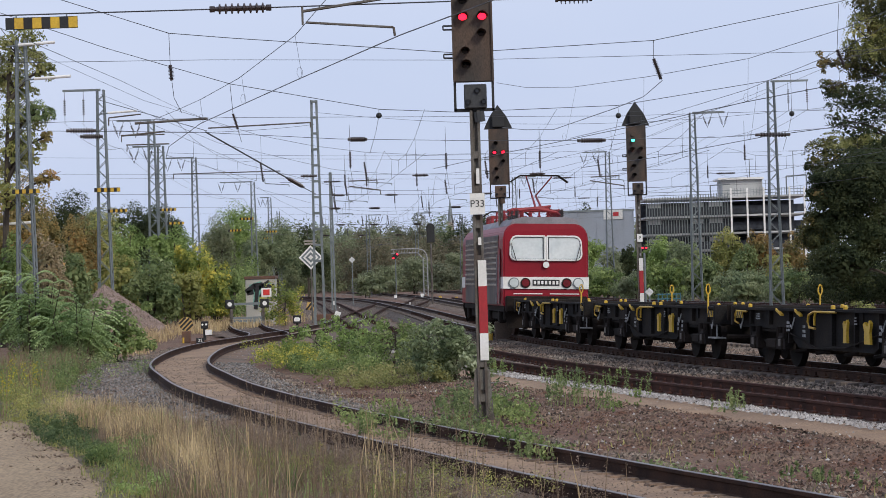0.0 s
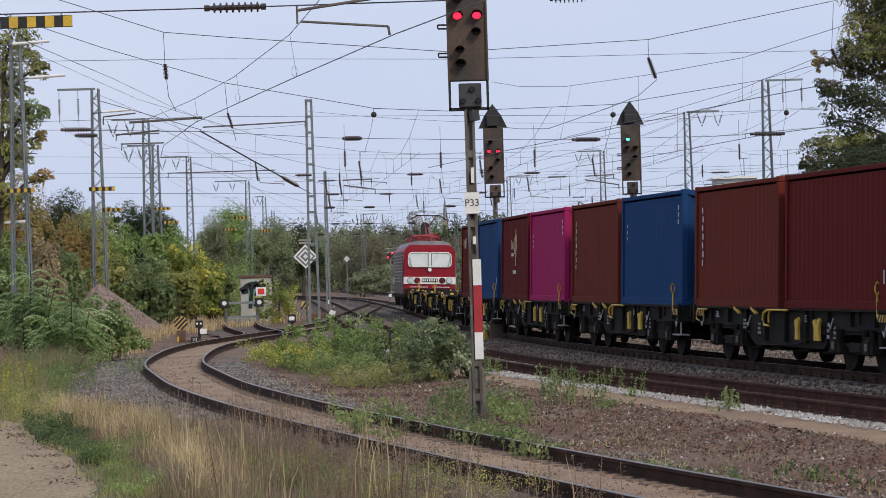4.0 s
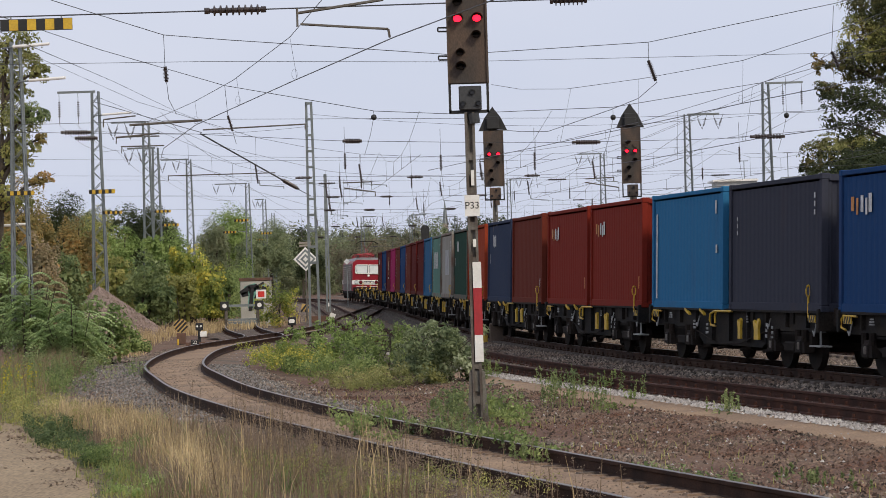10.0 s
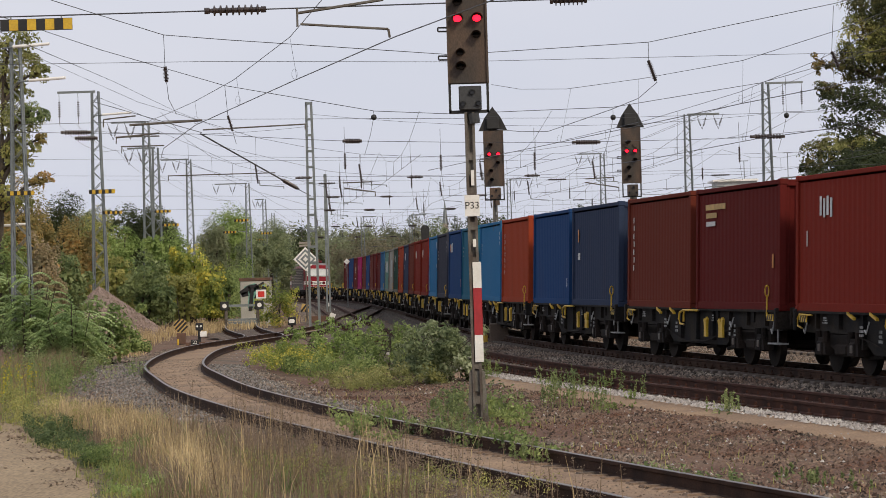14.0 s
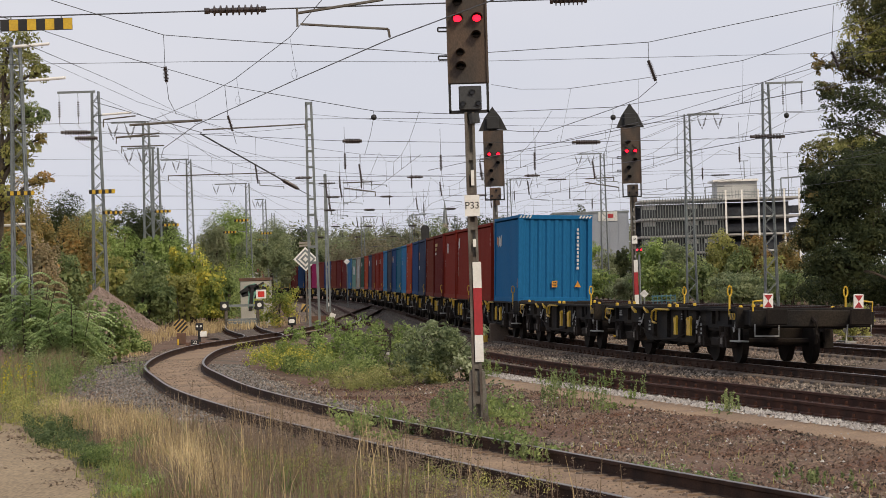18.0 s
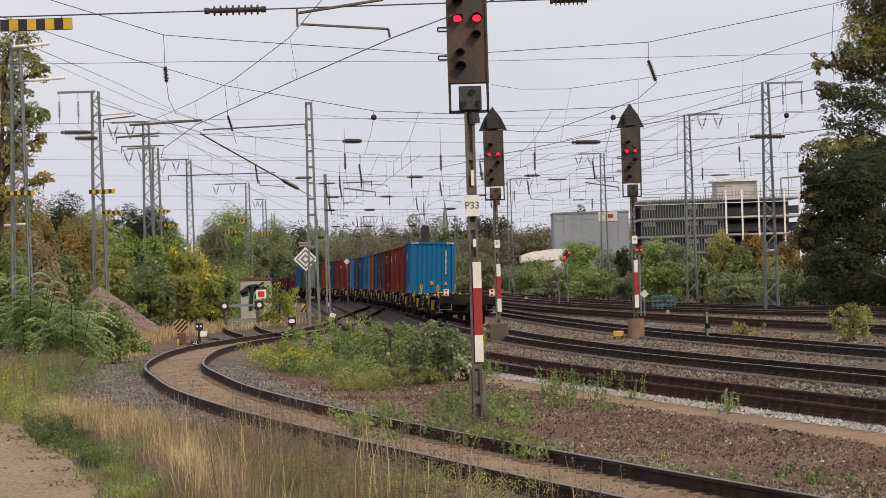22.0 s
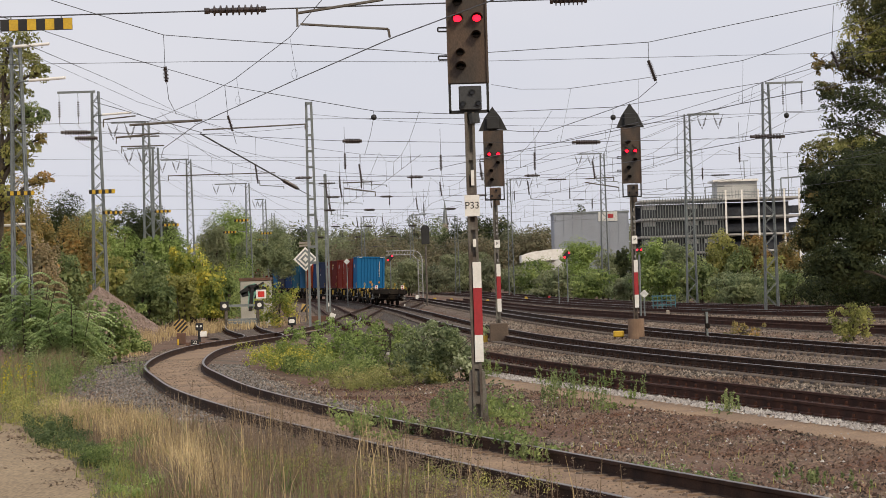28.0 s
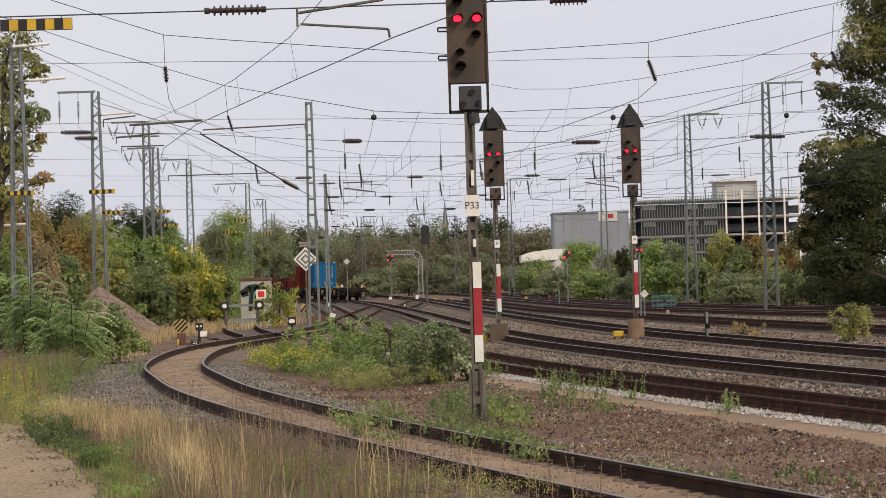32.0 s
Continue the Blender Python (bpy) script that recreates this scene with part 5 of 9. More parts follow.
def clumped(rs, centre, radii, n, leaf, clumps, gaps=0.0):
    """Leaves on the skins of clumps that fill an ellipsoid, with coarser ones in its heart."""
    centre, radii = np.asarray(centre, float), np.asarray(radii, float)
    c = rs.normal(size=(clumps, 3))
    c *= (rs.uniform(0.25, 1.0, clumps) ** 0.5 * 0.82 / np.linalg.norm(c, axis=1))[:, None]
    cr = rs.uniform(0.20, 0.40, clumps) * (1.0 + 0.35 * gaps)
    k = rs.randint(0, clumps, n)
    d = rs.normal(size=(n, 3))
    d /= np.linalg.norm(d, axis=1)[:, None]
    d[:, 2] = np.where(d[:, 2] < -0.3, -d[:, 2], d[:, 2])
    p = c[k] + d * (cr[k] * rs.uniform(0.45, 1.0, n) ** 0.5)[:, None]
    reach = np.linalg.norm(p, axis=1)
    p *= (np.minimum(reach, rs.uniform(0.90, 1.04, n)) / np.maximum(reach, 1e-6))[:, None]
    face = d * 0.8 + c[k] * 0.55 + np.array([0, 0, 0.30]) + rs.normal(0, 0.5, (n, 3))
    size = leaf * rs.uniform(0.6, 1.3, n)
    m = int(n * 0.10 * (1.0 - gaps))
    q = rs.normal(size=(m, 3))
    q *= (rs.uniform(0, 1, m) ** 0.4 * 0.66 / np.linalg.norm(q, axis=1))[:, None]
    p = np.concatenate([p, q])
    face = np.concatenate([face, q + rs.normal(0, 0.3, (m, 3))])
    size = np.concatenate([size, np.full(m, leaf * 2.4)])[:, None]
    p = centre + p * radii
    u = np.cross(face, rs.normal(size=face.shape))
    u /= np.linalg.norm(u, axis=1)[:, None]
    w = np.cross(face, u)
    w /= np.linalg.norm(w, axis=1)[:, None]
    return np.stack([p - u * size, p + w * size * 0.55, p + u * size, p - w * size * 0.55], 1).reshape(-1, 3)


def bush(x, y, height, width, leaves, label, name, seed):
    """A dense crown down to the ground on a few stems; a tree keeps a bare foot and a narrower base."""
    rs = np.random.RandomState(seed)
    th = thing(name, Matrix.Translation((x, y, -0.28)), label, name)
    is_tree = name == "tree"
    leaf = 0.036 + 0.00021 * y + (0.05 if y > 360 else 0.0)
    r = max(0.05, height * 0.02)
    for k in range(1 if is_tree else 3):
        bm = BM()
        top = Vector((rs.uniform(-0.25, 0.25) * width, rs.uniform(-0.2, 0.2) * width, height * rs.uniform(0.6, 0.85)))
        rod(bm, (top.x * 0.3, top.y * 0.3, 0), top * 0.55, r, 6, r * 0.7)
        rod(bm, top * 0.55, top, r * 0.7, 5, r * 0.2)
        part("trunk" if is_tree else "stem", bm, BARK, th)
    lobes = [((0, 0, height * 0.60), (width * 0.50, width * 0.45, height * 0.40))]
    for k in range(5 if is_tree else 6):
        a = rs.uniform(0, 6.283)
        q = rs.uniform(0.25, 0.42) * width
        rr = rs.uniform(0.22, 0.34)
        lobes.append(((math.cos(a) * q, math.sin(a) * q, height * rs.uniform(0.22 if not is_tree else 0.4, 0.86 - rr * 0.4)), (width * rr, width * rr, height * rr * rs.uniform(0.6, 0.85))))
    if not is_tree:
        lobes.append(((0, 0, height * 0.24), (width * 0.52, width * 0.42, height * 0.26)))
    vs = []
    for c, rad in lobes:
        area = 3.1416 * rad[0] * rad[2]
        vs.append(clumped(rs, c, rad, int(1.45 * area / leaf**2), leaf, max(7, int(area * 3.0))))
    v = np.concatenate(vs)
    v[:, 2] = np.maximum(v[:, 2], 0.02)
    raw("crown", v, np.arange(len(v)).reshape(-1, 4), leaves, th)
    return th


def lobed_tree(x, y, lobes, trunk, label, seed, leaf, gaps):
    """A large tree: a leaning trunk, a limb out to each lobe of leaves, and the lobes, each a crown part of its own."""
    rs = np.random.RandomState(seed)
    th = thing("tree", Matrix.Translation((x, y, -0.28)), label, "tree")
    bm = BM()
    foot, top = Vector((trunk[0], 0, 0)), Vector((trunk[1], 0, trunk[2]))
    rod(bm, foot, foot.lerp(top, 0.5), trunk[3], 10, trunk[3] * 0.7)
    rod(bm, foot.lerp(top, 0.5), top, trunk[3] * 0.7, 8, trunk[3] * 0.2)
    part("trunk", bm, BARK, th)
    for dx, dz, rx, rz, n, leaves in lobes:
        rx, rz = rx * rs.uniform(0.9, 1.15), rz * rs.uniform(0.9, 1.15)
        q = min(0.95, max(0.12, (dz - 1.2) / trunk[2]))
        a = foot.lerp(top, q)
        y0 = rs.uniform(-0.8, 0.8)
        c = Vector((dx, y0, dz))
        bm = BM()
        mid = a.lerp(c, 0.55) + Vector((0, 0, 0.25))
        rod(bm, a, mid, 0.11, 6, 0.06)
        rod(bm, mid, c, 0.06, 5, 0.03)
        for k in range(7):
            d = Vector((rs.uniform(-0.8, 0.8) * rx, rs.uniform(-0.8, 0.8) * rx, rs.uniform(-0.5, 0.7) * rz))
            rod(bm, mid.lerp(c, rs.uniform(0.4, 1)), c + d, 0.032, 4, 0.01)
        part("limb", bm, BARK, th)
        v = clumped(rs, c, (rx, rx, rz), n, leaf, max(6, int(rx * rz * 11)), gaps)
        v[:, 2] = np.maximum(v[:, 2], 0.02)
        raw("crown", v, np.arange(len(v)).reshape(-1, 4), leaves, th)
    return th


def build_plants():
    # trees and bushes beyond the curved siding, in the distance and along the outer tracks
    for i, (x, y, h, w, leaves, label, name) in enumerate((
        (-25.1, 178, 9.0, 4.2, F_DARK, "dark green tree rising above the hedge", "tree"),
        (-25.8, 168, 8.0, 2.7, F_RUSSET, "brown-leaved tree above the hedge", "tree"),
        (-21.8, 170, 7.6, 3.5, F_OLIVE, "yellow-green tree above the hedge", "tree"),
        (-21.1, 182, 8.6, 3.6, F_DARK, "dark green tree behind the masts", "tree"),
        (-23.3, 176, 8.1, 3.2, F_MUTE, "dull green tree between two masts", "tree"),
        (-19.4, 180, 7.9, 3.4, F_DARK, "dark green tree behind the twin masts", "tree"),
        (-19.5, 186, 7.6, 2.9, F_MUTE, "dull green tree behind the masts", "tree"),
        (-17.9, 112, 7.4, 3.0, F_RUSSET, "russet-brown bush turning to autumn", "bush"),
        (-16.2, 107, 4.9, 1.9, F_FADED, "faded pinkish-brown bush beside the mast", "bush"),
        (-17.0, 103, 4.6, 1.9, F_GREEN, "green bush at the mast's foot", "bush"),
        (-17.3, 124, 6.1, 2.0, F_RUSSET, "orange and yellow autumn bush", "bush"),
        (-17.6, 134, 6.1, 2.5, F_OLIVE, "light olive bush behind the gravel heap", "bush"),
        (-16.6, 117, 4.4, 2.0, F_BUSHDARK, "dark green bush below the autumn bush", "bush"),
        (-17.1, 127, 3.8, 2.3, F_OLIVE, "olive-green bush behind the gravel heap", "bush"),
        (-17.0, 140, 5.9, 2.5, F_FRESH, "mid-green bush behind the gravel heap", "bush"),
        (-14.3, 128, 4.2, 2.7, F_BUSHDARK, "rounded dark green bush beside the gravel heap", "bush"),
        (-16.1, 131, 3.9, 2.1, F_OLIVE, "olive bush beside the gravel heap", "bush"),
        (-15.1, 146, 5.8, 2.8, F_FRESH, "bright yellow-green bush of the hedge", "bush"),
        (-13.3, 141, 5.1, 2.2, F_YELLOW, "bush with yellow autumn leaves", "bush"),
        (-12.1, 138, 4.0, 1.7, F_YELLOW, "low bush with orange-yellow leaves", "bush"),
        (-13.4, 136, 3.3, 1.8, F_OLIVE, "low olive bush below the yellow one", "bush"),
        (-12.3, 150, 3.3, 1.2, F_GREEN, "low green bush beside the hut", "bush"),
        (-24.0, 300, 11.7, 6.6, F_FRESH, "light green tree in the distance", "tree"),
        (-25.3, 290, 9.6, 3.9, F_HAZED_WILLOW, "dull green tree in the distance", "tree"),
        (-17.8, 284, 9.2, 5.4, F_MUTE, "dark green tree in the distance", "tree"),
        (-19.2, 270, 7.4, 4.0, F_MUTE, "rounded dark tree in the distance", "tree"),
        (-15.9, 300, 8.6, 4.1, F_DARK, "dark tree behind the slim masts", "tree"),
        (-7.2, 300, 3.9, 5.0, F_HAZED_WILLOW, "grey-green willow bush by the far tracks", "bush"),
        (-9.0, 290, 3.0, 3.7, F_HAZED_WILLOW, "pale willow bush by the far tracks", "bush"),
        (-4.4, 330, 5.0, 6.0, F_HAZED_WILLOW, "dull green bush by the far tracks", "bush"),
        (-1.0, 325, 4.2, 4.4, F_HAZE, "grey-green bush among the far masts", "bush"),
        (2.6, 340, 5.8, 5.4, F_HAZED_WILLOW, "dull green bush by the far main track", "bush"),
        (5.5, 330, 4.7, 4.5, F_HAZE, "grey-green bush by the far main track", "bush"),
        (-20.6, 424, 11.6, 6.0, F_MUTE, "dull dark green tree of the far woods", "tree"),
        (-16.4, 431, 11.2, 5.6, F_HAZED_WILLOW, "grey-green tree of the far woods", "tree"),
        (-12.2, 426, 11.8, 5.8, F_HAZED_WILLOW, "grey-green tree of the far woods", "tree"),
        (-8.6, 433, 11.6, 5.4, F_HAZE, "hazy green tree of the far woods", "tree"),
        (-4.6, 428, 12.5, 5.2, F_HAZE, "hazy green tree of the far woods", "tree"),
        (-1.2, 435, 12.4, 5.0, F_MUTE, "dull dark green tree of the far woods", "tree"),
        (2.2, 430, 12.2, 5.2, F_DARK, "dark tree of the far woods", "tree"),
        (5.6, 425, 12.9, 5.4, F_DARK, "dark tree of the far woods", "tree"),
        (9.7, 430, 12.7, 3.9, F_DARK, "tall dark tree on the skyline", "tree"),
        (15.0, 420, 10.5, 8.5, F_HAZED_COPSE, "brown-green tree on the rise", "tree"),
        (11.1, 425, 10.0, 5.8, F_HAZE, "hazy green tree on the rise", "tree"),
        (19.3, 372, 12.3, 2.9, F_DARK, "pointed dark conifer behind the hall", "tree"),
        (9.3, 268, 4.3, 4.6, F_GREEN, "dark green bush below the shelter roof", "bush"),
        (7.3, 285, 3.7, 3.6, F_HAZED_WILLOW, "dull bush beside the far mast", "bush"),
        (12.1, 238, 5.7, 4.5, F_FRESH, "bright green bush in front of the hall", "bush"),
        (9.7, 236, 3.0, 4.5, F_HAZED_WILLOW, "low grey-green bush beside the outer tracks", "bush"),
        (13.6, 218, 4.3, 3.2, F_HAZED_WILLOW, "willow bush beside the outer tracks", "bush"),
        (14.7, 213, 4.5, 2.1, F_DARK, "dark bush beside the far signal", "bush"),
        (12.0, 206, 2.6, 4.3, F_GREEN, "low green bush beside the outer tracks", "bush"),
        (15.3, 195, 4.9, 3.2, F_FRESH, "light green bush in front of the parking deck", "bush"),
        (14.6, 177, 3.1, 2.8, F_GREEN, "yellow-green bush beside the crate", "bush"),
        (16.2, 184, 4.8, 2.7, F_MUTE, "pale willow bush in front of the parking deck", "bush"),
        (14.2, 200, 2.2, 2.7, F_HAZED_WILLOW, "low dull green bush beside the outer tracks", "bush"),
        (16.8, 173, 3.4, 2.7, F_BUSHDARK, "dark rounded bush beside the outermost track", "bush"),
        (19.0, 180, 5.5, 2.5, F_OLIVE, "yellow-green bush in front of the parking deck", "bush"),
        (19.7, 177, 4.1, 2.0, F_BUSHDARK, "dark bush between the autumn bushes", "bush"),
        (20.9, 178, 5.1, 2.2, F_ORANGE, "bush with orange autumn leaves", "bush"),
        (22.8, 174, 4.7, 2.6, F_ORANGE, "bush with orange and green leaves", "bush"),
        (20.9, 168, 3.3, 2.5, F_OLIVE, "olive bush behind the lattice mast", "bush"),
        (17.8, 162, 2.2, 3.8, F_MUTE, "low grey-green bush along the outermost track", "bush"),
        (20.5, 158, 2.2, 3.3, F_BUSHDARK, "low dark bush along the outermost track", "bush"),
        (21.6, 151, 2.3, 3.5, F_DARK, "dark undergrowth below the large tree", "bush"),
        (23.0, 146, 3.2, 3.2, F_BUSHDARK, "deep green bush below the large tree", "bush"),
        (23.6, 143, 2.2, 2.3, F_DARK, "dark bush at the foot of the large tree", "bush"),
    )):
        bush(x, y, h, w, leaves, label, name, 300 + i)
    lobed_tree(-16.9, 104, [(0.27, 11.69, 1.23, 1.15, 2120, F_PALE), (0.04, 10.37, 1.19, 1.26, 2238, F_PALE), (1.09, 9.12, 0.70, 0.65, 883, F_BUSHDARK), (0.22, 8.70, 1.12, 1.10, 1767, F_PALE), (0.73, 7.69, 0.62, 0.75, 765, F_PALE),
                            (-0.06, 7.27, 1.12, 1.01, 1649, F_OLIVE), (1.19, 8.23, 0.40, 0.35, 235, F_RUSSET), (1.21, 10.78, 0.62, 0.65, 471, F_PALE), (1.28, 6.57, 0.62, 0.45, 471, F_RUSSET), (-0.22, 5.94, 1.29, 1.10, 1767, F_OLIVE)],
               (-0.6, -0.1, 11.4, 0.16), "tall tree with dark and yellowing leaves", 3, 0.062, 0.5)
    lobed_tree(24.2, 141, [(-0.68, 15.74, 2.26, 2.34, 5580, F_OAK), (-1.49, 14.11, 1.79, 1.87, 3565, F_OLIVE), (-0.47, 13.03, 2.34, 1.95, 5115, F_OAK), (-2.07, 12.77, 1.33, 1.17, 1472, F_OAK), (-3.98, 13.07, 0.55, 0.78, 325, F_ORANGE), (-2.85, 12.86, 1.01, 0.55, 372, F_OAK),
                           (-3.61, 11.62, 1.01, 0.62, 620, F_OAK), (-2.48, 11.04, 1.72, 1.17, 1472, F_DARK), (-1.14, 10.64, 1.79, 1.72, 2015, F_DARK), (-3.42, 9.96, 1.01, 1.01, 434, F_DARK), (-2.08, 9.41, 1.79, 0.86, 775, F_DARK), (-3.16, 8.66, 1.87, 0.78, 1550, F_PALE),
                           (-1.66, 8.50, 1.72, 1.01, 1395, F_OLIVE), (-4.15, 7.73, 1.25, 1.17, 1472, F_OAK), (-4.85, 7.45, 0.47, 0.47, 201, F_DARK)], (0.5, -0.4, 15.5, 0.34), "large oak with thinning leaves, yellowing at the top", 41, 0.074, 0.45)
    # dark leaf tone on nearly every lobe stands in for shade below the oak
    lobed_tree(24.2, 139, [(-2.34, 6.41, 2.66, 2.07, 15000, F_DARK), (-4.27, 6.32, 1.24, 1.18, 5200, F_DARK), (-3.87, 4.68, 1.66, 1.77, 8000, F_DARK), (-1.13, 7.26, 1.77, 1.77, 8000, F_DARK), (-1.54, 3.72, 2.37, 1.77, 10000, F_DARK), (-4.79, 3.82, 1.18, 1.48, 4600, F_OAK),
                           (-4.54, 6.03, 0.77, 0.41, 700, F_ORANGE), (-2.90, 7.61, 1.18, 0.89, 3200, F_DARK), (-3.4, 2.2, 2.2, 1.5, 8000, F_DARK)], (0.4, -2.0, 7.0, 0.22), "broad tree below the oak, its leaves darkened for shade", 45, 0.074, 0.4)
    hedge("hedge", "dense mixed hedge along the embankment", -18.6, 112, -19.8, 160, 4.0, 4.0, 5.0, F_OLIVE, 20000, 0.08, 6, 120, 1.0)
    hedge("hedge", "olive-green hedge behind the gravel heap", -14.6, 150, -15.5, 190, 4.0, 3.2, 4.2, F_GREEN, 24000, 0.08, 7, 100, 0.9)
    # far woods in the leaf tones paled to suggest haze
    hedge("woods", "dull green woods behind the far tracks", -31, 396, -12, 410, 14, 11.2, 10.6, F_HAZED_WILLOW, 30000, 0.22, 15, 160, 2.1)
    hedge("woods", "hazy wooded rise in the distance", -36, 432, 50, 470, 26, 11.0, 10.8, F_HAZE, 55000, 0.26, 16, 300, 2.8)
    hedge("woods", "brown-green copse behind the yard", -13, 374, 6, 390, 14, 9.2, 8.6, F_HAZED_COPSE, 36000, 0.19, 17, 170, 1.9)
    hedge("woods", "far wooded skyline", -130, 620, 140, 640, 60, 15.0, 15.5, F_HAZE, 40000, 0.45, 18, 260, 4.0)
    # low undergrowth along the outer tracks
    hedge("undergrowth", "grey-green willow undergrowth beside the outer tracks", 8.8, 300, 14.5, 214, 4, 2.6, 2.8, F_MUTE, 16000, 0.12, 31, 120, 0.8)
    hedge("undergrowth", "dull green undergrowth beside the outer tracks", 14.4, 206, 21.5, 158, 4, 2.2, 2.4, F_MUTE, 26000, 0.09, 34, 170, 0.7)
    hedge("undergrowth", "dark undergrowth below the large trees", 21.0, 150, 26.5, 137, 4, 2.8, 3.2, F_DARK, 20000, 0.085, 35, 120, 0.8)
    # the bushy island between the siding and the loop
    tree(0.05, 57.0, 1.38, 1.6, F_BUSH, 6500, 0.050, "leafy dogwood bush beside the signal mast", "bush", seed=51, low=0.0, count=110, clump=0.15)
    tree(-0.55, 59.5, 1.25, 1.2, F_BUSH, 2200, 0.042, "lower dogwood bush with pale leaf tips", "bush", seed=55, low=0.0, count=60, clump=0.14)
    tree(-1.45, 64, 1.5, 2.0, F_GREEN, 3600, 0.042, "dense green bush beside the siding", "bush", seed=52, low=0.0, count=90, clump=0.12)
    tree(-2.6, 68, 1.4, 2.0, F_FRESH, 3000, 0.045, "light green bush beside the siding", "bush", seed=53, low=0.0, count=80, clump=0.13)
    tree(-3.7, 71, 1.1, 1.8, F_FRESH, 2600, 0.045, "low green bush with small flowers", "bush", seed=54, low=0.0, count=70, clump=0.14)
    hedge("ground_cover", "pale yellow-green creeping plants", -2.5, 56.8, -0.6, 57.6, 3.2, 0.42, 0.55, F_PALE, 5200, 0.03, 56, 90, 0.16, -0.25)
    hedge("ground_cover", "yellow-flowering low plants", -5.0, 73, -3.3, 66, 1.4, 0.75, 0.85, F_YELLOW, 5200, 0.035, 57, 90, 0.2, -0.25)
    hedge("ground_cover", "low dark green plants under the bushes", -3.4, 66, -1.4, 62, 1.6, 0.6, 0.6, F_GREEN, 5200, 0.035, 58, 90, 0.2, -0.25)
    # sumac at the gravel heap
    sumac(-12.0, 76, 3.0, 3.4, 17, "bushy sumac with long drooping bright leaves", 61)
    sumac(-10.5, 74.5, 2.2, 2.0, 13, "bright green sumac shoot with long leaves", 66)
    tree(-11.4, 77, 1.9, 3.6, F_GREEN, 3600, 0.07, "dark green shrub under the sumac", "bush", seed=67, low=0.0, count=70, clump=0.14)
    tree(-9.9, 79, 1.9, 2.2, F_GREEN, 3000, 0.07, "green shrub beside the gravel heap", "bush", seed=62, low=0.0, count=60, clump=0.15)
    tree(-8.3, 133, 2.2, 2.3, F_YELLOW, 2400, 0.07, "yellow-green shrub beside the buffer stop", "bush", seed=63, low=0.0, count=60, clump=0.15)
    tree(12.3, 80, 1.3, 1.35, F_OLIVE, 2600, 0.045, "yellowish-green sapling on the ballast", "bush", seed=64, low=0.0, count=50, clump=0.15)
    tree(9.4, 84, 0.65, 1.4, F_RUSSET, 900, 0.04, "low reddish weeds on the ballast", "bush", seed=65, low=0.0, count=40, clump=0.17)
    # weeds and grasses
    blades("dry_grass", "straw-coloured dry grass on the verge", strip_zone(27, 45, [(25, -2.3), (32, -3.4), (40, -5.5), (45, -6.9)], [(25, -1.7), (34, -3.0), (40, -4.4), (45, -6.1)], -0.22), 4800, 0.15, 0.66, 0.0038, 0.8, F_STRAW, 71, clump=22)
    blades("brown_grass", "browned grass among the straw", strip_zone(27, 45, [(25, -2.5), (32, -3.6), (40, -5.7), (45, -7.1)], [(25, -1.7), (34, -3.0), (40, -4.4), (45, -6.1)], -0.22), 3600, 0.12, 0.5, 0.004, 0.9, F_FUZZ, 171, clump=16)
    blades("fine_grass", "fine straw between the taller stems", strip_zone(24, 46, [(24, -2.4), (32, -3.5), (40, -5.7), (46, -7.4)], [(24, -0.2), (34, -2.2), (40, -3.8), (46, -5.8)], -0.22), 4200, 0.1, 0.5, 0.0036, 0.9, F_DEAD, 70, clump=16)
    blades("green_grass", "low green grass along the path", strip_zone(24, 46, [(24, -2.7), (30, -3.6), (36, -4.9), (46, -7.8)], [(24, -2.0), (30, -3.0), (36, -4.5), (46, -7.0)], -0.22), 2400, 0.05, 0.2, 0.006, 0.9, F_GREEN, 72)
    hedge("verge_weeds", "green weeds spreading on to the path", -3.5, 29.0, -4.4, 34.5, 0.5, 0.14, 0.24, F_GREEN, 1500, 0.015, 82, 34, 0.10, -0.2)
    blades("edge_grass", "thin grass creeping over the path's edge", strip_zone(24, 46, [(24, -3.15), (30, -3.95), (36, -5.2), (46, -8.3)], [(24, -2.5), (30, -3.3), (36, -4.6), (46, -7.4)], -0.2), 2600, 0.04, 0.17, 0.005, 1.0, F_OLIVE, 88, clump=18)
    hedge("verge_weeds", "small green weeds among the straw", -2.9, 28, -3.4, 31, 0.5, 0.2, 0.26, F_GREEN, 1800, 0.016, 86, 40, 0.09, -0.2)
    hedge("verge_weeds", "dark green bramble at the path's edge", -5.3, 37, -6.5, 43, 0.75, 0.22, 0.40, F_WEEDDARK, 5200, 0.022, 83, 90, 0.12, -0.2)
    hedge("verge_weeds", "dark bramble creeping along the path", -4.35, 33.5, -5.3, 37.5, 0.45, 0.12, 0.26, F_WEEDDARK, 2600, 0.018, 283, 60, 0.09, -0.2)
    hedge("verge_weeds", "bright green weeds with tiny flowers by the path", -3.55, 28.2, -3.0, 30.5, 0.6, 0.2, 0.3, F_FRESH, 3200, 0.017, 186, 40, 0.11, -0.2)
    hedge("verge_weeds", "green weeds between the straw and the path", -4.6, 33.5, -4.1, 36.0, 0.5, 0.26, 0.34, F_GREEN, 3000, 0.018, 187, 36, 0.12, -0.2)
    hedge("verge_weeds", "olive weeds behind the bramble", -5.6, 41, -8.6, 50, 1.2, 0.5, 0.7, F_OLIVE, 9000, 0.02, 87, 120, 0.18, -0.22)
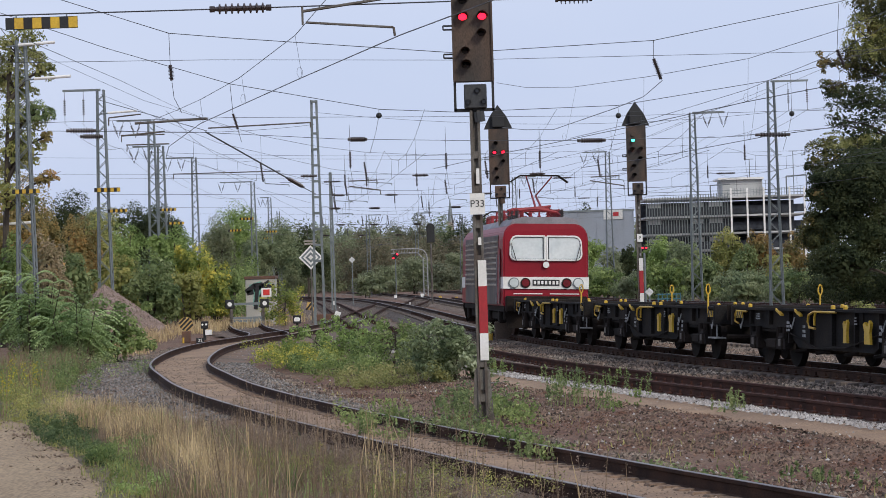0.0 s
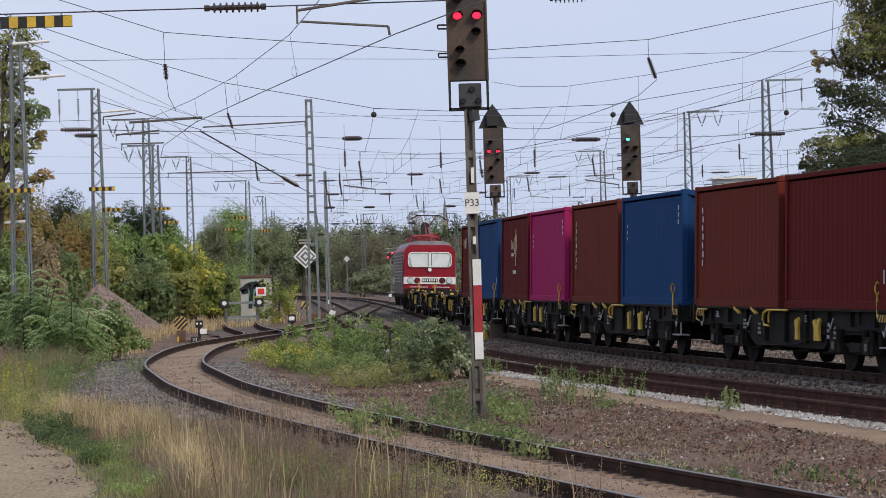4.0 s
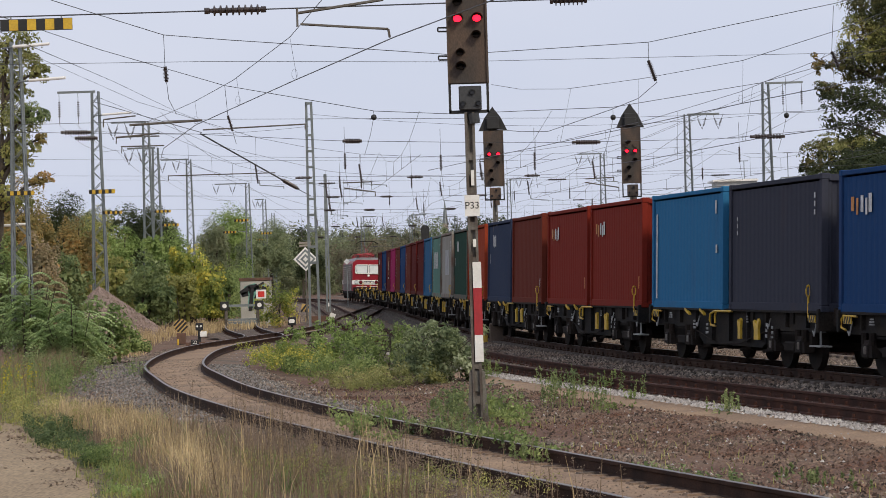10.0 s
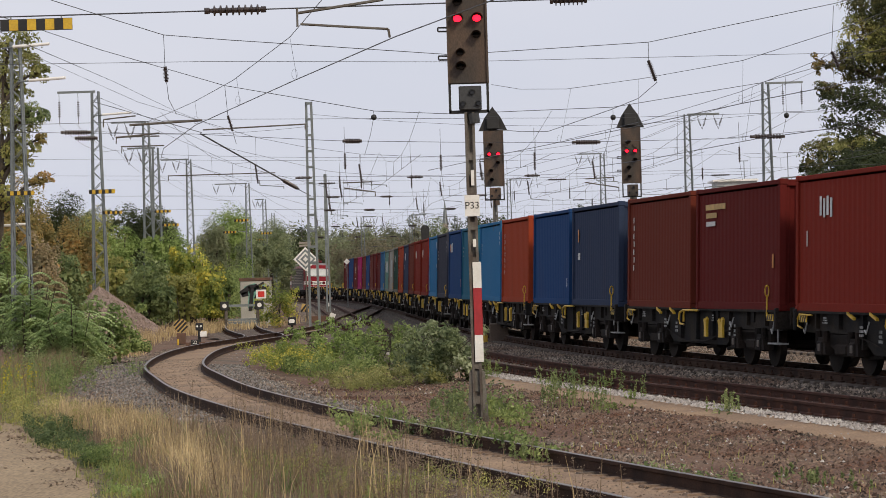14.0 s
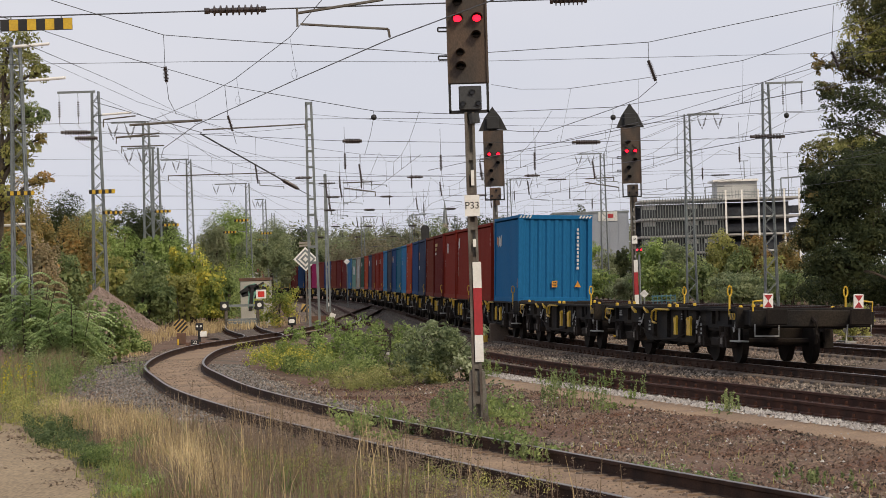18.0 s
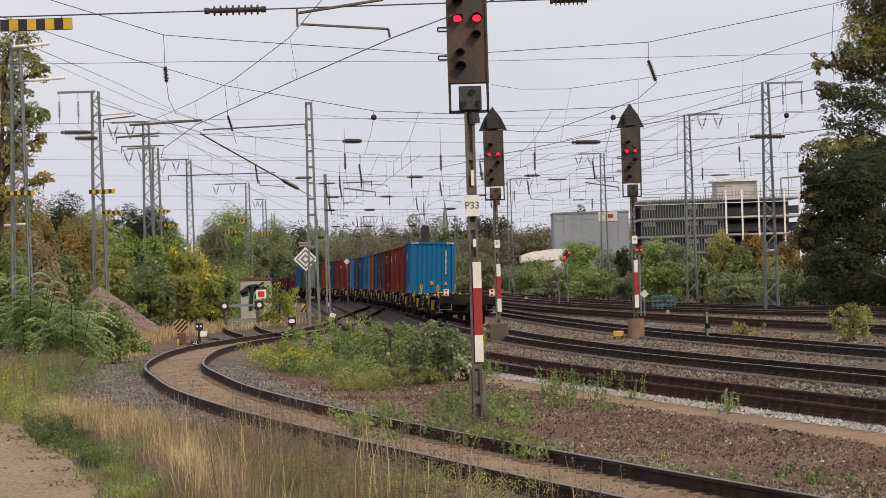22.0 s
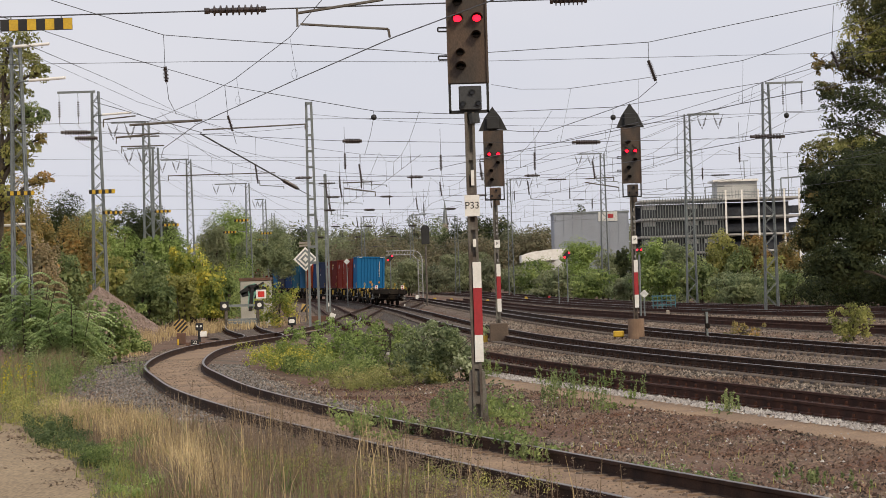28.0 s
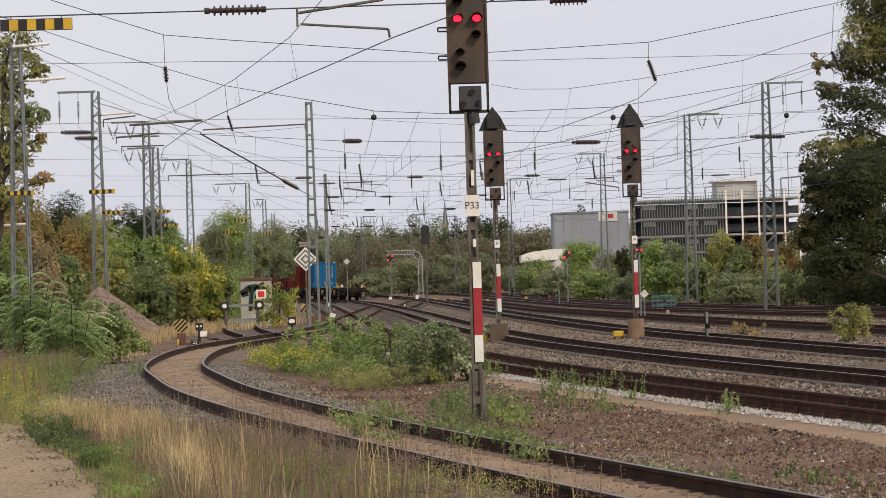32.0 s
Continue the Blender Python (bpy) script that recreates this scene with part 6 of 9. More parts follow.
    blades("weedy_grass", "tall mixed grass on the verge", strip_zone(46, 74, [(46, -12), (60, -16), (74, -15)], [(46, -7.6), (52, -8.0), (60, -8.8), (74, -9.9)], -0.24), 7000, 0.2, 0.75, 0.006, 0.6, F_GREEN, 73, clump=30)
    blades("withered_grass", "withered tall grass among the weeds of the verge", strip_zone(46, 74, [(46, -12), (60, -16), (74, -15)], [(46, -7.6), (52, -8.0), (60, -8.8), (74, -9.9)], -0.24), 6000, 0.3, 0.95, 0.005, 0.6, F_DEAD, 173, clump=22)
    hedge("verge_weeds", "mixed weeds on the verge", -12.5, 52, -9.2, 66, 4.0, 0.7, 0.9, F_BUSHDARK, 14000, 0.028, 84, 110, 0.28, -0.24)
    hedge("verge_weeds", "fresh green weeds on the verge", -11.0, 50, -8.6, 60, 2.6, 0.5, 0.7, F_GREEN, 9000, 0.024, 184, 70, 0.22, -0.24)
    stalks("yellow_flowers", "weeds with small yellow flowers", strip_zone(46, 60, [(46, -10.5), (60, -13)], [(46, -7.8), (60, -9.0)], -0.22), 900, 0.3, 0.8, F_GREEN, leafy("yellow_bloom", (0.20, 0.21, 0.04), (0.55, 0.46, 0.04), (0.8, 0.68, 0.05)), 74, 0.024, 16)
    stalks("dead_weeds", "brown dead weed stalks in front of the siding", strip_zone(20, 37, [(20, -1.6), (28, -2.6), (37, -4.2)], [(20, 1.6), (26, 0.3), (33, -1.3), (37, -2.3)], -0.22), 760, 0.35, 1.05, F_DEAD, F_FUZZ, 76, 0.0085, 66)
    blades("dry_stems", "pale dry grass stems in front of the siding", strip_zone(19, 34, [(19, -1.6), (26, -2.6), (34, -3.4)], [(19, 1.9), (24, 0.9), (34, -1.9)], -0.22), 150, 0.5, 1.0, 0.0052, 0.35, F_STRAW, 77, clump=3)
    for i, (x0, y0, x1, y1, dp, hh, n, lf) in enumerate(((-2.9, 35.5, -0.6, 28.0, 1.3, 0.62, 15000, F_FUZZ), (-1.6, 29.0, 0.9, 22.5, 1.6, 0.55, 13000, F_FUZZ), (-3.3, 38.0, -2.4, 34.0, 0.8, 0.45, 5000, F_FUZZ), (-2.2, 31.5, -0.2, 26.5, 1.2, 0.4, 5000, F_OLIVE))):
        hedge("dead_weeds", "brown withered weeds in front of the siding" if lf is F_FUZZ else "olive weeds among the withered stalks", x0, y0, x1, y1, dp, hh, hh, lf, n, 0.010, 120 + i, 60, 0.15, -0.22)
    blades("sparse_grass", "low olive grass below the dead weeds", strip_zone(20, 34, [(20, -2.4), (34, -4.0)], [(20, 1.6), (34, -1.9)], -0.24), 6000, 0.08, 0.3, 0.0045, 0.8, F_DEAD, 78, clump=14)
    blades("green_tufts", "green tufts among the dry grass", strip_zone(21, 44, [(21, -1.6), (32, -3.3), (44, -6.6)], [(21, 1.2), (33, -1.6), (44, -5.0)], -0.23), 3000, 0.1, 0.4, 0.006, 0.9, F_GREEN, 79, clump=30)
    hedge("verge_weeds", "low mixed weeds below the dead stalks", -2.6, 33, 0.6, 26, 1.6, 0.3, 0.35, F_OLIVE, 9000, 0.014, 85, 130, 0.13, -0.22)
    for i, (x0, y0, x1, y1, wd, hh, n) in enumerate(((-1.6, 40.6, -0.85, 36.8, 0.5, 0.42, 2400), (-0.45, 38.4, 0.6, 34.6, 0.5, 0.30, 2600), (0.55, 35.2, 1.3, 31.5, 0.5, 0.34, 2000), (-0.2, 46.2, 0.95, 43.0, 0.9, 0.50, 3600), (0.75, 43.4, 1.25, 40.2, 0.5, 0.36, 1700), (2.0, 30.2, 2.9, 27.4, 0.4, 0.2, 1000))):
        hedge("bramble", "bright green bramble trailing over the rails", x0, y0, x1, y1, wd, hh, hh, F_GREEN if i % 2 == 0 else F_BUSHDARK, int(n * 0.42), 0.036, 90 + i, 30, 0.15, -0.22)
    for i, (x, y, n, h, w) in enumerate(((-1.05, 41.2, 34, 0.5, 0.5), (-0.75, 40.2, 20, 0.4, 0.4), (0.05, 37.5, 50, 0.42, 0.7), (0.55, 35.0, 40, 0.4, 0.6), (1.0, 32.6, 26, 0.4, 0.4), (0.15, 42.3, 40, 0.55, 0.5), (0.55, 42.6, 30, 0.45, 0.4), (2.15, 45.3, 16, 0.8, 0.25), (2.45, 43.6, 14, 0.7, 0.3), (3.2, 46.0, 14, 0.45, 0.4), (1.85, 45.5, 26, 0.7, 0.35), (2.1, 51.2, 22, 0.55, 0.45), (3.1, 50.6, 20, 0.5, 0.35), (3.5, 49.0, 16, 0.45, 0.4), (4.3, 41.0, 26, 0.5, 0.35), (0.95, 58, 30, 0.5, 0.5), (3.9, 28.4, 24, 0.18, 0.9), (5.4, 27.5, 24, 0.18, 1.0), (2.7, 44.0, 24, 0.2, 0.6))):
        def spot(rs, k, x=x, y=y, w=w):
            r = np.abs(rs.normal(0, 0.5, k))
            a = rs.uniform(0, 6.283, k)
            return np.stack([x + r * np.cos(a) * w, y + r * np.sin(a) * w * 2.5, np.full(k, -0.24)], 1)
        stalks("weed_clump", "clump of green weeds in the ballast", spot, n, h * 0.4, h, F_GREEN, F_BUSHDARK if i % 3 else F_GREEN, 80 + i, 0.027, 20)
    blades("lineside_grass", "thin grass in the gravel between the tracks", strip_zone(24, 60, [(24, 4.0), (36, 0.6), (46, -1.4), (60, -4)], [(24, 7.5), (36, 5.4), (46, 3.0), (60, 0.4)], -0.25), 1300, 0.04, 0.14, 0.006, 0.9, F_OLIVE, 96)
    blades("heap_grass", "straw-coloured grass round the gravel heap", strip_zone(86, 130, [(86, -14), (130, -18)], [(86, -9.8), (100, -11.0), (130, -12)], -0.26), 7000, 0.2, 0.6, 0.012, 0.6, F_STRAW, 98)
    blades("stub_grass", "dry grass round the buffer stop", strip_zone(118, 150, [(118, -13), (150, -15)], [(118, -10.5), (130, -8.4), (150, -7.4)], -0.26), 4500, 0.2, 0.6, 0.014, 0.6, F_STRAW, 99)


def pebbles(name, label, zone, n, r0, r1, material, seed):
    """Loose stones: small uneven lumps bedded in the ground."""
    rs = np.random.RandomState(seed)
    p = zone(rs, n)
    n = len(p)
    base = np.array([(1, 0, -0.25), (0, 1, -0.25), (-1, 0, -0.25), (0, -1, -0.25), (0, 0, 0.75)], float)
    r = rs.uniform(r0, r1, n) * rs.uniform(0.7, 1.0, n)
    a = rs.uniform(0, 6.283, n)
    v = base[None] * rs.uniform(0.6, 1.25, (n, 5, 1)) * r[:, None, None]
    v += rs.normal(0, 0.16, (n, 5, 3)) * r[:, None, None]
    c, s = np.cos(a)[:, None], np.sin(a)[:, None]
    w = np.stack([v[:, :, 0] * c - v[:, :, 1] * s, v[:, :, 0] * s + v[:, :, 1] * c, v[:, :, 2]], 2)
    w += p[:, None, :]
    f = np.array([(0, 1, 4), (1, 2, 4), (2, 3, 4), (3, 0, 4)])
    F = (f[None] + (np.arange(n) * 5)[:, None, None]).reshape(-1, 3)
    return tagged(raw(name, w.reshape(-1, 3), F, material), label, "stones", kind="stuff")


def along(line, y0, y1, o0, o1, z, bias=1.0):
    L = LINES[line]

    def zone(rs, n):
        s = L.s_at(y0) + (L.s_at(y1) - L.s_at(y0)) * rs.uniform(0, 1, n) ** bias
        x, y, a = L.at(s)
        o = rs.uniform(o0, o1, n)
        zz = z(o) if callable(z) else np.full(n, z)
        return np.stack([x + np.cos(a) * o, y + np.sin(a) * o, zz], 1)
    return zone


def build_stones():
    st, pale = M["stones"], M["pale_stones"]
    pebbles("loose_stones", "loose ballast beside the siding", along("siding", 18, 70, 0.85, 2.5, lambda o: -0.185 - 0.05 * (o - 0.85)), 10000, 0.018, 0.045, st, 1)
    pebbles("loose_stones", "loose ballast outside the siding", along("siding", 26, 96, -3.0, -0.83, lambda o: -0.185 - 0.05 * (-o - 0.85)), 11000, 0.018, 0.045, st, 2)
    grey = mat("grey_stones", (0.125, 0.118, 0.112), 0.9, 0, 0.3, 0.6, 30, 0.3, (0.215, 0.20, 0.185), island=0.7)
    pebbles("grey_gravel", "grey gravel outside the siding's bend", along("siding", 44, 80, -2.6, -0.9, lambda o: -0.17 - 0.05 * (-o - 0.85)), 5000, 0.016, 0.04, grey, 22)
    pebbles("grey_gravel", "grey gravel inside the siding's bend", along("siding", 46, 74, 0.9, 2.0, lambda o: -0.17 - 0.05 * (o - 0.85)), 2600, 0.016, 0.04, grey, 23)
    rub = mat("rubble", (0.104, 0.052, 0.033), 0.95, 0, 0.3, 0.6, 30, 0.3, (0.178, 0.138, 0.104), island=0.85)
    pebbles("red_rubble", "reddish-brown rubble between the tracks", strip_zone(24, 60, [(24, 3.6), (36, 0.3), (46, -1.6), (60, -4.4)], [(24, 9.0), (36, 5.0), (46, 2.0), (60, -1.0)], -0.255), 16000, 0.015, 0.042, rub, 3)
    pebbles("red_rubble", "rubble on the slope below the walkway", along("loop", 26, 66, -4.4, -2.1, lambda o: -0.155 - 0.12 * (-2.15 - o) / 2.25), 15000, 0.012, 0.040, rub, 13)
    pebbles("bright_chips", "scattered pale chips in the rubble", along("loop", 24, 66, -5.2, -1.4, lambda o: -0.15 - 0.12 * np.clip((-2.15 - o) / 2.25, 0, 1)), 700, 0.012, 0.035, pale, 14)
    pebbles("bright_chips", "scattered pale chips by the siding", along("siding", 20, 90, -2.6, 2.6, -0.21), 800, 0.012, 0.03, pale, 15)
    pebbles("loose_stones", "ballast on the loop track", along("loop", 34, 80, -1.25, 2.0, -0.18), 12000, 0.02, 0.05, st, 4)
    pebbles("pale_stones", "pale stones along the ballast's edge", along("loop", 30, 78, -1.62, -1.12, -0.10), 4200, 0.02, 0.05, pale, 5)
    pebbles("loose_stones", "ballast between the loop and the main track", along("main", 45, 110, -2.3, -0.9, -0.16), 9000, 0.022, 0.055, st, 6)
    pebbles("loose_stones", "ballast beside the far main track", along("far_main", 60, 130, -3.2, -0.9, -0.19), 8000, 0.025, 0.06, st, 7)
    pebbles("heap_stones", "stones of the gravel heap", heap_zone, 6000, 0.03, 0.09, mat("heap_stone", (0.26, 0.19, 0.16), 0.95, 0, 0.2, 1, 20, 0.2, (0.2, 0.15, 0.12), island=0.4), 8)
    pebbles("loose_stones", "ballast on the main track", along("main", 44, 90, -0.65, 0.65, -0.19), 4500, 0.022, 0.055, M["oily_shaded_stones"], 16)
    pebbles("loose_stones", "ballast outside the main track", along("main", 44, 90, 0.85, 2.2, -0.19), 5000, 0.022, 0.055, st, 18)
    pebbles("loose_stones", "ballast on the far main track", along("far_main", 60, 130, -0.65, 2.6, -0.19), 9000, 0.028, 0.065, st, 19)
    pebbles("loose_stones", "gravel between the far tracks", along("yard", 70, 150, -5.0, 2.6, -0.24), 9000, 0.03, 0.08, st, 20)
    pebbles("loose_stones", "gravel beside the outer track", along("outer", 80, 170, -4.0, 0.0, -0.24), 6000, 0.04, 0.09, st, 21)
    litter()
    pebbles("path_litter", "dry bits along the path's edge", strip_zone(24, 46, [(24, -3.6), (30, -4.6), (36, -5.9), (46, -8.8)], [(24, -2.9), (30, -3.8), (36, -5.1), (46, -8.0)], -0.13), 420, 0.005, 0.014, rub, 17)
    pebbles("sand_grit", "grit on the sand between the rails", along("siding", 20, 80, -0.64, 0.64, -0.175), 5500, 0.007, 0.026, st, 9)


def heap_zone(rs, n):
    a, q = rs.uniform(0, 6.283, n), rs.uniform(0, 1, n) ** 0.5
    r = q * (2.9 + 0.25 * np.sin(3 * a) + 0.15 * np.sin(5 * a + 1))
    return np.stack([-15.7 + r * np.cos(a), 121 + r * np.sin(a) * 1.5, -0.28 + 2.35 * (1 - q)], 1)


# ---- signals ----
def hood(bm, x, y, z, r, ln):
    """A lamp hood: a half tube that stands out towards -y."""
    n = 8
    pts = [(math.cos(math.pi * k / n) * r, math.sin(math.pi * k / n) * r) for k in range(n + 1)]
    for (a, b), (c, d) in zip(pts[:-1], pts[1:]):
        v = [bm.verts.new(p) for p in ((x + a, y, z + b), (x + c, y, z + d), (x + c, y - ln, z + d - 0.02), (x + a, y - ln, z + b - 0.02))]
        bm.faces.new(v)
    bmesh.ops.solidify(bm, geom=bm.faces[-n:], thickness=0.008)


def main_signal(x, y, z0, mast_h, scr_w, scr_h, lamps, lit, label, plate_z, big=True, roof=False, base="none", turn=0.0):
    th = thing("railway_signal", Matrix.Translation((x, y, z0)) @ Matrix.Rotation(turn, 4, "Z"), label, "signal", "signals beside the tracks")
    # mast of two channels with battens
    bm = BM()
    w = 0.155
    for sx in (-1, 1):
        box(bm, (sx * (w / 2 - 0.02), 0, mast_h / 2), (0.045, 0.11, mast_h), None, 0.006)
    box(bm, (0, 0.03, mast_h / 2), (w - 0.05, 0.02, mast_h))
    k = 0.3
    while k < mast_h - 0.2:
        box(bm, (0, 0, k), (w - 0.05, 0.09, 0.12))
        k += 0.55
    part("mast", bm, M["mast_brown"], th)
    if base == "splayed":
        bm = BM()
        for sx in (-1, 1):
            bar(bm, (sx * 0.07, 0, 0.75), (sx * 0.12, 0, -0.05), 0.05, 0.1)
        box(bm, (0, 0.05, 0.6), (0.2, 0.1, 0.35), None, 0.01)
        part("foot", bm, M["mast_brown"], th)
    elif base == "box":
        bm = BM()
        box(bm, (0, 0, 0.33), (0.62, 0.5, 0.68), None, 0.03)
        part("cable_box", bm, M["brown_box"], th, "rusty brown steel box at the foot")
    elif base == "drum":
        bm = BM()
        rod(bm, (0, 0, -0.03), (0, 0, 0.68), 0.27, 20)
        part("foundation", bm, M["tan_rust"], th, "round rust-stained concrete foundation")
    zb = mast_h
    # screen
    bm = BM()
    box(bm, (0, -0.02, zb + 0.45 + scr_h / 2), (scr_w, 0.16, scr_h), None, 0.012)
    for sx in (-1, 1):
        box(bm, (sx * (scr_w / 2 - 0.012), -0.11, zb + 0.45 + scr_h / 2), (0.03, 0.05, scr_h))
    screen = part("screen", bm, M["signal_dark"], th)
    lit_parts = {}
    for nm, lx, lz, r in lamps:
        px, pz = lx * scr_w / 2, zb + 0.45 + lz * scr_h
        bm = BM()
        hood(bm, px, -0.10, pz, r * 1.05, 0.26)
        part("lamp_hood", bm, M["black"], screen)
        bm = BM()
        bmesh.ops.create_uvsphere(bm, u_segments=14, v_segments=8, radius=r * 0.78)
        bmesh.ops.transform(bm, matrix=Matrix.Translation((px, -0.10, pz)) @ Matrix.Diagonal((1, 0.35, 0.78, 1)), verts=bm.verts)
        lit_parts[nm] = (part("lamp", bm, {"red": M["red_glow"], "green": M["green_glow"]}.get(lit.get(nm, ""), M["lens_off"]), screen), px, pz, r)
    # lower frame with the small lamp unit
    bm = BM()
    for sx in (-1, 1):
        box(bm, (sx * (scr_w / 2 - 0.02), 0, zb + 0.22), (0.04, 0.05, 0.46))
    box(bm, (0, 0, zb + 0.01), (scr_w, 0.05, 0.045))
    part("frame", bm, M["black"], th)
    bm = BM()
    box(bm, (0.02, -0.04, zb + 0.22), (scr_w * 0.56, 0.14, 0.38), None, 0.015)
    rod(bm, (0.06, -0.02, zb - 0.02), (0.08, -0.02, zb - 0.18), 0.09, 10)
    unit = part("shunting_unit", bm, M["signal_dark"] if roof else mat("unit_grey", (0.040, 0.042, 0.045), 0.6), th)
    for lx, lz in ((0.05, 0.31), (-0.10, 0.13), (0.15, 0.13)):
        bm = BM()
        rod(bm, (lx * 1.0, -0.10, zb + lz), (lx, -0.16, zb + lz), 0.035, 10)
        hood(bm, lx, -0.11, zb + lz, 0.05, 0.1)
        part("small_lamp", bm, M["lens_off"], unit)
    for zz in (zb + 0.9, zb + 1.35):
        bm = BM()
        tube(bm, [(-scr_w / 2, 0, zz), (-scr_w / 2 - 0.14, -0.02, zz), (-scr_w / 2 - 0.14, -0.02, zz - 0.06), (-scr_w / 2, 0, zz - 0.06)], 0.014)
        part("rung", bm, M["black"], th)
    if roof:
        zt = zb + 0.45 + scr_h
        bm = BM()
        prism(bm, [(-scr_w * 0.72, zt), (scr_w * 0.72, zt), (scr_w * 0.42, zt + 0.42), (0, zt + 0.80), (-scr_w * 0.42, zt + 0.42)], "y", -0.02, 0.12)
        part("top_board", bm, M["black"], th)
        bm = BM()
        box(bm, (0, -0.10, zt + 0.26), (scr_w * 0.62, 0.18, 0.42), None, 0.02)
        ind = part("number_indicator", bm, M["black"], th)
    # red and white mast plate
    for nm, a, b, mt in (("plate_white", 0.0, 0.27, "white"), ("plate_red", 0.27, 0.74, "red"), ("plate_white", 0.74, 1.0, "white")):
        bm = BM()
        pl = 1.58
        box(bm, (0.045, -0.075, plate_z + (a + b) / 2 * pl), (0.135, 0.012, (b - a) * pl))
        part(nm, bm, M[mt], th)
    return th, lit_parts


def text_mesh(body, size, material, parent, m, name="lettering"):
    cu = bpy.data.curves.new(name, "FONT")
    cu.body, cu.size, cu.align_x, cu.align_y, cu.extrude = body, size, "CENTER", "CENTER", 0.002
    tmp = bpy.data.objects.new(name, cu)
    scene.collection.objects.link(tmp)
    dg = bpy.context.evaluated_depsgraph_get()
    me = bpy.data.meshes.new_from_object(tmp.evaluated_get(dg))
    bpy.data.objects.remove(tmp)
    me.materials.clear()
    me.materials.append(material)
    ob = new(name, me)
    ob.parent = parent
    ob.matrix_basis = m
    return ob


FACE = Matrix.Rotation(math.pi / 2, 4, "X")
ADDED_SHUTTERS = []


def build_signals():
    lamps = [("up", -0.45, 0.79, 0.08), ("r1", -0.46, 0.635, 0.088), ("r2", 0.5, 0.635, 0.088), ("y", 0.44, 0.47, 0.075), ("a", -0.38, 0.30, 0.07), ("b", -0.36, 0.165, 0.085)]
    th, _ = main_signal(0.48, 42, -0.18, 4.85, 0.64, 1.62, lamps, {"r1": "red", "r2": "red"}, "tall dark light signal showing two red lamps", 1.0 - 0.18 + 0.08, base="splayed")
    bm = BM()
    box(bm, (0.0, -0.08, 3.37), (0.235, 0.012, 0.335))
    pl = part("name_plate", bm, M["white"], th, "white plate with black characters")
    text_mesh("P33", 0.155, M["black"], pl, Matrix.Translation((0, -0.088, 3.37)) @ FACE)
    for k, zz in enumerate((2.78, 3.75, 3.87)):
        bm = BM()
        box(bm, (0.02, -0.07, zz), (0.05, 0.01, 0.12))
        part("number_bars", bm, M["white"], th)
    lamps2 = [("up", -0.3, 0.74, 0.075), ("r1", -0.44, 0.58, 0.078), ("r2", 0.44, 0.58, 0.078), ("y", 0.4, 0.42, 0.07), ("a", -0.3, 0.28, 0.07), ("b", -0.25, 0.12, 0.07)]
    th2, _ = main_signal(1.77, 88, -0.2, 4.75, 0.66, 1.85, lamps2, {"r1": "red", "r2": "red"}, "dark light signal with a gabled top showing two red lamps", 1.05, roof=True, base="box")
    th3, lp = main_signal(6.32, 88, -0.2, 4.72, 0.64, 1.85, lamps2, {"r1": "red", "r2": "red", "up": "green"}, "dark light signal with a gabled top, changing from green to red", 1.05, roof=True, base="drum")
    for t, mt in ((th2, "white"), (th3, "white")):
        bm = BM()
        box(bm, (0.03, -0.08, 3.3), (0.18, 0.012, 0.26))
        p = part("name_plate", bm, M[mt], t)
        for zz in (2.75, 3.62, 3.75, 3.9, 4.05, 4.3):
            bm = BM()
            box(bm, (0.03, -0.07, zz), (0.045, 0.01, 0.075))
            part("number_bars", bm, M["cap"], t)
        text_mesh("P", 0.15, M["black"], p, Matrix.Translation((0.03, -0.09, 3.3)) @ FACE)
    # shutters added to switch the third signal's glowing lamps: they cover the red pair at first, and then the green
    # lamp
    for nm in ("r1", "r2", "up"):
        ob, px, pz, r = lp[nm]
        bm = BM()
        rod(bm, (0, -0.145, 0), (0, -0.150, 0), r * 0.95, 16)
        sh = part("lamp_shutter", bm, M["signal_dark"], ob.parent)
        ADDED_SHUTTERS.append((sh, px, pz, nm != "up"))


def signal_motion():
    for sh, px, pz, covers_first in ADDED_SHUTTERS:
        on = Matrix.Translation((px, 0, pz))
        off = Matrix.Translation((px, 0, pz + 0.2))
        a, b = (on, off) if covers_first else (off, on)
        walk(sh, [(0.0, a), (6.15, a), (6.35, b), (32.0, b)])


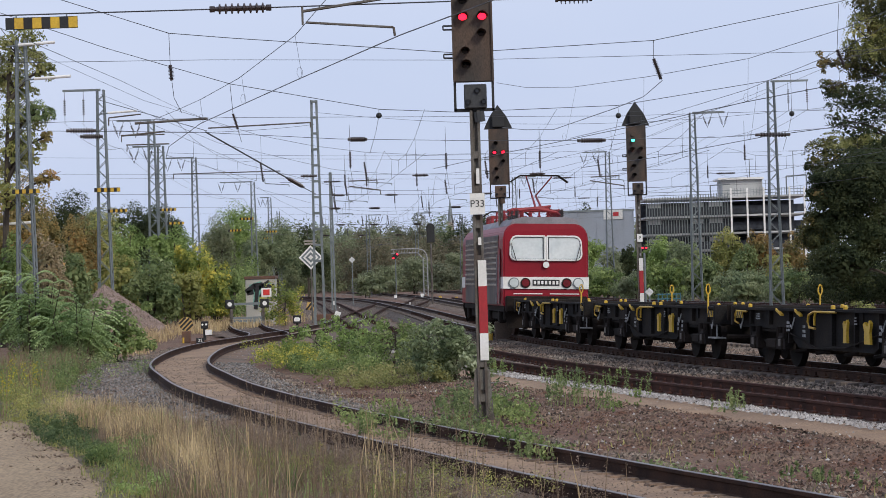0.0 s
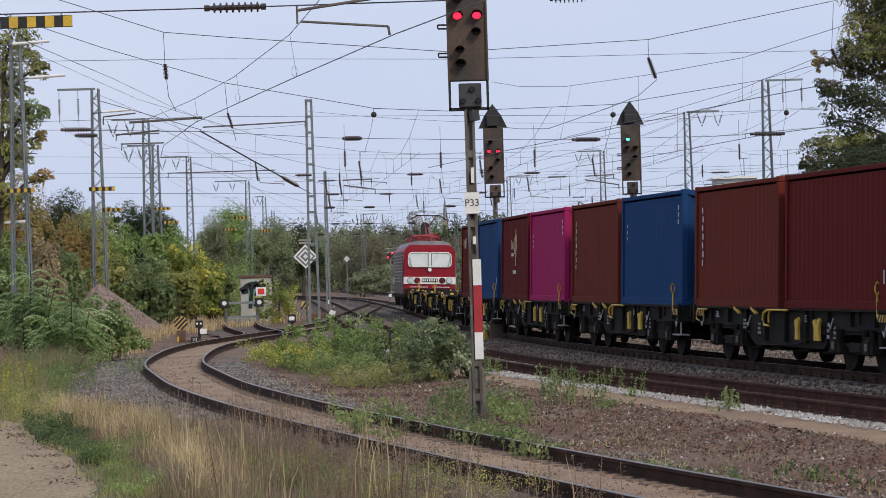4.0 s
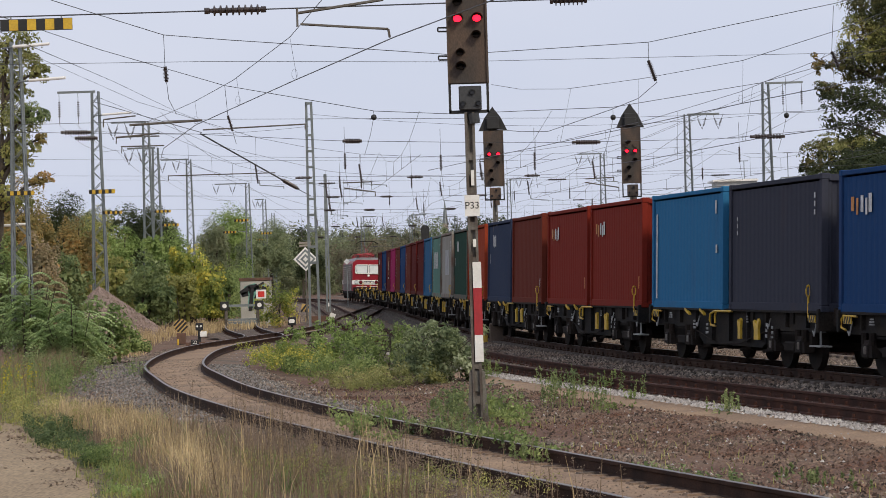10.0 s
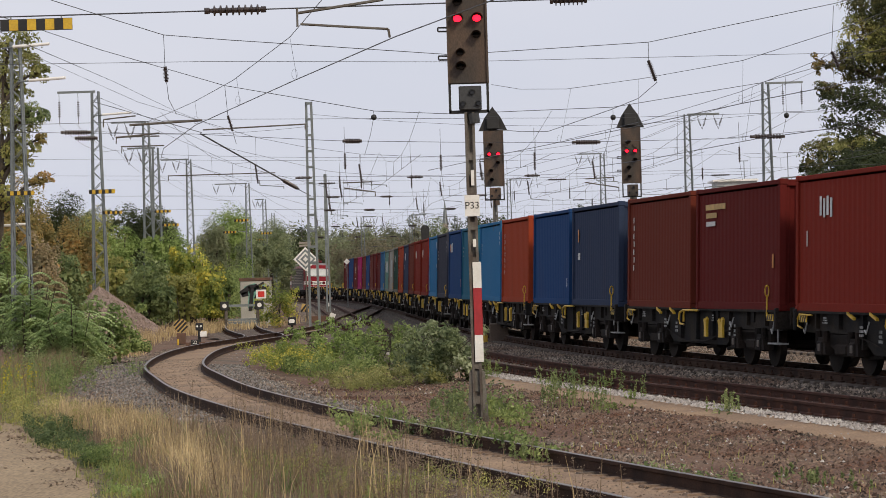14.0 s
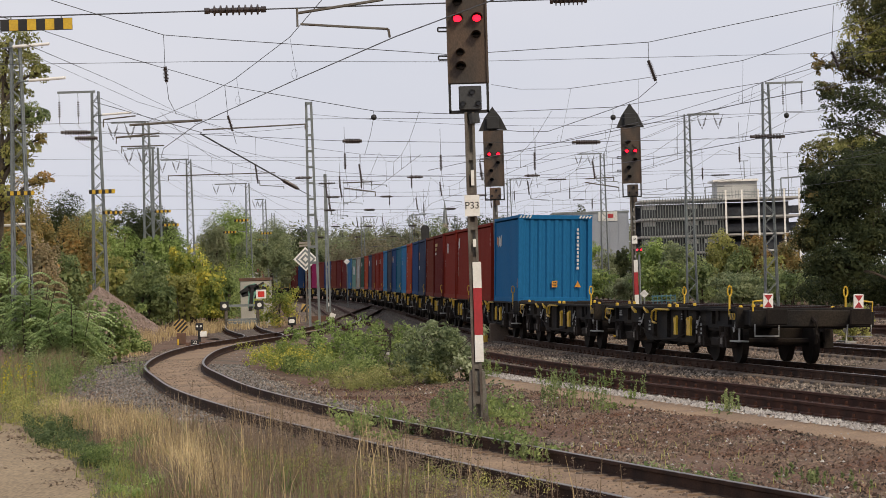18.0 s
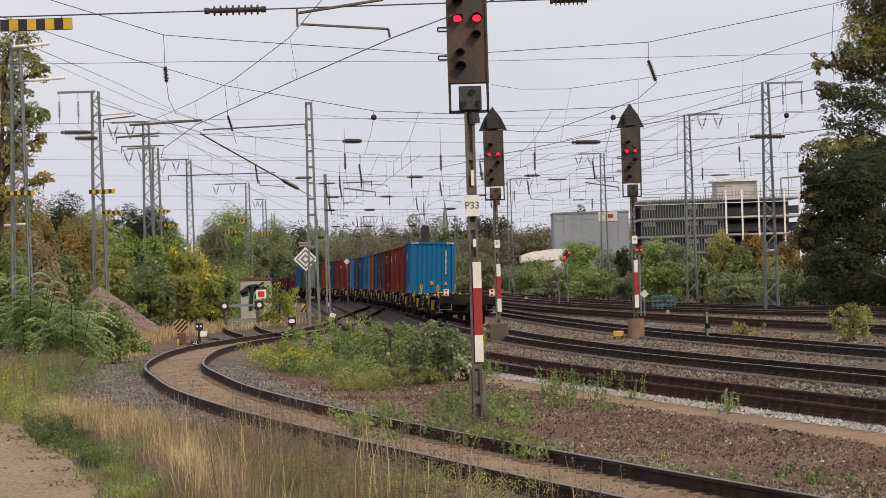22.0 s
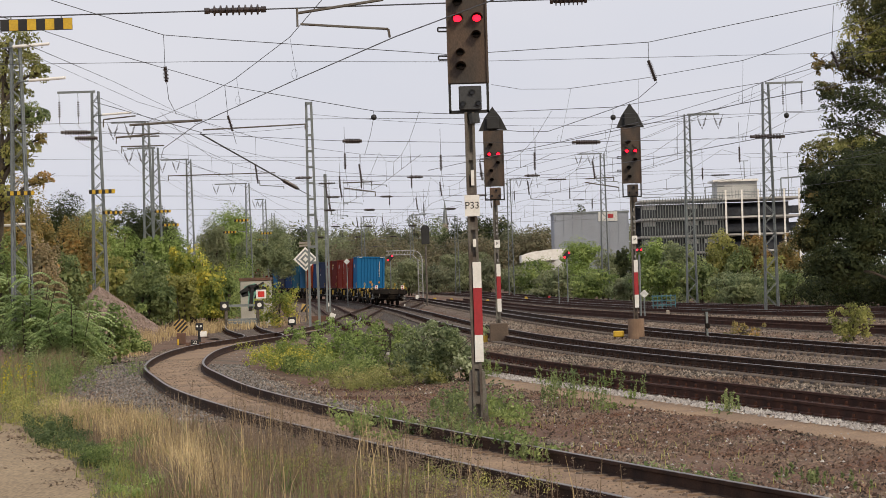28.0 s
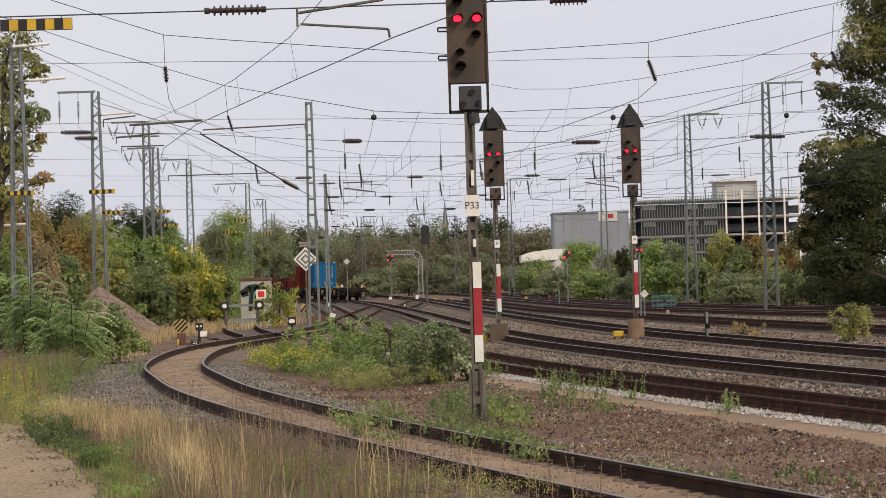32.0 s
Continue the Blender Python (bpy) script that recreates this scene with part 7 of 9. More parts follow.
# ---- overhead line masts ----
def lattice_mast(x, y, z_top, base_w, top_w, label, arm=0.0, arm_ins=2, vee=False):
    """A four-legged steel lattice mast; arm: reach of its top arm (negative to the left)."""
    th = thing("catenary_mast", Matrix.Translation((x, y, -0.28)), label, "mast", "overhead line masts")
    h = z_top + 0.28

    def wd(z):
        return base_w + (top_w - base_w) * z / h
    for sx in (-1, 1):
        for sy in (-1, 1):
            bm = BM()
            bar(bm, (sx * wd(0) / 2, sy * wd(0) / 2, 0), (sx * wd(h) / 2, sy * wd(h) / 2, h), 0.065, 0.065)
            part("leg", bm, M["galv"], th)
    bm = BM()
    z, k = 0.2, 1
    while z < h - 0.4:
        z2 = min(h, z + wd(z) * 1.05)
        for sy in (-1, 1):
            bar(bm, (k * wd(z) / 2, sy * wd(z) / 2, z), (-k * wd(z2) / 2, sy * wd(z2) / 2, z2), 0.055, 0.025)
        for sx in (-1, 1):
            bar(bm, (sx * wd(z) / 2, k * wd(z) / 2, z), (sx * wd(z2) / 2, -k * wd(z2) / 2, z2), 0.025, 0.055)
        z, k = z2, -k
    tagged(part("bracing", bm, M["galv"], th), kind="stuff")
    if arm:
        bm = BM()
        bar(bm, (0, 0, h), (arm, 0, h), 0.12, 0.1)
        a = part("cross_arm", bm, M["galv"], th)
        for i in range(arm_ins):
            ax = arm * (0.96 - 0.5 * i)
            bm = BM()
            for sx in ((-1, 1) if vee else (0,)):
                a0, b0 = Vector((ax + sx * 0.32, 0, h)), Vector((ax, 0, h - (0.95 if vee else 1.5)))
                rod(bm, a0, b0, 0.013, 5)
                for j in range(7):
                    q = 0.30 + 0.07 * j
                    rod(bm, a0.lerp(b0, q), a0.lerp(b0, q + 0.03), 0.06, 8)
            part("insulator", bm, M["porcelain"], a)
    return th


def ladder_mast(x, y, z_top, w, label):
    """Two channels that spread towards the foot, joined by battens in the upper part."""
    th = thing("catenary_mast", Matrix.Translation((x, y, -0.28)), label, "mast", "overhead line masts")
    h = z_top + 0.28
    foot = w * 1.75

    def half(z):
        return (foot + (w - foot) * z / h) / 2
    for sx in (-1, 1):
        bm = BM()
        bar(bm, (sx * (half(0) - 0.03), 0, 0), (sx * (half(h) - 0.03), 0, h), 0.055, 0.12)
        part("channel", bm, M["galv"], th)
    z = 3.2
    while z < h:
        bm = BM()
        box(bm, (0, -0.08, z), (2 * half(z) - 0.02, 0.02, 0.12))
        part("batten", bm, M["galv"], th)
        z += 0.78
    return th


def hazard_board(x, y, z, w, back=0.6, mx=0.0, label="black and yellow striped height board"):
    th = thing("hazard_board", Matrix.Translation((x, y, z)), label, "board", "striped boards on the span wires")
    n = 8
    bm = BM()
    box(bm, (0, 0, 0), (w, 0.03, w * 0.165), None, 0.004)
    part("board", bm, M["black"], th)
    for sx in (-0.35, 0.35):
        bm = BM()
        if back > 0:
            bar(bm, (sx * w, 0.01, 0), (mx + sx * 0.2, back, 0.05), 0.03, 0.03)
        else:
            rod(bm, (sx * w, 0, 0), (sx * w, 0, -back), 0.012, 5)
        part("bracket", bm, M["galv"], th)
    for k in range(n // 2):
        bm = BM()
        box(bm, ((-0.5 + (k * 2 + 1.5) / n) * w, -0.017, 0), (w / n, 0.008, w * 0.15))
        part("yellow_stripe", bm, M["yellow"], th)
    return th


def build_masts():
    for x, y, zt, bw, arm in ((-15.4, 97, 11.1, 0.72, 0), (-15.9, 123, 11.1, 0.68, -1.75), (-16.25, 147, 11.1, 0.62, -1.9), (-16.3, 152, 9.9, 0.62, -1.6), (-18.3, 193, 11.1, 0.6, -2.0), (-17.8, 244, 11.1, 0.6, -3.0), (-18.7, 280, 10.7, 0.55, -1.0), (-21, 330, 10.5, 0.5, 0)):
        lattice_mast(x, y, zt, bw, 0.30, "grey-green steel lattice mast of the overhead line", arm, vee=y > 140)
    for x, y, zt, bw, arm in ((17.0, 138, 11.6, 0.66, 1.95), (15.3, 164, 11.6, 0.62, 2.0), (13.1, 215, 11.6, 0.6, -2.0), (6.8, 267, 11.6, 0.55, 2.2), (-4.0, 340, 10, 0.5, 2), (1.6, 310, 9.0, 0.5, -2), (-9.0, 300, 9.0, 0.45, 1.5)):
        lattice_mast(x, y, zt, bw, 0.30, "grey steel lattice mast beyond the tracks", arm, vee=y > 150)
    ladder_mast(-6.37, 130, 10.8, 0.30, "tall grey mast of two channels with battens")
    ladder_mast(-7.85, 180, 9.2, 0.15, "slim grey mast beside the tracks")
    for x, y, z, w, bk, mx in ((-6.48, 43, 6.36, 1.17, -0.14, 0), (-15.29, 96.5, 5.55, 1.0, 0.4, 0), (-15.65, 122.5, 6.44, 1.2, 0.4, 0), (-15.2, 122.5, 5.46, 0.9, 0.4, -0.6), (-15.4, 146.5, 6.1, 0.9, 0.5, -0.85), (-15.5, 151.5, 5.45, 0.95, 0.4, -0.7),
                               (-18.4, 243.4, 7.7, 1.3, 0.5, 0.5), (-19.5, 243.4, 6.65, 1.2, 0.5, 1.6), (-18.6, 279.5, 7.1, 1.2, 0.4, 0), (-19.2, 279.5, 6.4, 1.1, 0.4, 0.5)):
        hazard_board(x, y, z, w, bk, mx)


# ---- small things beside the tracks ----
def disc(bm, c, r, t=0.02):
    rod(bm, c, (c[0], c[1] - t, c[2]), r, 20)


def build_small():
    # buffer stop of the dead-end track
    th = thing("buffer_stop", Matrix.Translation((-10.0, 131, -0.2)) @ Matrix.Rotation(0.12, 4, "Z"), "grey steel buffer stop with two round buffers", "buffer stop")
    for sx in (-1, 1):
        bm = BM()
        bar(bm, (sx * 0.78, 0, 0), (sx * 0.78, 0, 1.25), 0.14, 0.14)
        bar(bm, (sx * 0.78, 1.7, 0), (sx * 0.78, 0.05, 1.1), 0.1, 0.1)
        part("post", bm, M["mast_brown"], th)
        bm = BM()
        box(bm, (sx * 0.86, -0.06, 1.12), (0.42, 0.14, 0.44), None, 0.02)
        b = part("buffer_block", bm, M["black"], th)
        bm = BM()
        disc(bm, (sx * 0.86, -0.13, 1.12), 0.11)
        part("white_disc", bm, M["white"], b)
    for z in (0.28, 0.42, 1.12):
        bm = BM()
        bar(bm, (-0.85, -0.02, z), (0.85, -0.02, z), 0.10, 0.12)
        part("cross_beam", bm, M["galv"], th)
    bm = BM()
    box(bm, (0.98, 0.3, 1.65), (0.50, 0.03, 0.44), None, 0.005)
    pl = part("stop_panel", bm, M["white"], th, "white panel with a red square")
    bm = BM()
    box(bm, (0.98, 0.28, 1.65), (0.32, 0.02, 0.28))
    part("red_square", bm, mat("signal_red_paint", (0.65, 0.03, 0.02), 0.5), pl)
    # small hut with graffiti
    th = thing("equipment_hut", Matrix.Translation((-9.7, 137, -0.28)), "pale concrete hut with black and green graffiti", "hut")
    bm = BM()
    box(bm, (0, 0, 1.2), (1.5, 1.8, 2.4), None, 0.03)
    part("wall", bm, mat("hut_wall", (0.50, 0.48, 0.42), 0.85, 0, 0.1, 1.0, 20, 0.1, (0.40, 0.38, 0.33)), th)
    bm = BM()
    box(bm, (0, 0, 2.47), (1.6, 1.9, 0.16), None, 0.02)
    part("roof", bm, M["rust"], th)
    g_b, g_g = M["black"], mat("graffiti_green", (0.22, 0.48, 0.38), 0.7)
    for a, b, w in (((-0.14, 1.0), (-0.04, 2.2), 0.5), ((-0.5, 1.9), (0.1, 2.1), 0.42), ((0.3, 1.85), (0.62, 2.05), 0.4)):
        bm = BM()
        box(bm, ((a[0] + b[0]) / 2, -0.903, (a[1] + b[1]) / 2), (math.hypot(b[0] - a[0], b[1] - a[1]), 0.01, w), Matrix.Rotation(-math.atan2(b[1] - a[1], b[0] - a[0]), 4, "Y"), 0.004)
        part("graffiti_fill", bm, g_g, th)
    for a, b, w in (((-0.68, 1.78), (-0.3, 2.05), 0.26), ((-0.62, 1.7), (-0.4, 1.74), 0.24), ((-0.3, 2.08), (0.1, 2.16), 0.16), ((0.1, 2.06), (0.45, 2.27), 0.15), ((0.16, 1.98), (0.68, 2.02), 0.24), ((0.35, 1.86), (0.66, 1.84), 0.14), ((-0.25, 0.9), (-0.14, 2.0), 0.2), ((0.0, 1.5), (0.3, 2.0), 0.13), ((-0.02, 1.0), (0.08, 1.55), 0.14)):
        bm = BM()
        box(bm, ((a[0] + b[0]) / 2, -0.912, (a[1] + b[1]) / 2), (math.hypot(b[0] - a[0], b[1] - a[1]) + w * 0.5, 0.012, w), Matrix.Rotation(-math.atan2(b[1] - a[1], b[0] - a[0]), 4, "Y"), 0.005)
        part("graffiti_stroke", bm, g_b, th)
    # diamond sign
    th = thing("diamond_sign", Matrix.Translation((-7.05, 136, -0.25)), "white double-edged diamond board on a post", "sign")
    bm = BM()
    rod(bm, (0, 0.03, 0), (0, 0.03, 4.1), 0.045, 8)
    part("post", bm, M["mast_brown"], th)
    for r, mt, t in ((0.62, "white", 0.0), (0.51, "galv", 0.012), (0.39, "white", 0.024), (0.27, "galv", 0.036), (0.13, "white", 0.048)):
        bm = BM()
        prism(bm, [(-r, 0), (0, -r), (r, 0), (0, r)], "y", -0.02 - t, 0.0 - t)
        bmesh.ops.translate(bm, vec=(0, 0, 3.4), verts=bm.verts)
        part("diamond_ring", bm, M[mt], th)
    for z in (4.10, 4.24):
        bm = BM()
        box(bm, (0, 0, z), (0.62, 0.02, 0.10))
        part("top_board", bm, M["concrete"], th)
    # post at the tracks with a dark cap
    th = thing("track_post", Matrix.Translation((7.92, 80.5, -0.28)), "slim grey post with a dark cross cap", "post")
    bm = BM()
    box(bm, (0, 0, 0.5), (0.085, 0.085, 1.1), None, 0.01)
    part("post", bm, M["galv"], th)
    bm = BM()
    box(bm, (0, 0, 1.1), (0.28, 0.12, 0.07), None, 0.02)
    part("cap", bm, M["black"], th)
    bm = BM()
    rod(bm, (-0.03, -0.06, 0.2), (-0.05, -0.06, 1.05), 0.018, 6)
    box(bm, (0.03, -0.06, 0.62), (0.12, 0.06, 0.16), None, 0.02)
    part("switch", bm, M["dark_steel"], th)
    # yellow trackside box beside the drum
    th = thing("trackside_box", Matrix.Translation((5.75, 88.3, -0.25)), "small yellow trackside box on short legs", "box")
    bm = BM()
    box(bm, (0, 0, 0.24), (0.36, 0.3, 0.2), None, 0.03)
    part("case", bm, M["yellow"], th)
    for sx in (-1, 1):
        bm = BM()
        box(bm, (sx * 0.12, 0, 0.07), (0.05, 0.05, 0.16))
        part("leg", bm, M["rust"], th)
    th = thing("trackside_box", Matrix.Translation((1.32, 88.2, -0.25)), "small yellow trackside box beside the signal", "box")
    bm = BM()
    box(bm, (0, 0, 0.2), (0.14, 0.25, 0.32), None, 0.03)
    part("case", bm, M["yellow"], th)
    # striped disc and point lamp by the dead-end track
    th = thing("hazard_disc", Matrix.Translation((-10.15, 102, -0.25)), "round black and yellow striped disc on a brown box", "marker")
    bm = BM()
    box(bm, (0, 0.1, 0.22), (0.34, 0.3, 0.44), None, 0.02)
    part("box", bm, M["rust"], th)
    bm = BM()
    disc(bm, (0, 0, 0.72), 0.27, 0.03)
    d = part("disc", bm, M["mark_gold"], th)
    for k in (-0.19, -0.065, 0.065, 0.19):
        bm = BM()
        ln = 2 * math.sqrt(0.265**2 - k**2) * 0.96
        box(bm, (k * 0.7071, -0.034, 0.72 - k * 0.7071), (0.07, 0.006, ln), Matrix.Rotation(math.pi / 4, 4, "Y"))
        part("stripe", bm, M["black"], d)
    bm = BM()
    box(bm, (-0.1, -0.2, 0.1), (0.06, 0.06, 0.22))
    part("peg", bm, M["yellow"], th)
    th = thing("point_signal", Matrix.Translation((-9.35, 101, -0.25)), "low black shunting signal with two white lamps", "signal")
    bm = BM()
    box(bm, (0, 0, 0.68), (0.28, 0.16, 0.28), None, 0.02)
    rod(bm, (0, 0, 0), (0, 0, 0.6), 0.06, 8)
    hd = part("head", bm, M["black"], th)
    for sx in (-1, 1):
        bm = BM()
        disc(bm, (sx * 0.07, -0.08, 0.70), 0.04)
        part("lamp", bm, M["white"], hd)
    bm = BM()
    box(bm, (0.16, -0.15, 0.40), (0.26, 0.03, 0.2), None, 0.01)
    part("name_plate", bm, M["white"], th)
    th = thing("track_number_sign", Matrix.Translation((-9.2, 97.5, -0.26)), "small black sign with white numerals", "sign")
    bm = BM()
    box(bm, (0, 0, 0.18), (0.3, 0.05, 0.2), None, 0.01)
    pl = part("plate", bm, M["black"], th)
    text_mesh("22", 0.17, M["white"], pl, Matrix.Translation((0, -0.03, 0.18)) @ FACE)
    bm = BM()
    box(bm, (0.1, 0.1, 0.08), (0.9, 0.12, 0.2), None, 0.01)
    part("stand", bm, M["rust"], th)
    th = thing("point_lantern", Matrix.Translation((-6.6, 114.5, -0.25)), "black point lantern with a white bar", "lantern")
    bm = BM()
    rod(bm, (0, 0, 0), (0, 0, 0.4), 0.05, 8)
    box(bm, (0, 0, 0.58), (0.34, 0.3, 0.36), None, 0.03)
    ln = part("lantern", bm, M["black"], th)
    bm = BM()
    prism(bm, [(-0.13, 0.56), (-0.10, 0.50), (0.10, 0.50), (0.13, 0.56), (0.13, 0.62), (0.08, 0.67), (-0.08, 0.67), (-0.13, 0.62)], "y", -0.165, -0.155)
    part("white_face", bm, M["white"], ln)
    th = thing("point_machine", Matrix.Translation((-6.9, 140, -0.25)), "rusty point machine with a striped board", "machine")
    bm = BM()
    box(bm, (0.3, 0, 0.25), (0.9, 0.4, 0.35), None, 0.03)
    part("case", bm, M["rust"], th)
    bm = BM()
    box(bm, (-0.4, -0.2, 0.85), (0.5, 0.03, 0.4), Matrix.Rotation(0.2, 4, "Y"))
    bd = part("board", bm, M["mark_gold"], th)
    for k in (-0.12, 0.1):
        bm = BM()
        box(bm, (-0.4 + k, -0.22, 0.85), (0.09, 0.01, 0.48), Matrix.Rotation(0.7, 4, "Y"))
        part("stripe", bm, M["black"], bd)
    bm = BM()
    box(bm, (0.95, -0.1, 0.35), (0.3, 0.04, 0.4), Matrix.Rotation(0.4, 4, "Y"))
    part("white_plate", bm, M["white"], th)
    # distant signals
    th = thing("railway_signal", Matrix.Translation((-1.33, 205, -0.2)), "distant dark signal seen from behind on a thin mast", "signal")
    bm = BM()
    rod(bm, (0, 0, 0), (0, 0, 4.7), 0.07, 8)
    part("mast", bm, M["mast_brown"], th)
    bm = BM()
    box(bm, (0, 0, 5.3), (0.62, 0.2, 1.1), None, 0.03)
    rod(bm, (0, 0.12, 5.9), (0, -0.12, 5.9), 0.34, 16)
    part("screen", bm, M["black"], th)
    for x, y, z, d in ((-5.2, 260, 4.0, 0.17), (9.3, 200, 3.4, 0.15), (9.0, 122, 3.05, 0.08)):
        th = thing("distant_signal", Matrix.Translation((x, y, -0.25)), "small distant signal with two lit red lamps", "signal")
        bm = BM()
        rod(bm, (0, 0.05, 0), (0, 0.05, z), 0.05, 8)
        part("mast", bm, M["galv"], th)
        bm = BM()
        box(bm, (0, 0, z + 0.22), (d * 3.6, 0.12, d * 2.6), Matrix.Rotation(-0.75 if y > 130 else 0.0, 4, "Y"), 0.02)
        hd = part("head", bm, M["black"], th)
        for k in (-1, 1):
            bm = BM()
            disc(bm, (k * d * 1.1, -0.09, z + 0.22 + (k * d * 1.1 if y > 130 else 0)), d * 0.5)
            part("lamp", bm, M["red_glow"], hd)
    for x, y, z, r in ((8.2, 190, 2.8, 0.30), (9.1, 121, 1.0, 0.20), (-8.0, 220, 3.5, 0.26)):
        th = thing("diamond_marker", Matrix.Translation((x, y, -0.25)), "small pale diamond marker on a post", "sign")
        bm = BM()
        rod(bm, (0, 0.03, 0), (0, 0.03, z + 0.2), 0.04, 6)
        part("post", bm, M["galv"], th)
        bm = BM()
        prism(bm, [(-r, z + 0.25), (0, z + 0.25 - r), (r, z + 0.25), (0, z + 0.25 + r)], "y", -0.02, 0.0)
        part("diamond", bm, M["mark_white"], th)
    # gravel heap
    rs = np.random.RandomState(9)
    n, m_ = 40, 14
    v, f = [], []
    for j in range(m_ + 1):
        q = j / m_
        for i in range(n):
            a = 2 * math.pi * i / n
            r = q * (2.9 + 0.25 * math.sin(3 * a) + 0.15 * math.sin(5 * a + 1))
            zz = 2.35 * (1 - q) ** 1.0 + rs.uniform(-0.05, 0.05)
            v.append((r * math.cos(a) * 1.0, r * math.sin(a) * 1.5, max(zz, -0.02) if j < m_ else -0.05))
    for j in range(m_):
        for i in range(n):
            f.append((j * n + i, j * n + (i + 1) % n, (j + 1) * n + (i + 1) % n, (j + 1) * n + i))
    hp = raw("rubble_heap", v, f, mat("heap", (0.25, 0.185, 0.155), 0.95, 0, 0.4, 1.2, 9, 0.8, (0.19, 0.14, 0.115), bump_dist=0.06))
    hp.matrix_basis = Matrix.Translation((-15.7, 121, -0.28))
    tagged(hp, "reddish-grey heap of gravel", "heap", kind="stuff")
    bm = BM()
    box(bm, (0, 0, 0.25), (0.75, 0.5, 0.5), None, 0.06)
    th = part("concrete_block", bm, M["concrete"], None, "", Matrix.Translation((-13.4, 112, -0.28)) @ Matrix.Rotation(0.4, 4, "Z"))
    tagged(th, "pale concrete block at the heap's foot", "block")


    # stripes of small trackside markers out in the yard
    for i, (x, y, w, h, mt) in enumerate(((-7.9, 190, 0.12, 0.16, "white"), (-5.6, 160, 0.10, 0.2, "white"), (-5.3, 260, 0.5, 0.5, "white"), (-2.7, 262, 0.55, 0.6, "white"), (-0.9, 250, 0.5, 0.28, "yellow"), (0.6, 235, 0.5, 0.3, "yellow"), (-3.0, 200, 0.16, 0.3, "white"), (2.4, 240, 0.4, 0.4, "white"), (7.0, 228, 0.45, 0.35, "yellow"), (8.9, 226, 0.4, 0.4, "red"), (10.9, 130, 0.3, 0.35, "concrete"), (-9.4, 215, 0.3, 0.5, "white"), (3.5, 215, 0.4, 0.3, "yellow"))):
        th = thing("track_marker", Matrix.Translation((x, y, -0.25)), "small %s marker box beside the track" % {"white": "white", "yellow": "yellow", "red": "red", "concrete": "pale"}[mt], "marker", "markers in the yard")
        bm = BM()
        w, h = w * 0.55, h * 0.6
        box(bm, (0, 0, h / 2 + 0.12), (w, 0.2, h), None, 0.02)
        part("case", bm, M[mt], th)
        bm = BM()
        box(bm, (0, 0.03, 0.08), (w * 0.4, 0.1, 0.18))
        part("stand", bm, M["dark_steel"], th)
    # white lamp tubes on the nearest mast
    for x, y, z in ((-14.75, 96.6, 10.9), (-14.2, 96.6, 9.65), (-14.85, 122.6, 10.0), (-16.9, 104.2, 4.55)):
        th = thing("mast_lamp", Matrix.Translation((x, y, z)), "white tubular lamp on an arm of the mast", "lamp")
        bm = BM()
        rod(bm, (-0.7, 0.1, 0), (0.65, 0, 0.06), 0.055, 8)
        part("tube", bm, M["white"], th)
        bm = BM()
        rod(bm, (-1.1, 0.2, -0.04), (-0.6, 0.1, 0), 0.03, 6)
        part("arm", bm, M["galv"], th)
    # boards and debris by the near signal, a pale slab on the verge
    for x, y, w, a, c, lab in ((1.25, 54.6, 0.42, 0.3, "concrete", "short pale broken board on the rubble"), (0.95, 54.0, 0.6, -0.2, "mast_brown", "weathered brown board on the rubble"), (1.7, 55.0, 0.3, 1.0, "mast_brown", "splintered brown board on the rubble")):
        bm = BM()
        box(bm, (0, 0, 0.05), (w, 0.18, 0.09), Matrix.Rotation(0.08, 4, "Y"), 0.012)
        tagged(part("loose_board", bm, M[c], None, "", Matrix.Translation((x, y, -0.24)) @ Matrix.Rotation(a, 4, "Z")), lab, "board")
    bm = BM()
    box(bm, (0, 0, 0.05), (0.26, 0.3, 0.10), None, 0.03)
    tagged(part("stone_slab", bm, M["pale_stones"], None, "", Matrix.Translation((-4.35, 43.6, -0.21)) @ Matrix.Rotation(0.3, 4, "Z")), "pale flat stone lying on the verge", "stone")
    th = thing("mesh_crate", Matrix.Translation((12.2, 148, -0.25)), "teal steel mesh crate by the bushes", "crate")
    teal = mat("crate_teal", (0.06, 0.17, 0.20), 0.6)
    for z in (0.1, 0.35, 0.6, 0.85):
        bm = BM()
        box(bm, (0, 0, z), (1.3, 0.8, 0.06))
        part("rail", bm, teal, th)
    for k in range(6):
        bm = BM()
        box(bm, (-0.62 + k * 0.248, -0.4, 0.48), (0.05, 0.05, 0.9))
        part("bar", bm, teal, th)


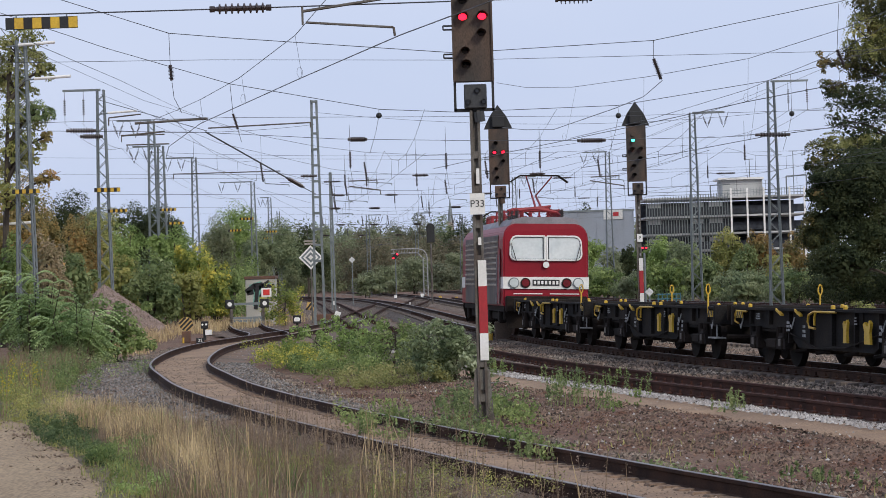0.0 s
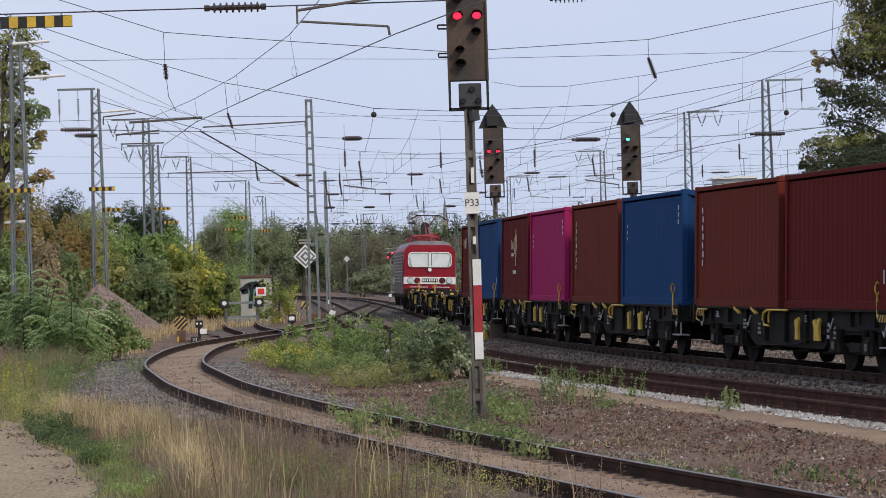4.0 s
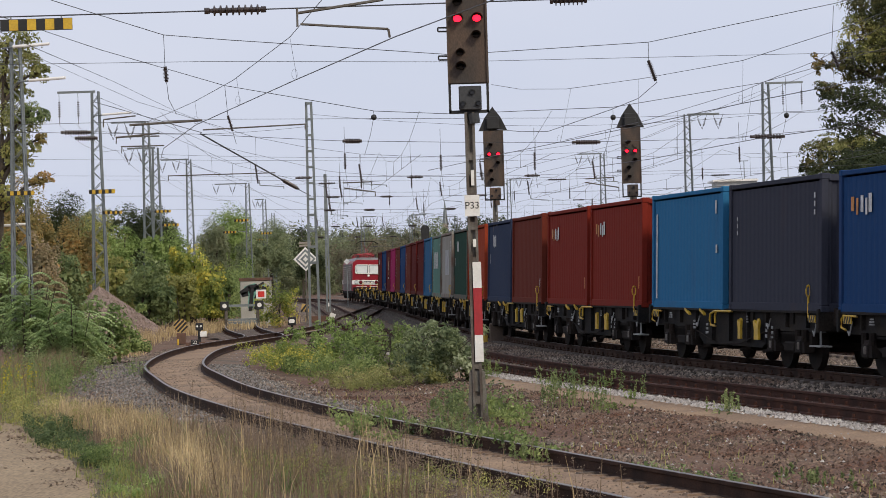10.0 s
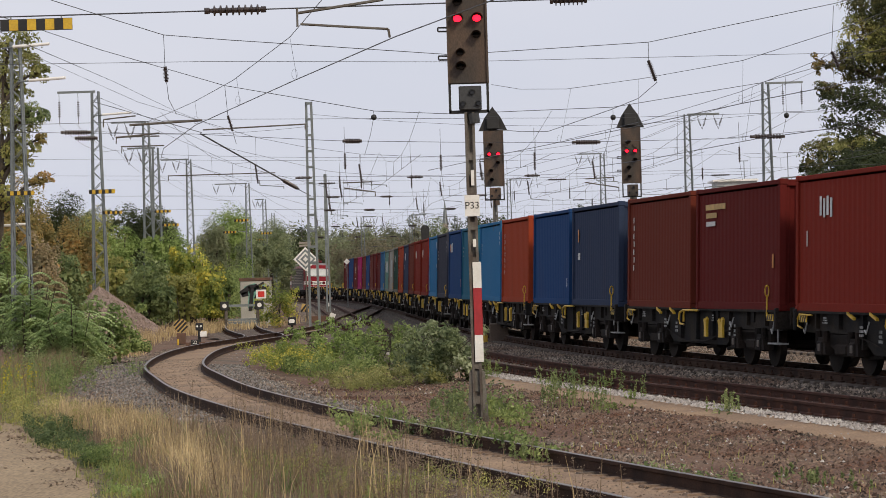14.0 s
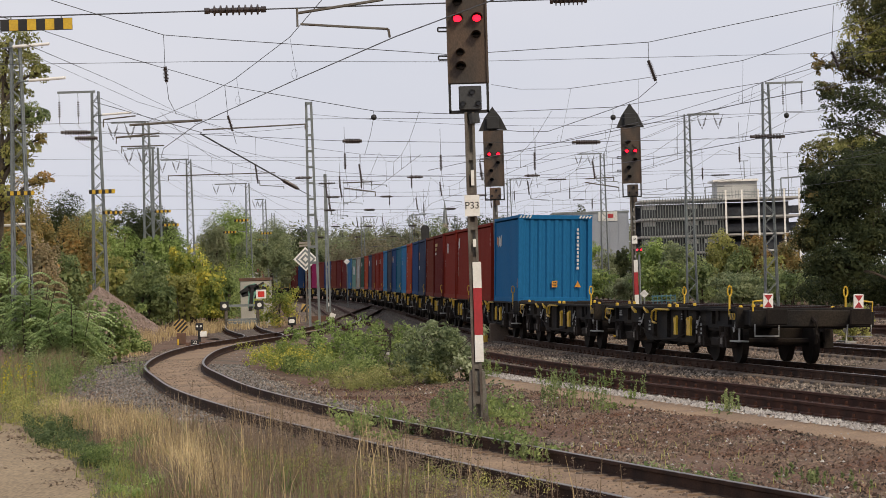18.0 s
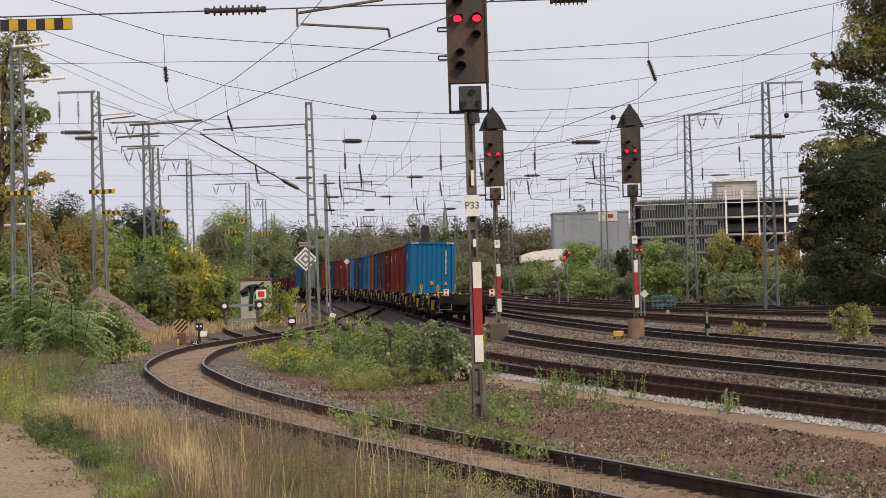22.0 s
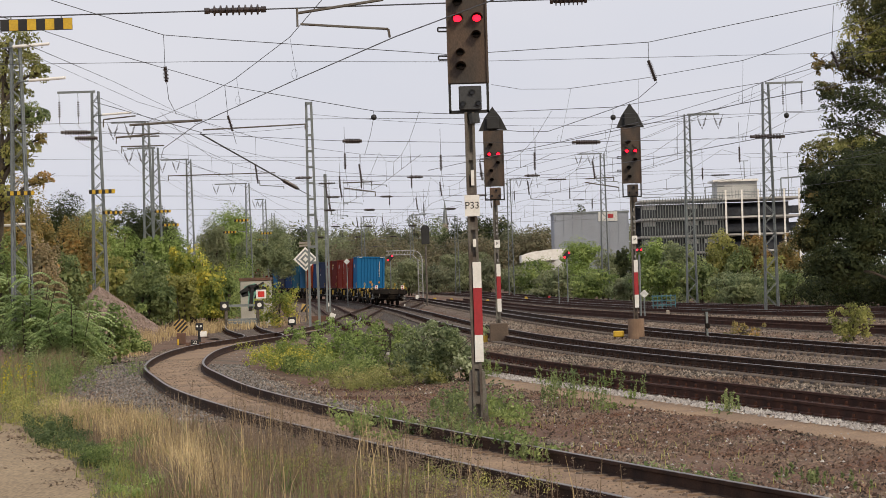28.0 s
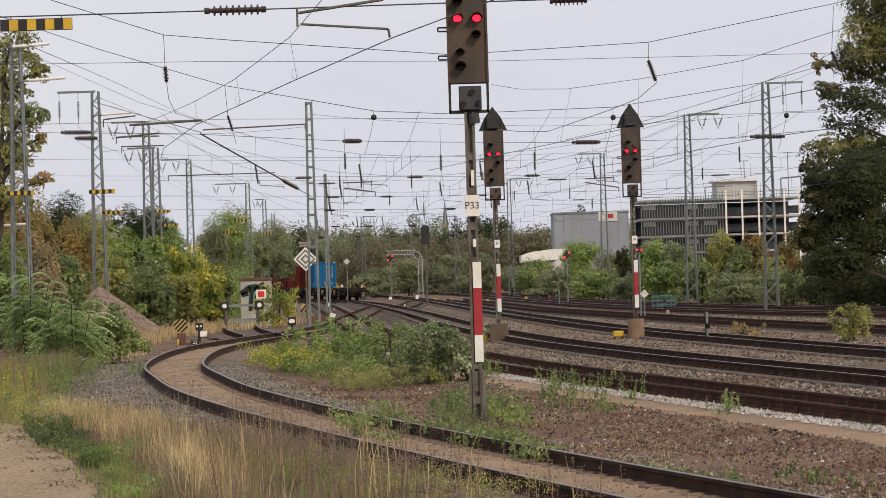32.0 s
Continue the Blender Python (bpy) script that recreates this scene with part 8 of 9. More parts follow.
# ---- buildings ----
def build_buildings():
    clad = mat("cladding", (0.29, 0.32, 0.37), 0.6, 0.2, 0.06, 0.2, 6, 0.05, (0.26, 0.28, 0.31))
    dark = mat("deck_panel", (0.045, 0.050, 0.062), 0.8)
    pale = mat("pale_concrete", (0.50, 0.50, 0.49), 0.85, 0, 0.08, 0.3, 8, 0.05)
    th = thing("warehouse", Matrix.Translation((18.7, 334, -0.28)), "grey metal-clad hall with a blank front", "building")
    bm = BM()
    box(bm, (0, 4, 4.8), (9.4, 9, 9.7))
    part("wall", bm, clad, th)
    for k in range(9):
        bm = BM()
        box(bm, (-4.6 + k * 1.15, -0.53, 4.8), (0.05, 0.05, 9.6))
        part("cladding_joint", bm, clad, th)
    bm = BM()
    box(bm, (0, 4, 9.75), (9.6, 9.2, 0.25))
    part("parapet", bm, M["galv"], th)
    bm = BM()
    box(bm, (2.1, -0.58, 9.2), (2.4, 0.12, 1.2))
    sg = part("sign_board", bm, M["mark_white"], th)
    bm = BM()
    box(bm, (2.45, -0.66, 9.25), (0.7, 0.05, 0.5))
    part("sign_shape", bm, M["red"], sg)
    # parking deck: a finned wing and an open wing with pale slabs and columns
    th = thing("parking_deck", Matrix.Translation((32.0, 304, -0.28)), "open steel parking deck of several floors", "building")
    for z in (4.2, 6.1, 8.1, 10.2):
        bm = BM()
        box(bm, (0, 6, z), (18.6, 12, 0.22))
        part("floor_slab", bm, pale, th)
        bm = BM()
        box(bm, (4.7, -0.08, z), (9.2, 0.1, 0.20))
        part("slab_edge", bm, pale, th)
    bm = BM()
    box(bm, (0, 11.8, 5), (18.4, 0.3, 10.0))
    part("back_wall", bm, dark, th)
    for z in (5.1, 7.2, 9.1):
        bm = BM()
        box(bm, (-0.1, 1.2, z - 0.3), (18.2, 0.1, 0.9))
        part("parapet_panel", bm, dark, th)
        for x in (-8.2, -3.4, -1.2):
            bm = BM()
            box(bm, (x, 1.0, z + 0.35), (1.5, 0.06, 0.5))
            part("bright_panel", bm, pale, th)
    for x in (0.5, 2.35, 4.25, 7.2, 8.9):
        bm = BM()
        box(bm, (x, -0.2, 5.6), (0.2, 0.2, 11.2))
        part("column", bm, M["white"], th)
    for k in range(31):
        bm = BM()
        box(bm, (-9.2 + k * 0.31, -0.25, 7.0), (0.09, 0.06, 6.6 + 0.03 * k))
        part("facade_fin", bm, M["galv"], th)
    for z in (10.6, 10.95):
        bm = BM()
        box(bm, (0, -0.1, z), (18.6, 0.05, 0.06))
        part("railing", bm, M["galv"], th)
    for k in range(26):
        bm = BM()
        box(bm, (0.2 + k * 0.36, -0.1, 10.75), (0.04, 0.04, 0.9))
        part("railing_post", bm, M["galv"], th)
    bm = BM()
    box(bm, (2.1, 5, 11.4), (4.6, 6, 2.2))
    part("stair_tower", bm, pale, th)
    bm = BM()
    box(bm, (1.9, 4.8, 12.35), (5.2, 6.6, 0.22))
    part("tower_roof", bm, M["white"], th)
    bm = BM()
    tube(bm, [(6.9, 0, 10.2), (6.9, 0, 12.4), (9.2, 0, 12.5), (9.2, 0, 10.2)], 0.08)
    part("frame_gate", bm, M["galv"], th)
    bm = BM()
    tube(bm, [(-1.8, 0, 10.2), (-1.8, 0, 11.6), (0.4, 0, 11.7)], 0.06)
    part("frame_gate", bm, M["galv"], th)
    for x, h in ((3.3, 4.4), (6.6, 4.8), (8.4, 5.2)):
        lamp = thing("lamp_post", Matrix.Translation((32.0 + x, 309, 10.0)), "thin lamp post with a cross head on the parking deck", "lamp", "lamps on the parking deck")
        bm = BM()
        rod(bm, (0, 0, 0), (0, 0, h), 0.05, 6)
        part("pole", bm, M["galv"], lamp)
        bm = BM()
        box(bm, (0, 0, h), (1.0, 0.12, 0.08))
        part("head", bm, M["galv"], lamp)
    # low white roof beyond the bushes
    th = thing("shelter", Matrix.Translation((11.0, 285, -0.28)), "low shelter with a white curved roof", "building")
    bm = BM()
    prism(bm, [(-2.6, 3.5), (-1.4, 3.6), (0.5, 3.7), (2.4, 3.8), (2.4, 4.9), (0.5, 4.85), (-1.4, 4.65), (-2.6, 4.3)], "y", 0, 8)
    part("roof", bm, M["white"], th)
    bm = BM()
    box(bm, (-0.1, 0.6, 2.1), (4.6, 0.3, 4.3))
    part("wall", bm, pale, th)
    th = thing("church", Matrix.Translation((0.6, 524, -0.28)), "distant church with a pointed spire", "church")
    bm = BM()
    box(bm, (0, 0, 6.3), (1.2, 1.2, 12.6))
    part("tower", bm, M["concrete"], th)
    bm = BM()
    rod(bm, (0, 0, 12.6), (0, 0, 17.2), 0.62, 8, 0.04)
    part("spire", bm, M["galv"], th)
    th = thing("portal_mast", Matrix.Translation((-2.15, 268, -0.28)), "grey steel mast with a curved arm over the tracks", "mast")
    arch = [(0, 0), (0, 4.1), (-0.12, 4.55), (-0.45, 4.88), (-1.0, 5.0), (-2.6, 5.02), (-3.6, 5.0)]
    for dx, dz in ((0.0, 0.0), (-0.42, -0.42)):
        wire_part("chord", [(u + (dx if u > -0.5 else 0), 0, max(0.0, w + (dz if w > 4.5 else 0))) for u, w in arch], 0.06, th, 6, M["cap"])
    for k in range(10):
        bm = BM()
        rod(bm, (0, 0, 0.3 + k * 0.44), (-0.42, 0, 0.52 + k * 0.44), 0.03, 5)
        part("brace", bm, M["cap"], th)
    for k in range(10):
        bm = BM()
        rod(bm, (-0.8 - k * 0.28, 0, 5.0), (-0.94 - k * 0.28, 0, 4.58), 0.03, 5)
        part("brace", bm, M["cap"], th)


# ---- overhead line ----
def insulator(bm, a, b, r=0.07, n=9):
    """A ribbed insulator from a to b with its end caps: one turned body."""
    a, b = Vector(a), Vector(b)
    prof = [(0.0, 0.03), (0.0, r * 0.62), (0.08, r * 0.62), (0.09, 0.032)]
    for i in range(n):
        q = 0.14 + 0.7 * i / (n - 1)
        prof += [(q, r * 0.5), (q + 0.012, r), (q + 0.034, r), (q + 0.045, r * 0.5)]
    prof += [(0.91, 0.032), (0.92, r * 0.62), (1.0, r * 0.62), (1.0, 0.03)]
    turn = (b - a).to_track_quat("Z", "Y")
    rings = []
    for q, w in prof:
        p = a.lerp(b, q)
        rings.append([bm.verts.new(p + turn @ Vector((w * math.cos(k * math.pi / 4), w * math.sin(k * math.pi / 4), 0))) for k in range(8)])
    for u, v in zip(rings[:-1], rings[1:]):
        for k in range(8):
            bm.faces.new((u[k], u[(k + 1) % 8], v[(k + 1) % 8], v[k]))
    bm.faces.new(rings[0][::-1])
    bm.faces.new(rings[-1])


def wire_part(name, pts, r, parent, sides=4, material=None):
    """One unbroken round wire through its points."""
    P = np.array([tuple(p) for p in pts], float)
    d = np.gradient(P, axis=0)
    d /= np.maximum(np.linalg.norm(d, axis=1), 1e-6)[:, None]
    up = np.where(np.abs(d[:, 2:3]) > 0.9, np.array([[0.0, 1.0, 0.0]]), np.array([[0.0, 0.0, 1.0]]))
    u = np.cross(d, up)
    u /= np.linalg.norm(u, axis=1)[:, None]
    w = np.cross(u, d)
    n = len(P)
    a = np.arange(sides) * 2 * math.pi / sides
    v = P[:, None, :] + r * (np.cos(a)[None, :, None] * u[:, None, :] + np.sin(a)[None, :, None] * w[:, None, :])
    i = np.arange(n - 1)[:, None] * sides + np.arange(sides)[None, :]
    j = np.arange(n - 1)[:, None] * sides + (np.arange(sides)[None, :] + 1) % sides
    f = np.stack([i.ravel(), j.ravel(), j.ravel() + sides, i.ravel() + sides], 1)
    return raw(name, v.reshape(-1, 3), f, material or M["wire"], parent)


SPANS = [((-15.0, 45), (19.0, 60), 6.42, 6.27, 5.75), ((-15.2, 71), (19.0, 86), 6.84, 6.62, 6.0), ((-15.4, 97), (18.6, 112), 6.75, 6.55, 5.95), ((-15.9, 123), (17.0, 138), 7.0, 6.75, 6.0),
         ((-16.25, 147), (15.3, 164), 7.0, 6.75, 6.0), ((-18.3, 193), (13.1, 215), 7.0, 6.75, 6.0), ((-17.8, 244), (6.8, 267), 7.0, 6.75, 6.0), ((-21, 330), (-4.0, 340), 7.0, 6.75, 6.0)]


def head_span(k, left, right, z_low, z_up, z_dn):
    th = thing("head_span", None, "sagging span cable with cross wires and insulators", "overhead wire", "head spans across the yard")
    (xl, yl), (xr, yr) = left, right
    top_l, top_r = 10.9, 11.3
    rad = 0.0045 + 0.0008 * k

    def at(x, z):
        f = (x - xl) / (xr - xl)
        return (x, yl + (yr - yl) * f, z)

    def cable(x):
        mid = xl * 0.5 + xr * 0.5 - 2.0
        if x < mid:
            return z_low + (top_l - z_low) * ((mid - x) / (mid - xl)) ** 2
        return z_low + (top_r - z_low) * ((x - mid) / (xr - mid)) ** 2
    # the cable hangs in straight pieces between its hangers
    xs = [xl] + [LINES[n].x_at(0.5 * (yl + yr)) + o for n, o in (("siding", -0.5), ("loop", -0.3), ("main", 0.2), ("far_main", 0.1))] + [xr]
    xs = sorted(x for x in set(round(v, 2) for v in xs) if xl <= x <= xr)
    dense = []
    for a, b in zip(xs[:-1], xs[1:]):
        dense += [a, a * 0.5 + b * 0.5]
    dense.append(xs[-1])
    wire_part("span_cable", [at(x, cable(x)) for x in dense], rad * 1.1, th)
    wire_part("cross_wire", [at(xl, z_up + 0.25), at(xs[len(xs) // 2], z_up), at(xr, z_up + 0.3)], rad * 0.8, th)
    wire_part("cross_wire", [at(xl, z_dn + 0.25), at(xs[len(xs) // 2], z_dn), at(xr, z_dn + 0.3)], rad * 0.9, th)
    for x in xs[1:-1]:
        wire_part("hanger", [at(x, cable(x)), at(x, z_dn)], rad * 0.7, th)
    for a, b in zip(xs[1:-1], xs[2:-1]):
        m = a * 0.55 + b * 0.45
        bm = BM()
        f = (m - xl) / (xr - xl)
        zz = z_dn + 0.1 * abs(2 * f - 1)
        insulator(bm, at(m - 0.3, zz), at(m + 0.3, zz), 0.055 if k < 4 else 0.07)
        part("insulator", bm, M["porcelain"], th)
    for x in xs[1:-1]:
        bm = BM()
        insulator(bm, at(x - 0.03, z_up - 0.05), at(x + 0.05, z_up - 0.75), 0.055, 8)
        part("hanging_insulator", bm, M["porcelain"], th)
        bm = BM()
        tube(bm, [at(x + 0.1, z_dn - 0.02), at(x + 0.12, z_dn - 0.22), at(x + 1.0, z_dn - 0.28), at(x + 1.0, z_dn - 0.36)], 0.016)
        part("steady_arm", bm, M["galv"], th)
    return th


def contact_line(line, y0, y1, shift, label, zc=5.65):
    """Contact wire, messenger and droppers over a track, held up at every span."""
    th = thing("overhead_line", None, label, "overhead wire", "overhead lines above the tracks")
    L = LINES[line]
    ys = []
    for (xl, yl), (xr, yr), *_ in SPANS:
        y = yl
        for _ in range(4):
            x = L.x_at(y) + shift
            y = yl + (yr - yl) * (x - xl) / (xr - xl)
        ys.append(y)
    ys = [ys[0] - 26] + ys
    ys = [y for y in ys if y0 <= y <= y1]
    con, mes = [], []
    for i, (a, b) in enumerate(zip(ys[:-1], ys[1:])):
        n = max(5, int((b - a) / 5.0))
        for j in range(n):
            y = a + (b - a) * j / n
            x = L.x_at(a) + (L.x_at(b) - L.x_at(a)) * j / n + shift + (0.3 if i % 2 else -0.3) * (1 - 2 * j / n)
            q = 2 * j / n - 1
            zm = zc + 0.42 + 0.85 * q * q
            con.append((x, y, zc))
            mes.append((x, y, zm))
            if j and y > 20:
                wire_part("dropper", [(x, y, zc), (x, y, zm)], 0.004 + 0.000022 * y, th, 3)
    r = 0.0068
    wire_part("contact_wire", con, r, th, 5)
    wire_part("messenger_wire", mes, r * 0.85, th, 5)
    return th


# the two nearest head spans: cable, upper and lower cross wire through their hanging points
FIRST_SPAN = (
    0.0062, [(-9.96, 47.22, 8.28), (-5.08, 49.38, 6.73), (-3.96, 49.87, 6.65), (0.29, 51.75, 6.40), (4.26, 53.50, 6.68), (8.28, 55.27, 7.52), (12.85, 57.29, 8.71), (19, 60, 10.9)],
     [(-10.01, 47.20, 6.12), (-4.28, 49.73, 6.24), (0.28, 51.74, 6.26), (8.25, 55.26, 6.49), (12.78, 57.26, 6.70), (19, 60, 7.0)], None,
     [[(-5.08, 49.38, 6.73), (-5.07, 49.38, 6.14), (-5.05, 49.39, 5.85), (-5.02, 49.40, 5.53), (-4.89, 49.46, 5.25)], [(4.26, 53.50, 6.68), (4.25, 53.49, 6.31), (4.39, 53.55, 5.90), (4.37, 53.0, 5.83)], [(8.28, 55.27, 7.48), (8.21, 55.24, 6.52), (8.35, 55.30, 6.21), (8.36, 55.3, 6.1)]], [])
SECOND_TAUT = [(-10.42, -9.65, 6.35), (-10.06, -9.48, 6.19), (-2.79, -2.26, 6.055), (3.96, 4.81, 5.97), (9.58, 10.69, 6.10)]
SECOND_SPAN = (
    0.0082, [(-15.01, 71.08, 10.62), (-9.30, 73.59, 8.63), (-6.03, 75.02, 7.65), (-1.86, 76.85, 6.92), (0.38, 77.83, 6.83), (5.25, 79.97, 7.02), (9.95, 82.03, 7.76), (14.19, 83.89, 8.88), (19.26, 86.11, 10.30)],
     [(-15.11, 71.04, 6.48), (-6.02, 75.03, 6.70), (5.24, 79.96, 6.70), (10.01, 82.06, 6.82), (19.0, 86.0, 7.0)],
     [(-15.11, 71.04, 6.41), (-10.39, 73.11, 6.34), (-6.95, 74.62, 6.29), (-3.06, 76.32, 6.07), (0.36, 77.82, 6.00), (3.79, 79.33, 5.97), (8.52, 81.40, 6.04), (11.48, 82.70, 6.27), (19.0, 86.0, 6.6)],
     [[(-6.03, 75.02, 7.65), (-5.97, 75.05, 6.80), (-5.85, 75.10, 6.37), (-5.76, 75.14, 6.00)]], SECOND_TAUT)
NEAR = [FIRST_SPAN, SECOND_SPAN]


def near_span(k):
    rad, cab, up, low, strings, taut = NEAR[k]
    th = thing("head_span", None, "sagging span cable with cross wires and hanging insulators", "overhead wire", "head spans across the yard")
    wire_part("span_cable", cab, rad * 1.1, th)
    wire_part("cross_wire", up, rad * 0.75, th)
    if low:
        wire_part("cross_wire", low, rad * 0.9, th)
    for pts in strings:
        wire_part("hanger", pts, rad * 0.9, th)
        bm = BM()
        insulator(bm, pts[1], pts[2], 0.055, 9)
        part("hanging_insulator", bm, M["porcelain"], th)
    for x0, x1, z in taut:
        y0, y1 = (71 + (x + 15.2) * 15 / 34.2 for x in (x0, x1))
        bm = BM()
        insulator(bm, (x0, y0, z), (x1, y1, z), 0.075, 9)
        part("insulator", bm, M["porcelain"], th)
    if k == 1:
        for x, z0, z1 in ((-1.89, 6.92, 6.74), (5.24, 7.02, 6.71), (10.78, 7.97, 6.75)):
            y = 71 + (x + 15.2) * 15 / 34.2
            wire_part("hanger", [(x, y, z0), (x, y, z1), (x - 0.11, y, z1 - 0.5), (x - 0.3, y, z1 - 1.1)], rad * 0.7, th)
            bm = BM()
            bmesh.ops.create_uvsphere(bm, u_segments=12, v_segments=8, radius=0.085)
            bmesh.ops.transform(bm, matrix=Matrix.Translation((x, y, z1)), verts=bm.verts)
            part("tension_weight", bm, M["black"], th)


def catenary(label, con, mes, r, drops):
    """One contact wire with the messenger above it, through their supports; a dropper with its loop at each share of the way."""
    th = thing("overhead_line", None, label, "overhead wire", "overhead lines above the tracks")
    wire_part("contact_wire", con, r * 1.15, th, 5)
    wire_part("messenger_wire", mes, r * 0.85, th, 5)
    c, m = np.array(con), np.array(mes)
    c, m = c[np.argsort(c[:, 1])], m[np.argsort(m[:, 1])]
    for y in drops:
        a = [float(np.interp(y, c[:, 1], c[:, q])) for q in (0, 2)]
        b = [float(np.interp(y, m[:, 1], m[:, q])) for q in (0, 2)]
        wire_part("dropper", [(a[0], y, a[1]), (b[0], y, b[1])], r * 0.5, th, 3)
        wire_part("dropper_loop", [(a[0] + 0.05 * math.sin(t * 0.63) - 0.04, y, a[1] + 0.09 - 0.09 * math.cos(t * 0.63)) for t in range(11)], r * 0.4, th, 3)
    return th


def build_near_lines():
    catenary("contact line above the curved siding", [(5.0, 18.7, 5.6), (2.3, 28.3, 5.6), (0.06, 36.3, 5.6), (-0.6, 38.65, 5.6), (-2.53, 46.6, 5.6), (-5.42, 58.95, 5.6), (-7.14, 68.6, 5.6), (-7.9, 75, 5.6)],
             [(0.8, 33, 8.6), (-1.87, 43.7, 6.70), (-2.56, 46.3, 6.34), (-4.08, 53, 6.13), (-5.37, 58.5, 6.10), (-6.49, 64, 6.22), (-8.16, 72, 6.42)], 0.0078, (46.3, 52.6, 58.5))
    catenary("contact line above the main track", [(-0.4, 88, 5.6), (1.83, 77.65, 5.6), (4.95, 64.14, 5.6), (6.52, 56.86, 5.6), (7.58, 52.84, 5.6), (9.6, 45, 5.6), (14.5, 28, 5.6)],
             [(1.59, 79, 7.74), (2.34, 76, 7.37), (3.48, 72, 7.06), (4.98, 64.1, 6.72), (6.55, 56.9, 6.52), (7.81, 51.5, 6.64), (8.5, 47, 6.73), (12.2, 36, 7.4)], 0.0078, (71.5, 64.6, 56.9, 51))
    catenary("contact line above the far main track", [(4.64, 90.89, 5.6), (6.65, 84.3, 5.6), (7.6, 79, 5.6), (8.76, 72.67, 5.6), (9.96, 69.09, 5.6), (11.3, 63, 5.6), (17, 40, 5.6)],
             [(4.34, 92, 6.67), (6.66, 84, 6.84), (8.53, 75, 7.04), (9.93, 69, 7.43), (10.84, 64, 7.82), (16.5, 42, 7.6)], 0.0088, (88, 81, 74, 68))
    th = thing("overhead_line", None, "slack messenger wire anchored at a span", "overhead wire", "overhead lines above the tracks")
    wire_part("messenger_wire", [(4.37, 53, 5.83), (4.14, 55, 5.65), (3.74, 58, 5.61), (2.62, 64, 5.5), (2.06, 68, 5.73), (1.57, 72, 6.02)], 0.0075, th)
    # cantilever arms of the siding's next support
    th = thing("cantilever", None, "tubular cantilever arms holding the siding's wires", "overhead wire")
    for pts, r in (([(-8.75, 75, 6.61), (-6.69, 75, 6.69)], 0.035), ([(-9.49, 75, 6.57), (-9.48, 75, 6.79), (-8.57, 75, 6.87)], 0.02), ([(-9.11, 75, 6.27), (-7.91, 75, 6.36)], 0.025)):
        bm = BM()
        tube(bm, pts, r)
        part("arm", bm, M["mast_brown"], th)


def feeder(pts, label="bare feeder wire between the masts", r=0.011):
    th = thing("feeder_wire", None, label, "overhead wire", "feeder wires")
    wire_part("wire", pts, r, th)
    return th


def sagged(a, b, sag, n=8):
    return [(a[0] + (b[0] - a[0]) * i / n, a[1] + (b[1] - a[1]) * i / n, a[2] + (b[2] - a[2]) * i / n - sag * 4 * (i / n) * (1 - i / n)) for i in range(n + 1)]


